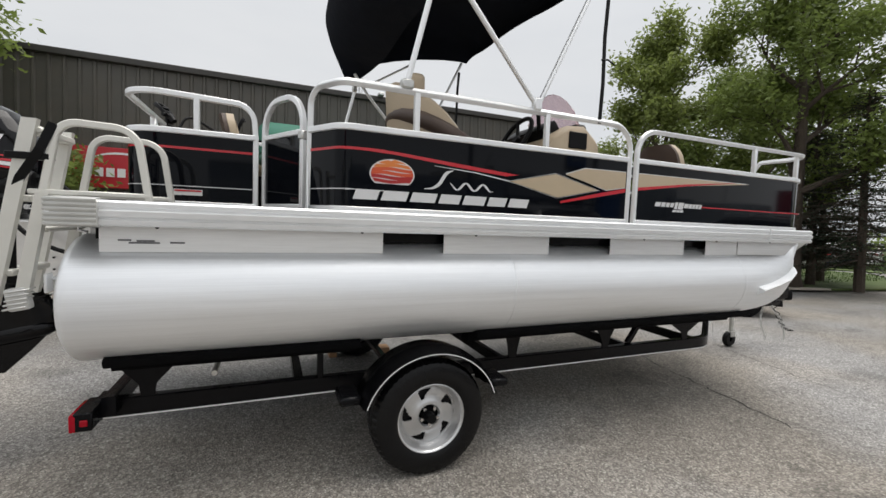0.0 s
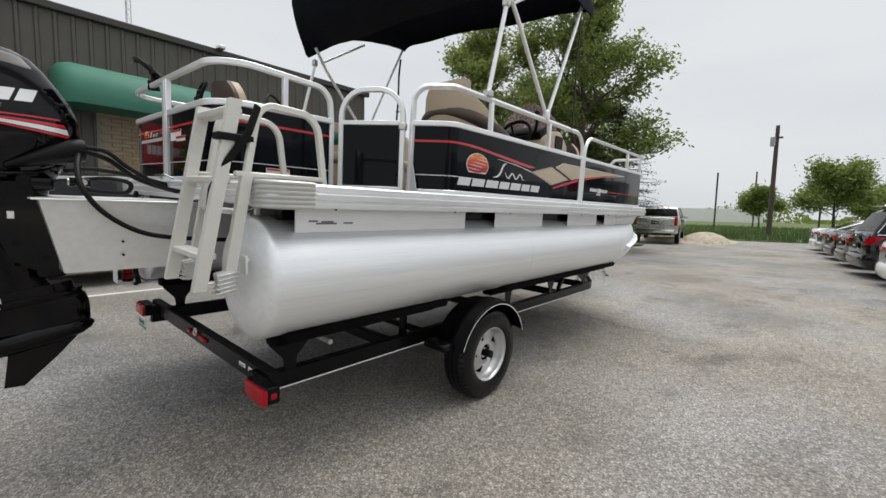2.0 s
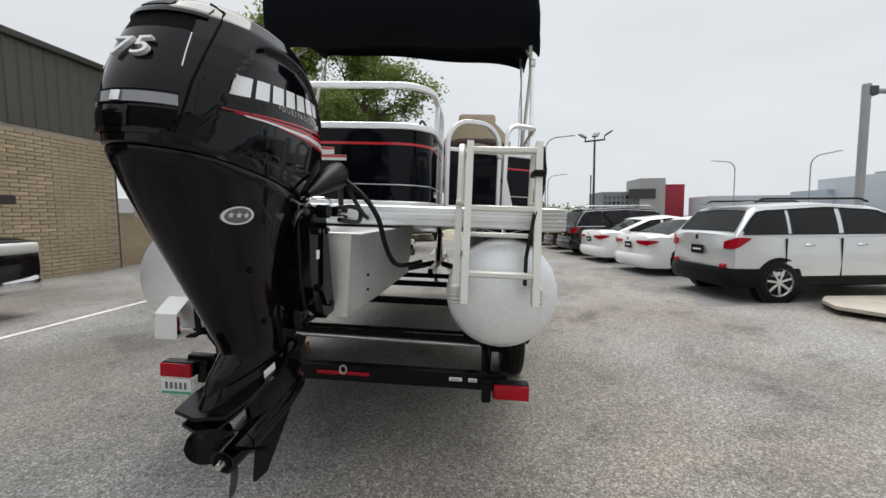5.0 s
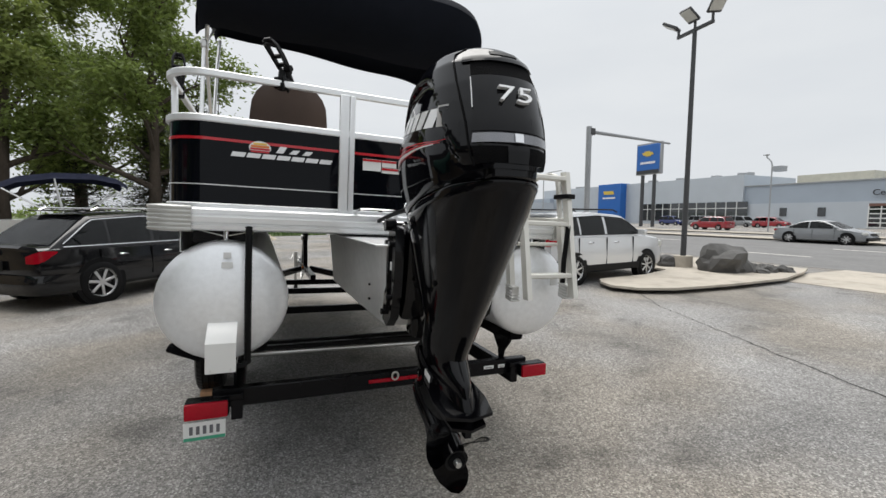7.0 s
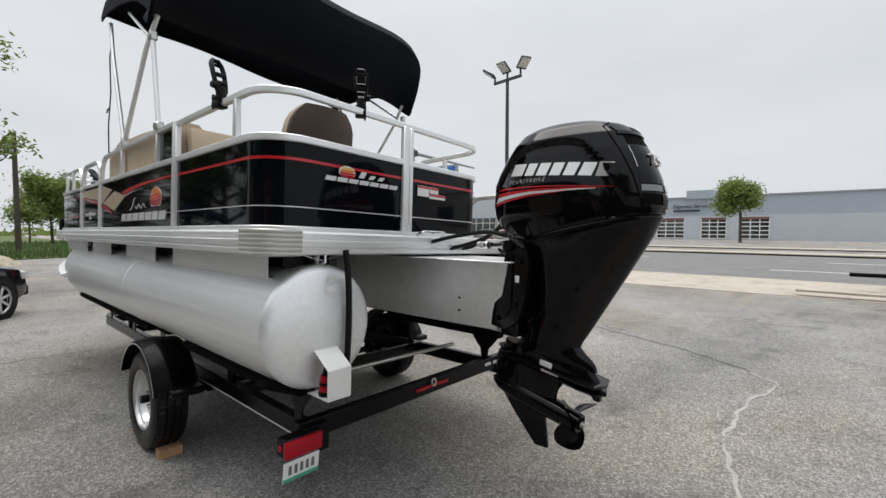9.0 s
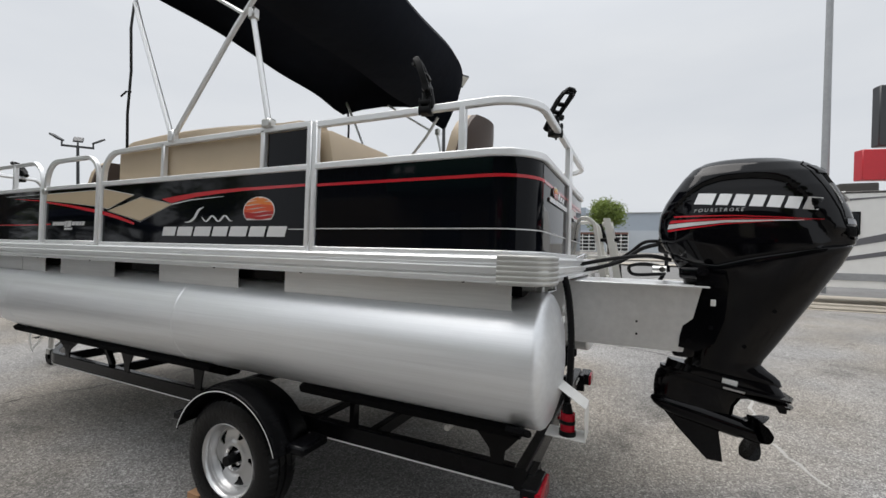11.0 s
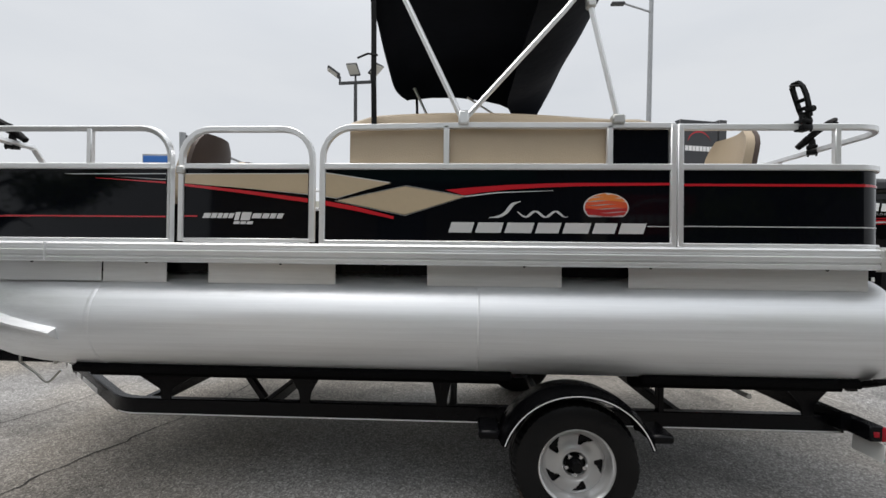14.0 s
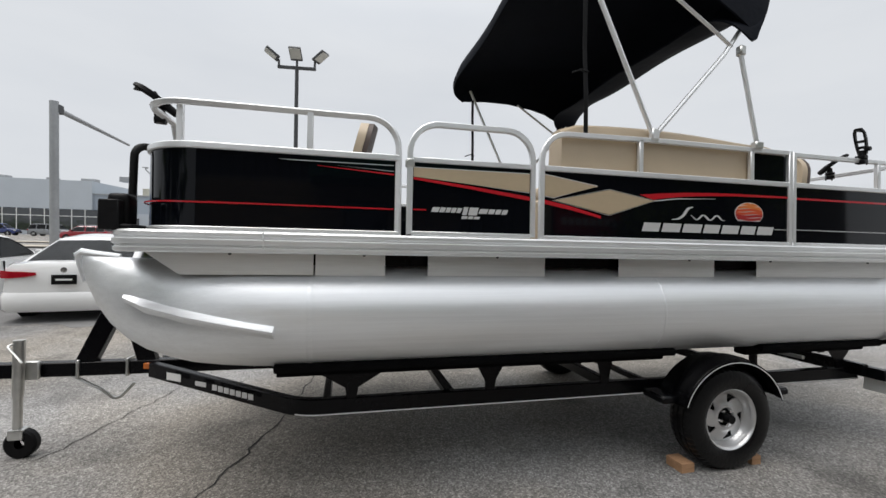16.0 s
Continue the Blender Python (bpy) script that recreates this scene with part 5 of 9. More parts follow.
# the engine's outline by height: z, front x, rear x, half width, squareness
BODY = ((0.87, -0.53, -1.08, 0.066, 2.2), (0.91, -0.57, -1.068, 0.074, 2.2), (0.94, -0.62, -1.025, 0.079, 2.2), (0.98, -0.645, -0.985, 0.084, 2.2), (1.05, -0.65, -1.03, 0.099, 2.2), (1.12, -0.65, -1.072, 0.113, 2.2),
        (1.22, -0.64, -1.13, 0.134, 2.3), (1.30, -0.63, -1.178, 0.150, 2.3), (1.39, -0.615, -1.23, 0.165, 2.4), (1.45, -0.60, -1.265, 0.176, 2.4), (1.52, -0.56, -1.305, 0.187, 2.5), (1.63, -0.49, -1.352, 0.204, 2.7),
        (1.70, -0.478, -1.353, 0.209, 2.8), (1.79, -0.485, -1.33, 0.210, 2.8), (1.86, -0.515, -1.302, 0.206, 2.8), (1.92, -0.55, -1.275, 0.198, 2.8), (2.0, -0.605, -1.228, 0.176, 2.8), (2.05, -0.648, -1.172, 0.148, 2.6), (2.085, -0.71, -1.07, 0.101, 2.4), (2.097, -0.80, -0.98, 0.044, 2.2))


def body_at(z):
    zz = [r[0] for r in BODY]
    return [float(np.interp(z, zz, [r[k] for r in BODY])) for k in (1, 2, 3, 4)]


def body_point(th, z, inset=0.0):
    xf, xr, hw, p = body_at(z)
    a, hw = (xf - xr) / 2 - inset, hw - inset
    c, s, e = math.cos(th), math.sin(th), 2 / (p if math.cos(th) > 0 else p - 0.45)
    return ((xf + xr) / 2 + a * math.copysign(abs(c) ** e, c), MY + hw * math.copysign(abs(s) ** e, s), z)


def cowl_side(x, z):
    """Half width of the engine at a place on its side."""
    xf, xr, hw, p = body_at(z)
    u = min(abs((x - (xf + xr) / 2) / ((xf - xr) / 2)), 0.999)
    p = p if x > (xf + xr) / 2 else p - 0.45
    d = panel_top(x) - z
    inset = 0.024 * smooth_step(0.0, 0.030, d) * (1 - 0.8 * smooth_step(0.05, 0.24, d)) if z > 1.64 else 0.0
    return hw * (1 - u ** p) ** (1 / p) - inset


def rear_x(y, z):
    """The rear face of the engine at a height and a place across."""
    xf, xr, hw, p = body_at(z)
    v = min(abs(y / hw), 0.98)
    p -= 0.45
    return (xf + xr) / 2 - (xf - xr) / 2 * (1 - v ** p) ** (1 / p)


def seam(x):
    return float(np.interp(x, (-1.36, -1.2, -0.9, -0.74, -0.62, -0.5), (1.632, 1.614, 1.552, 1.512, 1.522, 1.60)))


def smooth_step(a, b, v):
    v = min(max((v - a) / (b - a), 0.0), 1.0)
    return v * v * (3 - 2 * v)


def panel_top(x):
    return float(np.interp(x, (-1.25, -1.2, -1.14, -1.09, -1.05, -1.0, -0.9, -0.78, -0.70, -0.64, -0.58, -0.54), (1.70, 1.755, 1.865, 1.93, 1.965, 1.985, 1.997, 1.99, 1.965, 1.925, 1.86, 1.80)))


def cowl_point(th, z):
    """A point of the cowl, pressed in below the shoulder of its side panels."""
    x, y, z = body_point(th, z)
    side = abs(math.sin(th))
    d = panel_top(x) - z
    inset = 0.024 * smooth_step(0.0, 0.030, d) * (1 - 0.8 * smooth_step(0.05, 0.24, d)) * smooth_step(0.25, 0.6, side)
    return (x, y - math.copysign(inset, y - MY), z)


TH = [2 * math.pi * i / 128 for i in range(128)]
SEAM = [seam(body_point(th, 1.56)[0]) for th in TH]
bm = nb()
VS = [0, 0.012, 0.03] + [0.06 + 0.03 * i for i in range(14)] + [0.48 + 0.0125 * i for i in range(40)] + [0.985, 1.0]
loft(bm, [[body_point(th, z0, 0.006) if v == 0 else cowl_point(th, z0 + (2.097 - z0) * v) for th, z0 in zip(TH, SEAM)] for v in VS])
cowl = part("cowl", bm, M["motor"], motor, "glossy black engine cowl")
bm = nb()
loft(bm, [[body_point(th, z0 - 0.004 - (z0 - 0.004 - 0.87) * v, 0.008 if v == 0 else 0.003) for th, z0 in zip(TH, SEAM)] for v in (0, 0.012, 0.05, 0.12, 0.2, 0.3, 0.4, 0.5, 0.6, 0.68, 0.76, 0.82, 0.86, 0.9, 0.93, 0.96, 1.0)])
casing = part("mid_casing", bm, M["motor_satin"], motor, "black satin engine casing")


def rear_patch(name, z0, z1, w0, w1, lift, material, label="", th=0.006, nz=6, ny=10):
    """A plate that follows the rear face."""
    bm = nb()
    rows = []
    for i in range(nz + 1):
        z, w = z0 + (z1 - z0) * i / nz, w0 + (w1 - w0) * i / nz
        rows.append([(rear_x(y, z) - lift, MY + y, z) for y in (w * (-1 + 2 * j / ny) for j in range(ny + 1))])
    loft(bm, rows, closed=False)
    bmesh.ops.recalc_face_normals(bm, faces=bm.faces)
    bmesh.ops.solidify(bm, geom=bm.faces[:], thickness=th)
    return part(name, bm, material, cowl, label)


rear_patch("rear_plate", 1.76, 1.935, 0.120, 0.104, 0.004, M["motor_satin"], "satin black rear plate")
rear_patch("air_intake", 1.937, 1.985, 0.106, 0.101, 0.003, M["bunk"], "dark air intake slot")
rear_patch("intake_hood", 1.985, 2.03, 0.122, 0.108, 0.012, M["motor"], "hood over the air intake", 0.02)
rear_patch("grey_band", 1.726, 1.753, 0.122, 0.119, 0.008, M["bandgrey"], "silver band with a round badge", 0.01)
rear_patch("rear_handle", 1.668, 1.716, 0.113, 0.121, 0.002, M["bunk"], "recessed rear handle")
rear_patch("handle_lip", 1.652, 1.664, 0.09, 0.099, 0.008, M["motor"])
rear_patch("handle_bridge", 1.668, 1.716, 0.032, 0.035, 0.007, M["motor_satin"])
for s in (1, -1):
    bm = nb()
    tube(bm, [(rear_x(0.11, z) - 0.004, MY + s * w, z) for z, w in ((1.83, 0.116), (1.88, 0.112), (1.93, 0.107))], 0.0016, 6)
    part("plate_edge", bm, M["silverv"], cowl, "thin bright edge strip")
    # open joint between the rear plate and the side of the cowl
    bm = nb()
    sweep(bm, [(rear_x(w, z) - 0.001, MY + s * w, z) for z, w in ((2.05, 0.085), (2.03, 0.118), (1.99, 0.134), (1.93, 0.138), (1.86, 0.136), (1.79, 0.131), (1.73, 0.127), (1.69, 0.122), (1.66, 0.112))], rect(0.008, 0.004, 0.001), up=(0, 1, 0))
    part("panel_joint", bm, M["bunk"], cowl)
rear_patch("badge", 1.727, 1.752, 0.013, 0.013, 0.013, M["chrome"], "", 0.004, 3, 3)
rot75 = Matrix.Translation((rear_x(0.0, 1.868) - 0.010, MY, 1.868)) @ Matrix.Rotation(radians(-90), 4, "Z") @ Matrix.Rotation(radians(90 - 23), 4, "X") @ Matrix.Diagonal((1.55, 1.0, 1.0, 1.0))
text_mesh("75", 0.075, rot75, 0.006, "power_number", cowl, M["silverv"], 1.05, 0.1)
rear_patch("embossed_bar", 2.008, 2.024, 0.045, 0.043, 0.016, M["plastic"], "", 0.004, 3, 6)


def side_decal(name, poly, s, material, lift=0.002, label="", n=10):
    """A flat outline wrapped on the cowl's side: quads between two edge lines (lower and upper) of (x, z)."""
    lo, hi = poly
    bm = nb()
    rows = []
    for k in range(n + 1):
        u = k / n
        row = []
        for e in (lo, hi):
            i = u * (len(e) - 1)
            j = min(int(i), len(e) - 2)
            f = i - j
            x, z = (e[j][0] * (1 - f) + e[j + 1][0] * f, e[j][1] * (1 - f) + e[j + 1][1] * f)
            row.append((x, MY + s * (cowl_side(x, z) + lift), z))
        rows.append(row)
    loft(bm, rows, closed=False)
    return part(name, bm, material, cowl, label, smooth=60)


for s in (1, -1):
    # seven slanted brand blocks and the sweeps below them
    x0 = -0.655 if s > 0 else -1.175
    for wd in (0.082, 0.054, 0.058, 0.056, 0.056, 0.058, 0.060):
        x1 = x0 - s * wd
        za, zb = (1.838 + 0.085 * (x + 0.65) for x in (x0, x1))
        k = s * 0.022
        side_decal("brand_bar", ([(x0, za), (x1, zb)], [(x0 - k, za + 0.060), (x1 - k, zb + 0.060)]), s, M["silverv"], n=5)
        x0 = x1 - s * 0.016
    side_decal("red_sweep", ([(-0.56, 1.768), (-0.85, 1.765), (-1.2, 1.746)], [(-0.56, 1.777), (-0.85, 1.771), (-1.2, 1.748)]), s, M["red"], 0.002)
    side_decal("red_sweep", ([(-0.52, 1.735), (-0.85, 1.748), (-1.15, 1.744)], [(-0.52, 1.752), (-0.85, 1.757), (-1.15, 1.746)]), s, M["red"], 0.003)
    side_decal("grey_sweep", ([(-0.52, 1.703), (-0.8, 1.733), (-1.12, 1.741)], [(-0.52, 1.730), (-0.8, 1.746), (-1.12, 1.744)]), s, M["silverv"], 0.0025)
    side_decal("red_sweep", ([(-0.52, 1.686), (-0.8, 1.724), (-1.0, 1.737)], [(-0.52, 1.698), (-0.8, 1.730), (-1.0, 1.739)]), s, M["red"], 0.003)
    lm = Matrix.Translation((-0.765 if s > 0 else -0.87, MY + s * 0.3, 1.80 if s > 0 else 1.802)) @ Matrix.Rotation(radians(180 if s > 0 else 0), 4, "Z") @ Matrix.Rotation(radians(90), 4, "X")
    word = text_mesh("FOURSTROKE", 0.026, lm, 0.0005, "stroke_lettering", cowl, M["silverv"], 1.5, 0.3)
    for v in word.data.vertices:
        v.co.y = MY + s * (cowl_side(v.co.x, v.co.z) + 0.002)

for s in (-1,):
    bw = cowl_side(-1.11, 1.455) + 0.001
    def on_casing(x, z, lift):
        return (x, MY + s * (cowl_side(x, z) - 0.003 + lift), z)
    bm = nb()
    loft(bm, [[on_casing(-1.11 + k * 0.05 * math.cos(a), 1.455 + k * 0.027 * math.sin(a), 0.004 if k < 1 else 0.0) for a in np.linspace(0, 2 * math.pi, 29)[:-1]] for k in (1.0, 0.96, 0.6, 0.3, 0.05)])
    part("oval_badge", bm, M["greyv"], casing, "silver oval badge with three stars")
    bm = nb()
    loft(bm, [[on_casing(-1.11 + k * 0.05 * math.cos(a), 1.455 + k * 0.027 * math.sin(a), 0.0058) for a in np.linspace(0, 2 * math.pi, 29)[:-1]] for k in (1.02, 0.84)], True, False, False)
    part("badge_ring", bm, M["silverv"], casing)
    for k in (-1, 0, 1):
        bm = nb()
        loft(bm, [[on_casing(-1.11 + k * 0.024 + q * (0.011 if i % 2 == 0 else 0.0045) * math.sin(i * math.pi / 5), 1.456 + q * (0.011 if i % 2 == 0 else 0.0045) * math.cos(i * math.pi / 5), 0.0066) for i in range(10)] for q in (1.0, 0.1)])
        part("star", bm, M["silverv"], casing)
for s in (-1, 1):
    for x, z in ((-1.02, 1.28), (-0.78, 1.24), (-0.9, 1.08), (-0.74, 1.06)):
        cw = cowl_side(x, z)
        part("screw", cylm((x, MY + s * (cw - 0.02), z), (x, MY + s * (cw + 0.001), z), 0.011, 10), M["bunk"], casing)
# lower unit, raked back
bm = nb()


def foil(z, xf, xr, hw, tilt=0.15, n=28, p=2.0):
    c, a = (xf + xr) / 2, (xf - xr) / 2
    return [(c + a * math.copysign(abs(math.cos(t)) ** (2 / p), math.cos(t)), MY + hw * math.copysign(abs(math.sin(t)) ** (2 / p), math.sin(t)), z + tilt * (c + a * math.cos(t) + 0.8)) for t in (2 * math.pi * i / n for i in range(n))]


loft(bm, [foil(*r) for r in ((0.915, -0.54, -1.06, 0.076), (0.875, -0.53, -1.09, 0.078), (0.85, -0.50, -1.10, 0.074), (0.83, -0.495, -1.09, 0.066))])
loft(bm, [foil(*r) for r in ((0.835, -0.49, -1.03, 0.052), (0.79, -0.475, -0.90, 0.046), (0.74, -0.47, -0.87, 0.042), (0.68, -0.47, -0.86, 0.044), (0.62, -0.50, -0.87, 0.046))])
lower = part("gearcase", bm, M["motor_satin"], motor, "black gearcase")
bm = nb()
outl = [(-0.5, 0.02), (-0.55, 0.055), (-0.8, 0.09), (-1.0, 0.105), (-1.1, 0.09), (-1.125, 0.0), (-1.1, -0.09), (-1.0, -0.105), (-0.8, -0.09), (-0.55, -0.055), (-0.5, -0.02)]
loft(bm, [[(x, MY + y, 0.902 + dz + 0.15 * (x + 0.5)) for x, y in outl] for dz in (0.0, 0.012)])
part("ventilation_plate", bm, M["motor_satin"], lower)
bm = nb()
loft(bm, [[(x, MY + y * 0.72, 0.862 + dz + 0.15 * (x + 0.5)) for x, y in outl[1:-1]] for dz in (0.0, 0.01)])
part("ventilation_plate", bm, M["motor_satin"], lower)
part("trim_tab", prismm([(-1.03, 0.80), (-1.10, 0.79), (-1.095, 0.735), (-1.065, 0.735)], MY - 0.012, MY + 0.012), M["motor_satin"], lower)
bm = nb()
tube(bm, [(-0.455, MY, 0.708), (-0.475, MY, 0.704), (-0.52, MY, 0.695), (-0.62, MY, 0.674), (-0.78, MY, 0.642), (-0.9, MY, 0.617)], [0.008, 0.03, 0.05, 0.06, 0.06, 0.056], 18)
part("torpedo", bm, M["motor_satin"], lower)
part("skeg", prismm([(-0.485, 0.69), (-0.80, 0.63), (-0.80, 0.57), (-0.82, 0.412), (-0.745, 0.408), (-0.60, 0.555)], MY - 0.008, MY + 0.008), M["motor_satin"], lower)
for s in (-1, 1):
    part("white_label", boxm((-0.84, MY + s * 0.0795, 0.875), (0.07, 0.003, 0.03), 0.001, Matrix.Rotation(radians(-8), 4, "Y")), M["paper"], lower, "small white label")
    part("silver_mark", boxm((-0.86, MY + s * 0.075, 0.835), (0.10, 0.003, 0.012), 0.001, Matrix.Rotation(radians(-8), 4, "Y")), M["silverv"], lower)
PX = Matrix.Translation((-0.90, MY, 0.617)) @ Matrix.Rotation(radians(-11.5), 4, "Y")
prop = part("propeller", cylm(PX @ Vector((0, 0, 0)), PX @ Vector((-0.10, 0, 0)), 0.052, 20, 0.046), M["motor_satin"], motor, "three-bladed black propeller")
part("hub_ring", cylm(PX @ Vector((-0.095, 0, 0)), PX @ Vector((-0.104, 0, 0)), 0.034, 18), M["bunk"], prop)
part("prop_nut", cylm(PX @ Vector((-0.10, 0, 0)), PX @ Vector((-0.125, 0, 0)), 0.016, 10, 0.012), M["galv"], prop)
for k in range(3):
    a0 = radians(150 + 120 * k)
    bm = nb()
    rows = []
    for i in range(11):
        f = i / 10
        r = 0.042 + 0.108 * f
        wd = 0.032 + 0.05 * math.sin(math.pi * min(f * 0.75 + 0.12, 1.0)) if i < 10 else 0.03
        tw = radians(62 - 30 * f)
        row = []
        for j in range(-3, 4):
            u = wd * j / 3
            xx = -0.05 + u * math.cos(tw) - 0.02 * f
            aa = a0 + (u * math.sin(tw) + 0.02 * f * f) / max(r, 0.05)
            row.append(tuple(PX @ Vector((xx, r * math.cos(aa), r * math.sin(aa)))))
        rows.append(row)
    loft(bm, rows, closed=False)
    bmesh.ops.solidify(bm, geom=bm.faces[:], thickness=0.006)
    part("blade", bm, M["motor_satin"], prop)
# clamp bracket, tilt ram, steering and rigging
def spline(pts, n=8):
    """A smooth line through the points."""
    p = [Vector(q) for q in pts]
    p = [p[0] * 2 - p[1]] + p + [p[-1] * 2 - p[-2]]
    out = []
    for i in range(1, len(p) - 2):
        for k in range(n):
            t = k / n
            out.append(0.5 * (p[i] * 2 + (p[i + 1] - p[i - 1]) * t + (p[i - 1] * 2 - p[i] * 5 + p[i + 1] * 4 - p[i + 2]) * t * t + (p[i] * 3 - p[i - 1] - p[i + 1] * 3 + p[i + 2]) * t ** 3))
    return out + [p[-2]]


bm = nb()
box(bm, (-0.70, MY, 1.27), (0.09, 0.34, 0.40), 0.03, Matrix.Rotation(radians(-11), 4, "Y"), 2)
box(bm, (-0.68, MY, 1.46), (0.18, 0.30, 0.07), 0.02, None, 2)
box(bm, (-0.62, MY, 1.05), (0.12, 0.22, 0.14), 0.03, None, 2)
clamp = part("clamp_bracket", bevel_all(bm, 0.004, 1, 40), M["motor_satin"], motor, "black transom clamp bracket")
for s in (-1, 1):
    side = prismm([(-0.685, 1.47), (-0.80, 1.46), (-0.815, 1.40), (-0.80, 1.22), (-0.76, 1.10), (-0.68, 1.045), (-0.595, 1.06), (-0.60, 1.12), (-0.655, 1.36)], MY + s * 0.205 - 0.018, MY + s * 0.205 + 0.018)
    part("bracket_side", bevel_all(side, 0.007, 2, 30), M["motor_satin"], clamp)
    part("bracket_rib", bevel_all(prismm([(-0.70, 1.43), (-0.725, 1.43), (-0.72, 1.16), (-0.68, 1.10), (-0.66, 1.11), (-0.695, 1.2)], MY + s * 0.226 - 0.008, MY + s * 0.226 + 0.006), 0.003, 1, 30), M["motor_satin"], clamp)
    for x, z in ((-0.69, 1.40), (-0.765, 1.40), (-0.74, 1.18), (-0.64, 1.10)):
        part("clamp_bolt", cylm((x, MY + s * 0.22, z), (x, MY + s * 0.24, z), 0.013, 10), M["steel_black"], clamp)
    part("tilt_pin", cylm((-0.70, MY + s * 0.2, 1.475), (-0.70, MY + s * 0.245, 1.475), 0.026, 16), M["steel_black"], clamp)
    part("warning_label", boxm((-0.75, MY + s * 0.2245, 1.31), (0.024, 0.003, 0.034), 0.001), M["paper"], clamp, "small white warning label")
part("tilt_ram", cylm((-0.60, MY, 1.05), (-0.66, MY, 1.38), 0.026, 12), M["galv"], motor)
bm = nb()
loft(bm, [[(x, -0.165 + y * 0.9, z + h) for y, h in circ(r, 20)] for x, z, r in ((-0.470, 1.628, 0.03), (-0.474, 1.63, 0.05), (-0.49, 1.632, 0.058), (-0.53, 1.622, 0.058), (-0.62, 1.590, 0.042), (-0.70, 1.558, 0.026), (-0.76, 1.535, 0.012))])
part("rigging_boot", bm, M["plastic"], motor, "black rigging boot")
for pts, r in (([(-0.50, -0.19, 1.625), (-0.515, -0.30, 1.54), (-0.505, -0.36, 1.45), (-0.44, -0.37, 1.345), (-0.33, -0.37, 1.26), (-0.2, -0.37, 1.215), (0.05, -0.36, 1.19), (0.4, -0.35, 1.17)], 0.012),
               ([(-0.50, -0.16, 1.65), (-0.39, -0.15, 1.64), (-0.29, -0.15, 1.56), (-0.12, -0.15, 1.465), (0.10, -0.12, 1.43)], 0.011),
               ([(-0.50, -0.15, 1.635), (-0.38, -0.13, 1.60), (-0.25, -0.08, 1.51), (-0.05, -0.02, 1.45), (0.15, 0.05, 1.43)], 0.013),
               ([(-0.55, 0.06, 1.53), (-0.42, 0.09, 1.55), (-0.2, 0.14, 1.52), (0.05, 0.2, 1.46)], 0.012),
               ([(-0.48, -0.16, 1.49), (-0.38, -0.19, 1.50), (-0.30, -0.2, 1.48), (-0.33, -0.2, 1.43), (-0.5, -0.18, 1.44)], 0.011)):
    part("cable", tubem(spline(pts), r, 8), M["rubber"], motor)
part("steering_arm", tubem([(-0.49, -0.22, 1.475), (-0.51, 0.24, 1.475)], 0.016, 10), M["chrome"], motor)
part("fitting", cylm((-0.53, 0.2, 1.475), (-0.46, 0.2, 1.475), 0.02, 14), M["galv"], motor)
part("fitting", cylm((-0.54, -0.17, 1.475), (-0.46, -0.17, 1.475), 0.022, 14), M["steel_black"], motor)

motor.location = (-0.68, 0.042, 0.44)

# ---- trailer ----
trailer = thing("boat_trailer", (2.5, 0, 0), "black single-axle steel boat trailer with white pin stripe", "trailer")
FY = 0.86


def beam(name, pts, w, h, radius=0.0, material="steel_black", label=""):
    bm = nb()
    sweep(bm, fillet(pts, radius, 6) if radius else pts, rect(w, h, 0.006))
    return part(name, bm, M[material], trailer, label, smooth=30)


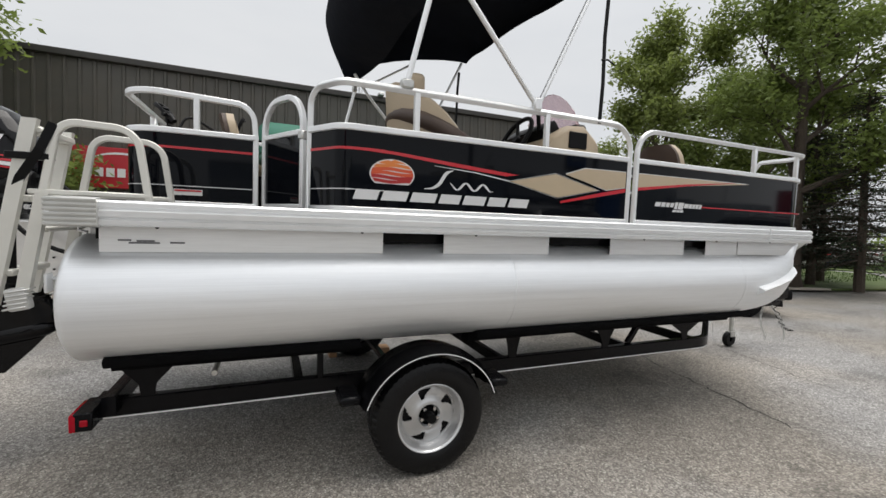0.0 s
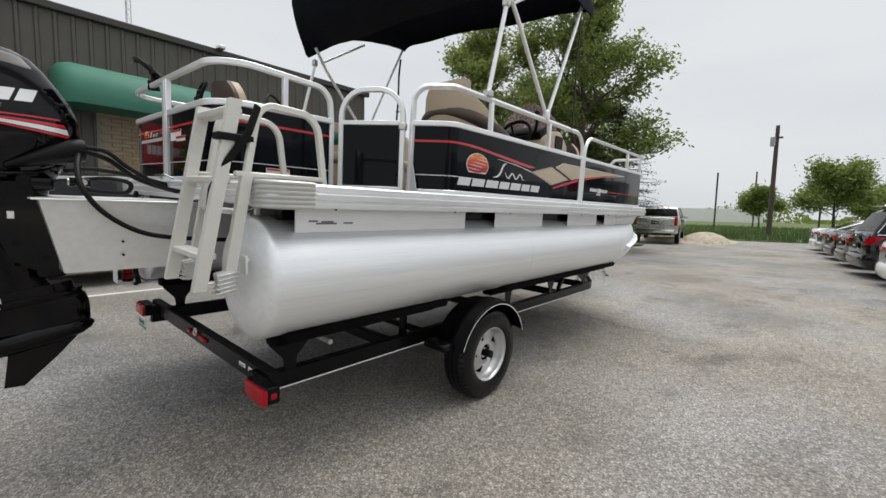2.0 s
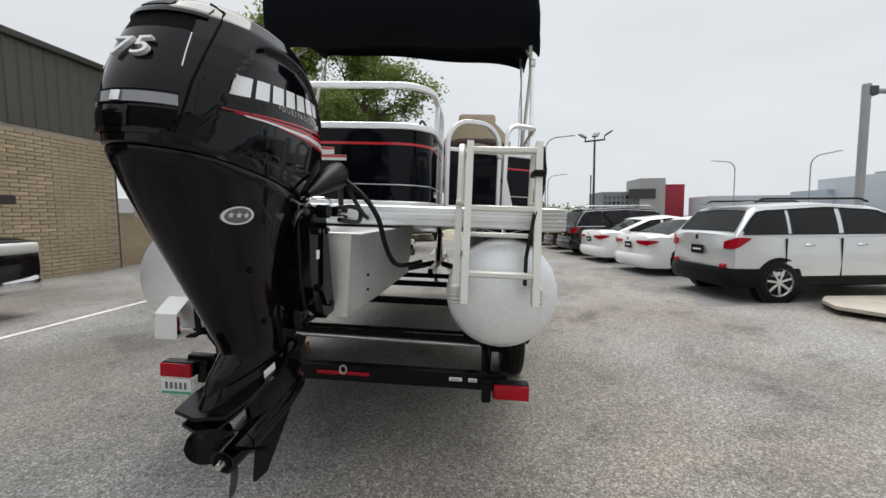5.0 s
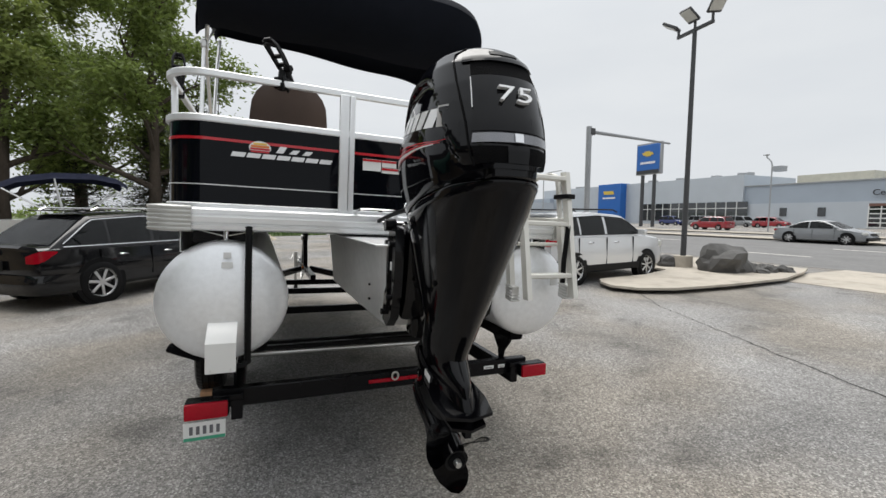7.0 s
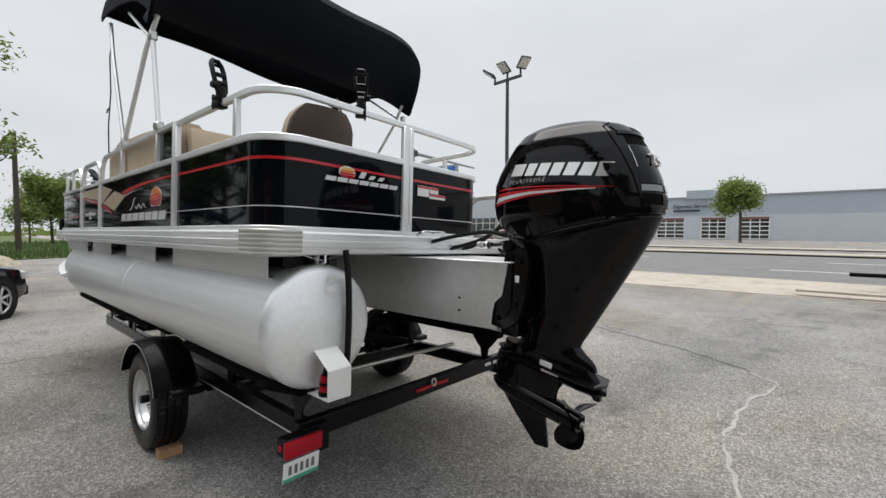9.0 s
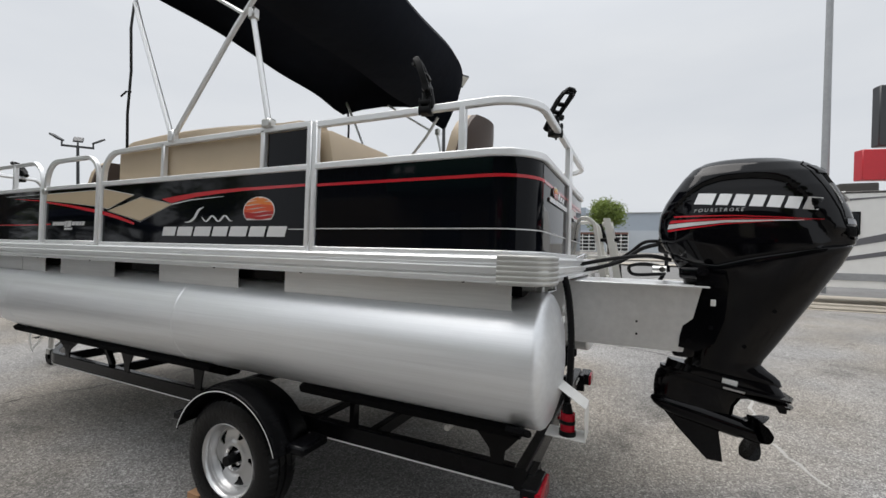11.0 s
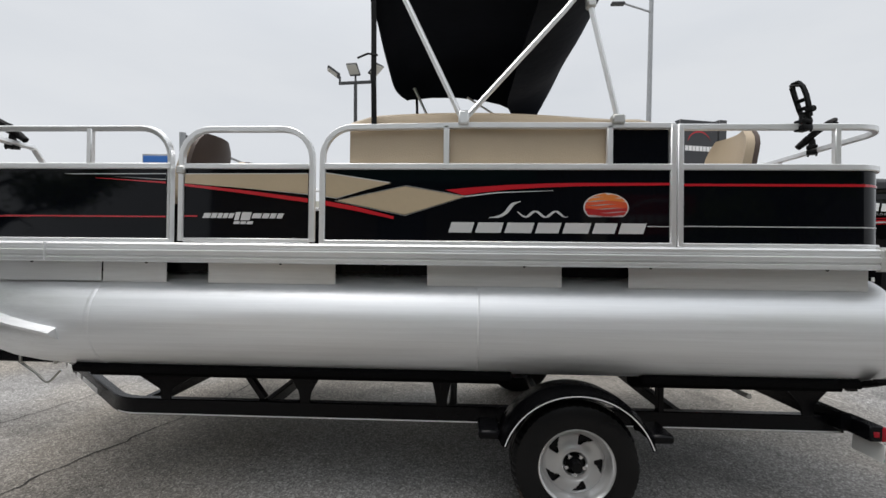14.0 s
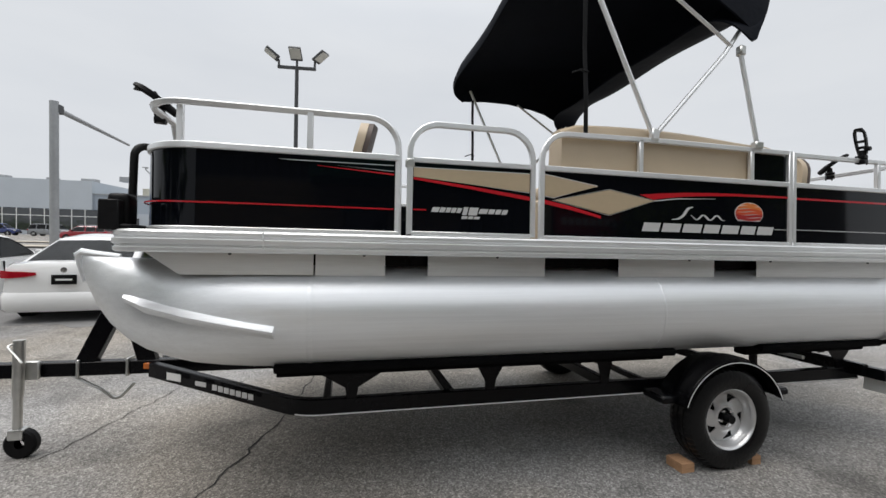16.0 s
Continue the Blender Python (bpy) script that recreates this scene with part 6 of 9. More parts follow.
WX, WZ, WY = 1.72, 0.343, 1.125
for s in (1, -1):
    beam("side_rail", [(0.04, s * FY, 0.485), (4.55, s * FY, 0.485), (5.66, s * 0.09, 0.56)], 0.055, 0.105, 0.35)
    pin = fillet([(0.06, s * (FY + 0.0295), 0.442), (4.55, s * (FY + 0.0295), 0.442), (5.62, s * 0.15, 0.515)], 0.36, 6)
    bm = nb()
    sweep(bm, pin, rect(0.002, 0.008))
    part("pin_stripe", bm, M["whitev"], trailer, "white pin stripe")
    # bunks and their brackets
    for x0, x1 in ((0.12, 1.32), (2.06, 4.68)):
        for dy in (-0.16, 0.14):
            bm = nb()
            box(bm, ((x0 + x1) / 2, s * (PY + dy), 0.765 + (0.03 if True else 0)), (x1 - x0, 0.085, 0.045), 0.012, Matrix.Rotation(-s * dy * 2.6, 4, "X"), 2)
            part("bunk", bm, M["bunk"], trailer, "carpeted bunk board")
        bm = nb()
        sweep(bm, [(x0, s * PY, 0.735), (x1, s * PY, 0.735)], rect(0.1, 0.06, 0.01))
        part("bunk_beam", bm, M["bunk"], trailer)
    for x, w in ((0.25, 0.12), (2.47, 0.06), (3.34, 0.09), (4.25, 0.19)):
        part("bunk_bracket", prismm([(x - 0.03, 0.53), (x + 0.03, 0.53), (x + 0.04, 0.6), (x + w, 0.69), (x + w, 0.72), (x - w, 0.72), (x - w, 0.69), (x - 0.04, 0.6)], s * (FY + 0.02) - 0.005, s * (FY + 0.02) + 0.005), M["steel_black"], trailer)
    for x in (1.12,):
        part("bunk_post", boxm((x, s * FY, 0.625), (0.035, 0.05, 0.19), 0.003), M["steel_black"], trailer)
    for x0, x1 in ((3.62, 3.75),):
        beam("brace", [(x0, s * (FY - 0.02), 0.54), (x1, s * (FY - 0.02), 0.72)], 0.04, 0.045)
    # wheel
    wheel = part("wheel", cylm((WX, s * (WY - 0.09), WZ), (WX, s * (WY - 0.02), WZ), 0.06, 16), M["galv"], trailer, "silver spoked steel wheel with black tyre")
    bm = nb()
    tp = [(-0.085, 0.195), (-0.1, 0.215), (-0.108, 0.25), (-0.106, 0.30), (-0.092, 0.332), (-0.066, 0.347), (-0.05, 0.35), (-0.046, 0.342), (-0.04, 0.342), (-0.036, 0.351), (-0.008, 0.351), (-0.004, 0.342), (0.004, 0.342), (0.008, 0.351),
          (0.036, 0.351), (0.04, 0.342), (0.046, 0.342), (0.05, 0.35), (0.066, 0.347), (0.092, 0.332), (0.106, 0.30), (0.108, 0.25), (0.1, 0.215), (0.085, 0.195)]
    lathe(bm, [(s * a, r) for a, r in tp], (WX, s * WY, WZ), "y", 156)
    # cross grooves in the tread and a flat where it stands
    for i, v in enumerate(bm.verts):
        ring, step = divmod(i, 156)
        if step % 3 == 0 and (3 < ring < 7 or 16 < ring < 20):
            v.co.x, v.co.z = WX + (v.co.x - WX) * 0.985, WZ + (v.co.z - WZ) * 0.985
        v.co.z = max(v.co.z, 0.002)
    part("tyre", bm, M["tyre"], wheel, "black treaded tyre", smooth=30)
    bm = nb()
    rp = [(-0.085, 0.198), (0.07, 0.190), (0.090, 0.196), (0.097, 0.204), (0.095, 0.209), (0.088, 0.206), (0.084, 0.199), (0.070, 0.196), (0.062, 0.190), (0.056, 0.189), (0.045, 0.186), (0.030, 0.176), (0.018, 0.172)]
    lathe(bm, [(s * a, r) for a, r in rp], (WX, s * WY, WZ), "y", 48)
    part("rim", bm, M["rim"], wheel, "silver painted rim")
    bm = nb()
    # pressed disc with five slanted teardrop openings
    rr_ = [0.060, 0.064, 0.07, 0.082] + [0.092 + 0.007 * i for i in range(11)] + [0.172, 0.182]
    yy_ = [float(np.interp(r, (0.06, 0.066, 0.078, 0.1, 0.12, 0.16, 0.182), (0.036, 0.052, 0.055, 0.044, 0.038, 0.032, 0.018))) for r in rr_]
    NA = 160
    grid = [[bm.verts.new((WX + r * math.cos(2 * math.pi * i / NA), s * (WY + y), WZ + r * math.sin(2 * math.pi * i / NA))) for i in range(NA)] for r, y in zip(rr_, yy_)]
    for j in range(len(rr_) - 1):
        rm = (rr_[j] + rr_[j + 1]) / 2
        for i in range(NA):
            u = (rm - 0.108) / 0.054
            k = (i + 0.5 - s * 3.5 * (rm - 0.125) / 0.035) % (NA / 5) - NA / 10
            if 0 < u < 1 and abs(k) < 2.0 + 5.6 * u * (1 if u < 0.85 else 0.85):
                continue
            bm.faces.new((grid[j][i], grid[j][(i + 1) % NA], grid[j + 1][(i + 1) % NA], grid[j + 1][i]))
    bmesh.ops.recalc_face_normals(bm, faces=bm.faces)
    bmesh.ops.solidify(bm, geom=bm.faces[:], thickness=0.006)
    part("spoke_disc", bm, M["rim"], wheel, "silver wheel disc with five openings")
    part("brake_drum", cylm((WX, s * (WY - 0.06), WZ), (WX, s * (WY + 0.022), WZ), 0.16, 28), M["steel_black"], wheel, "dark hub behind the spokes")
    bm = nb()
    cyl(bm, (WX, s * (WY + 0.02), WZ), (WX, s * (WY + 0.10), WZ), 0.031, 20, 0.028)
    cyl(bm, (WX, s * (WY + 0.02), WZ), (WX, s * (WY + 0.05), WZ), 0.04, 20, 0.036)
    part("hub_cap", bm, M["plastic"], wheel, "black hub cap")
    for k in range(5):
        a = radians(54 + 72 * k)
        part("wheel_nut", cylm((WX + 0.051 * math.cos(a), s * (WY + 0.02), WZ + 0.051 * math.sin(a)), (WX + 0.051 * math.cos(a), s * (WY + 0.062), WZ + 0.051 * math.sin(a)), 0.011, 6), M["chrome"], wheel)
    # fender: an arched sheet with rolled steps
    bm = nb()
    rows = []
    for k in range(25):
        a = radians(17 + 146 * k / 24)
        row = []
        for dy, rr in ((-0.135, 0.40), (-0.12, 0.415), (-0.03, 0.418), (-0.02, 0.428), (0.05, 0.428), (0.06, 0.42), (0.115, 0.415), (0.128, 0.408), (0.13, 0.388)):
            kx = 1.04
            row.append((WX + kx * rr * math.cos(a), s * (WY + dy), WZ + rr * math.sin(a)))
        rows.append(row)
    loft(bm, rows, closed=False)
    bmesh.ops.solidify(bm, geom=bm.faces[:], thickness=0.004)
    fender = part("fender", bm, M["steel_black"], trailer, "black steel fender with a white pin stripe", smooth=50)
    bm = nb()
    rows = [[(WX + 1.04 * r * math.cos(a), s * (WY + 0.1325), WZ + r * math.sin(a)) for r in (0.394, 0.40)] for a in np.linspace(radians(18), radians(162), 30)]
    loft(bm, rows, closed=False)
    part("fender_stripe", bm, M["whitev"], fender)
    for dx in (-0.47, 0.47):
        part("fender_step", boxm((WX + dx, s * (WY - 0.03), 0.495), (0.12, 0.2, 0.05), 0.012), M["steel_black"], trailer)
    # tail lamp on its arm
    lampt = part("tail_lamp", boxm((0.045, s * 0.995, 0.518), (0.075, 0.2, 0.088), 0.006), M["steel_black"], trailer, "red tail lamp box")
    part("lens", boxm((0.008, s * 0.998, 0.515), (0.03, 0.196, 0.082), 0.008, None, 2), M["lens_red"], lampt, "ribbed red lens")
    part("side_lens", boxm((0.05, s * 1.096, 0.515), (0.03, 0.008, 0.03), 0.003), M["lens_red"], lampt, "red side lens")
    part("lamp_arm", boxm((0.075, s * 0.9, 0.55), (0.06, 0.14, 0.03), 0.004), M["steel_black"], trailer)
    for i in range(6):
        part("leaf_spring", boxm((WX, s * (FY + 0.02), 0.40 + i * 0.007), (0.62 - i * 0.06, 0.045, 0.006)), M["steel_black"], trailer)
beam("rear_crossmember", [(0.11, -0.98, 0.535), (0.11, 0.98, 0.535)], 0.06, 0.10)
for x in (1.0, 2.4, 3.6, 4.4):
    beam("crossmember", [(x, -FY, 0.50), (x, FY, 0.50)], 0.05, 0.075)
beam("axle", [(WX, -1.05, WZ), (WX, 1.05, WZ)], 0.05, 0.05)
part("roller_tube", tubem([(0.55, -0.82, 0.60), (0.55, 0.82, 0.62)], 0.016, 10), M["galv"], trailer)
part("reflector", boxm((0.075, -0.01, 0.538), (0.012, 0.32, 0.022), 0.003), M["lens_red"], trailer, "long red reflector bar")
for k in (-0.12, 0.0, 0.12):
    part("reflector_lens", boxm((0.068, -0.01 + k, 0.54), (0.01, 0.05, 0.02), 0.003), M["lens_red"], trailer)
part("shackle", tubem([(0.065, 0.02 * math.cos(a) - 0.012, 0.562 + 0.024 * math.sin(a)) for a in np.linspace(0, 2 * math.pi, 14)], 0.006, 6), M["galv"], trailer)
for y, w in ((-0.68, 0.075), (-0.78, 0.05)):
    part("trailer_label", boxm((0.078, y, 0.543), (0.003, w, 0.022), 0.001), M["paper"], trailer, "white label")
    part("label_bar", boxm((0.0755, y, 0.541), (0.003, w * 0.7, 0.005), 0.0005), M["greyv"], trailer)
tongue = beam("tongue", [(4.4, 0, 0.56), (6.75, 0, 0.57)], 0.08, 0.1)
part("amber_lamp", boxm((5.70, 0.05, 0.575), (0.07, 0.02, 0.045), 0.006), M["lens_amber"], trailer, "amber side marker lamp")
part("amber_lamp", boxm((5.70, -0.05, 0.575), (0.07, 0.02, 0.045), 0.006), M["lens_amber"], trailer, "amber side marker lamp")
for s in (1, -1):
    # brand bars on the slanted rail and a white label plate
    a, b = Vector((4.75, s * (FY - 0.10), 0.515)), Vector((5.55, s * 0.205, 0.565))
    d = (b - a).normalized()
    n_ = Vector((-d.y, d.x, 0)).normalized() * (s * 1.0)
    if n_.y * s < 0:
        n_ = -n_
    for i in range(7):
        c = a + d * (0.12 + i * 0.052) + n_ * 0.031
        part("brand_bar", boxm(c, (0.042, 0.002, 0.036), 0.0, Matrix.Rotation(math.atan2(d.y, d.x), 4, "Z")), M["silverv"], trailer)
    c = a + d * 0.56 + n_ * 0.031
    part("script_bar", boxm(c, (0.10, 0.002, 0.03), 0.0, Matrix.Rotation(math.atan2(d.y, d.x), 4, "Z")), M["silverv"], trailer)
    c = a + d * 0.82 + n_ * 0.031
    part("capacity_label", boxm(c, (0.14, 0.002, 0.05), 0.0, Matrix.Rotation(math.atan2(d.y, d.x), 4, "Z")), M["paper"], trailer, "white capacity label")
# winch post: two inclined legs with gussets
for x0, x1 in ((6.12, 5.90), (5.72, 5.86)):
    beam("winch_post_leg", [(x0, 0, 0.6), (x1, 0, 1.1)], 0.075, 0.12)
part("winch_post_top", boxm((5.86, 0, 1.14), (0.2, 0.09, 0.12), 0.01), M["steel_black"], trailer)
part("winch_drum", cylm((5.95, -0.06, 1.12), (5.95, 0.06, 1.12), 0.05, 16), M["galv"], trailer)
part("u_bolts", boxm((5.84, 0, 0.57), (0.02, 0.11, 0.13), 0.004), M["galv"], trailer)
part("u_bolts", boxm((6.15, 0, 0.57), (0.02, 0.11, 0.13), 0.004), M["galv"], trailer)
coupler = part("coupler", bevel_all(boxm((6.97, 0, 0.575), (0.50, 0.075, 0.07)), 0.01, 2), M["steel_black"], trailer, "black ball coupler")
part("coupler_cup", cylm((7.23, 0, 0.52), (7.23, 0, 0.60), 0.05, 18, 0.042), M["steel_black"], coupler)
part("coupler_latch", tubem([(7.05, 0, 0.61), (7.12, 0, 0.655), (7.22, 0, 0.65)], 0.012, 8), M["galv"], coupler)
for sy, xe in ((-1, 7.32), (1, 7.10)):
    for q in range(17):
        u = q / 16
        c = Vector((7.0 + (xe - 7.0) * u, sy * (0.05 + 0.05 * math.sin(math.pi * u)), 0.53 - 0.45 * u))
        a = radians(90 * (q % 2))
        ring = [c + Vector((0.012 * math.cos(t) * math.cos(a), 0.012 * math.cos(t) * math.sin(a), 0.021 * math.sin(t))) for t in np.linspace(0, 2 * math.pi, 11)]
        part("chain_link", tubem(ring, 0.0038, 5), M["galv"], coupler)
bm = nb()
tube(bm, [(7.0 + 0.42 * u + 0.026 * math.cos(40 * u), -0.09 + 0.026 * math.sin(40 * u), 0.54 - 0.75 * u * (1 - 0.55 * u)) for u in np.linspace(0, 1, 120)], 0.0055, 6)
part("lamp_cable", bm, M["rubber"], coupler, "coiled black lamp cable")
jack = part("tongue_jack", cylm((6.46, 0.11, 0.16), (6.46, 0.11, 0.62), 0.027, 16), M["galv"], trailer, "galvanised swivel jack")
part("jack_sleeve", cylm((6.46, 0.11, 0.42), (6.46, 0.11, 0.80), 0.033, 16), M["galv"], jack)
part("jack_plate", boxm((6.44, 0.07, 0.58), (0.16, 0.03, 0.13), 0.008), M["galv"], jack)
part("jack_crank", tubem(fillet([(6.46, 0.11, 0.78), (6.50, 0.16, 0.77), (6.40, 0.2, 0.68), (6.36, 0.24, 0.67)], 0.02, 4), 0.008, 8), M["galv"], jack)
bm = nb()
lathe(bm, [(-0.03, 0.03), (-0.032, 0.085), (-0.02, 0.098), (0.02, 0.098), (0.032, 0.085), (0.03, 0.03)], (6.43, 0.11, 0.098), "y", 24)
part("jack_wheel", bm, M["rubber"], jack, "small black jack wheel")
part("jack_fork", boxm((6.45, 0.11, 0.165), (0.09, 0.085, 0.07), 0.012, None, 2), M["galv"], jack)
part("chain", tubem(fillet([(6.2, 0.02, 0.52), (6.0, 0.05, 0.42), (5.9, 0.05, 0.33), (5.8, 0.03, 0.45)], 0.05, 5), 0.011, 6), M["galv"], trailer, "loose safety chain")
part("winch_strap", tubem([(5.9, 0, 1.1), (5.66, 0, 1.25)], 0.012, 6), M["rubber"], trailer)
# licence plate below the port lamp: plain bars
plate = part("licence_plate", boxm((0.012, 1.005, 0.41), (0.004, 0.19, 0.1), 0.002, Matrix.Rotation(radians(-6), 4, "Y")), M["paper"], trailer, "white plate with a green lower edge")
part("plate_edge", boxm((0.013, 1.005, 0.371), (0.006, 0.186, 0.016), 0.001), mat("green_plate_edge", (0.05, 0.33, 0.2), 0.5), plate)
for i in range(5):
    part("plate_bar", boxm((0.0085, 0.945 + i * 0.03, 0.418), (0.003, 0.016, 0.046), 0.0005), M["greyv"], plate)
part("bunk_end", boxm((0.09, 1.105, 0.80), (0.08, 0.16, 0.03), 0.008, Matrix.Rotation(radians(24), 4, "X")), M["bunk"], trailer)
for s in (1,):
    for x, w in ((2.04, 0.10), (1.47, 0.075)):
        ck = tagged(part("wheel_chock", bevel_all(prismm([(x - w / 2, 0), (x + w / 2, 0), (x + w / 2, 0.06), (x - w / 2, 0.06)], 1.05, 1.19), 0.006, 1), M["wood"]), "pale wooden block chocked against the trailer tyre", "wheel chock", "wheel chocks")

level_things = set(scene.collection.all_objects)      # what stands on the level patch

# ---- ground surfaces round the car park ----


def sheet(name, outline, z, material, label, category="", kind="structure"):
    bm = nb()
    loft(bm, [[(x, y, z - 0.05) for x, y in outline], [(x, y, z) for x, y in outline]])
    return tagged(part(name, bm, material, smooth=0), label, category, kind=kind)


sheet("road", [(-400, -31.5), (400, -31.5), (400, -15.2), (-400, -15.2)], 0.004, M["road"], "grey asphalt street beyond the car park", "road")
sheet("pavement", [(-60, -15.2), (4.2, -15.2), (4.2, -11.0), (-60, -11.0)], 0.012, M["concrete"], "pale concrete pavement crossing along the street", "pavement")
sheet("pavement_2", [(12, -14.2), (200, -14.2), (200, -12.6), (12, -12.6)], 0.012, M["concrete"], "pale concrete pavement along the street", "pavement")
sheet("far_kerb", [(-400, -34.0), (400, -34.0), (400, -31.5), (-400, -31.5)], 0.14, M["concrete"], "pale concrete far kerb of the street", "kerb")
sheet("boulevard", [(-400, -44), (400, -44), (400, -41.5), (-400, -41.5)], 0.12, M["concrete"], "pale concrete strip before the dealership", "pavement")
for x in range(-60, 120, 12):
    sheet("lane_mark", [(x - 5, -19.4), (x - 1, -19.4), (x - 1, -19.2), (x - 5, -19.2)], 0.009, M["linepaint"], "white dashed lane mark on the street", "road marking")
    sheet("lane_mark", [(x + 5, -25.6), (x + 9, -25.6), (x + 9, -25.4), (x + 5, -25.4)], 0.009, M["linepaint"], "white dashed lane mark on the street", "road marking")
sheet("parking_line", [(-9, 4.95), (4.6, 5.0), (4.6, 5.1), (-9, 5.05)], 0.005, M["linepaint"], "worn white parking line on the asphalt", "road marking")
rnd = random.Random(8)
EDGE = [(x, -4.75 + 0.035 * x + 0.16 * math.sin(x * 1.7) + 0.09 * math.sin(x * 5.3 + 1) + rnd.uniform(-0.07, 0.07)) for x in np.arange(4.6, 30.0, 0.12)]
sheet("parking_bay", EDGE + [(30, -11.0), (8.5, -11.0), (7.4, -7.2), (5.2, -6.6)], 0.003, M["bay"], "darker asphalt of the parking bay under the cars", "parking bay")
sheet("lawn", [(15.6, 3.4), (19.5, 2.6), (26, 6.5), (26, 40), (13.6, 40), (13.2, 4.2)], 0.09, M["grass"], "rough green lawn under the trees", "lawn")
sheet("lawn_kerb", [(15.6, 3.2), (15.62, 3.42), (13.3, 4.22), (13.2, 4.02)], 0.12, M["concrete"], "concrete kerb of the lawn", "kerb")
sheet("field", [(33, -9), (200, -9), (200, 80), (30, 80), (28.5, 6), (30, -1)], 0.05, M["grass"], "flat rough grass field at the edge of the car park", "field")
sheet("planted_island", [(4.95, -6.4), (4.6, -6.1), (4.15, -5.95), (3.7, -6.2), (3.4, -6.9), (3.32, -8.5), (3.4, -10.6), (3.9, -12.4), (4.3, -13.4), (7.6, -13.4), (8.2, -12), (7.8, -9.8), (5.6, -9.4), (5.1, -8.0)], 0.13, M["concrete"], "raised concrete island with a rounded kerb", "traffic island")


def crack(name, pts, w, material, label, seed):
    rnd = random.Random(seed)
    fine = []
    for a, b in zip(pts, pts[1:]):
        n = max(int(math.dist(a, b) / 0.09), 2)
        for i in range(n):
            u = i / n
            fine.append((a[0] + (b[0] - a[0]) * u + rnd.uniform(-0.025, 0.025), a[1] + (b[1] - a[1]) * u + rnd.uniform(-0.025, 0.025)))
    fine.append(pts[-1])
    bm = nb()
    prev = None
    for i, p in enumerate(fine):
        q = fine[min(i + 1, len(fine) - 1)] if i < len(fine) - 1 else fine[i]
        o = fine[max(i - 1, 0)]
        d = Vector((q[0] - o[0], q[1] - o[1], 0)).normalized()
        k = w * rnd.uniform(0.4, 1.3) * (0.3 if i in (0, len(fine) - 1) else 1)
        s = Vector((-d.y, d.x, 0)) * k
        c = (bm.verts.new((p[0] + s.x, p[1] + s.y, lot_z(p[0] + s.x, p[1] + s.y) + 0.004)), bm.verts.new((p[0] - s.x, p[1] - s.y, lot_z(p[0] - s.x, p[1] - s.y) + 0.004)))
        if prev:
            bm.faces.new((prev[0], prev[1], c[1], c[0]))
        prev = c
    ob = tagged(part(name, bm, material, smooth=0), label, "crack", kind="structure")
    level_things.add(ob)
    return ob


crack("crack", [(4.6, -1.6), (4.82, -0.2), (4.98, 0.45), (5.13, 0.9), (5.1, 1.8)], 0.007, M["crack"], "dark crack in the asphalt", 1)
crack("crack", [(5.5, -7.5), (2.7, -5.6), (0.3, -4.6), (-0.8, -4.15), (-1.42, -3.7)], 0.009, M["crack"], "long crack in the asphalt", 2)
crack("sealed_crack", [(-1.42, -3.7), (-1.7, -3.4), (-1.45, -2.6), (-1.37, -1.75), (-1.6, -0.9)], 0.016, M["tar"], "pale sealed crack in the asphalt", 5)
crack("crack", [(6.3, 0.2), (5.9, -1.4), (6.6, -3.2)], 0.004, M["crack"], "thin crack in the asphalt", 6)


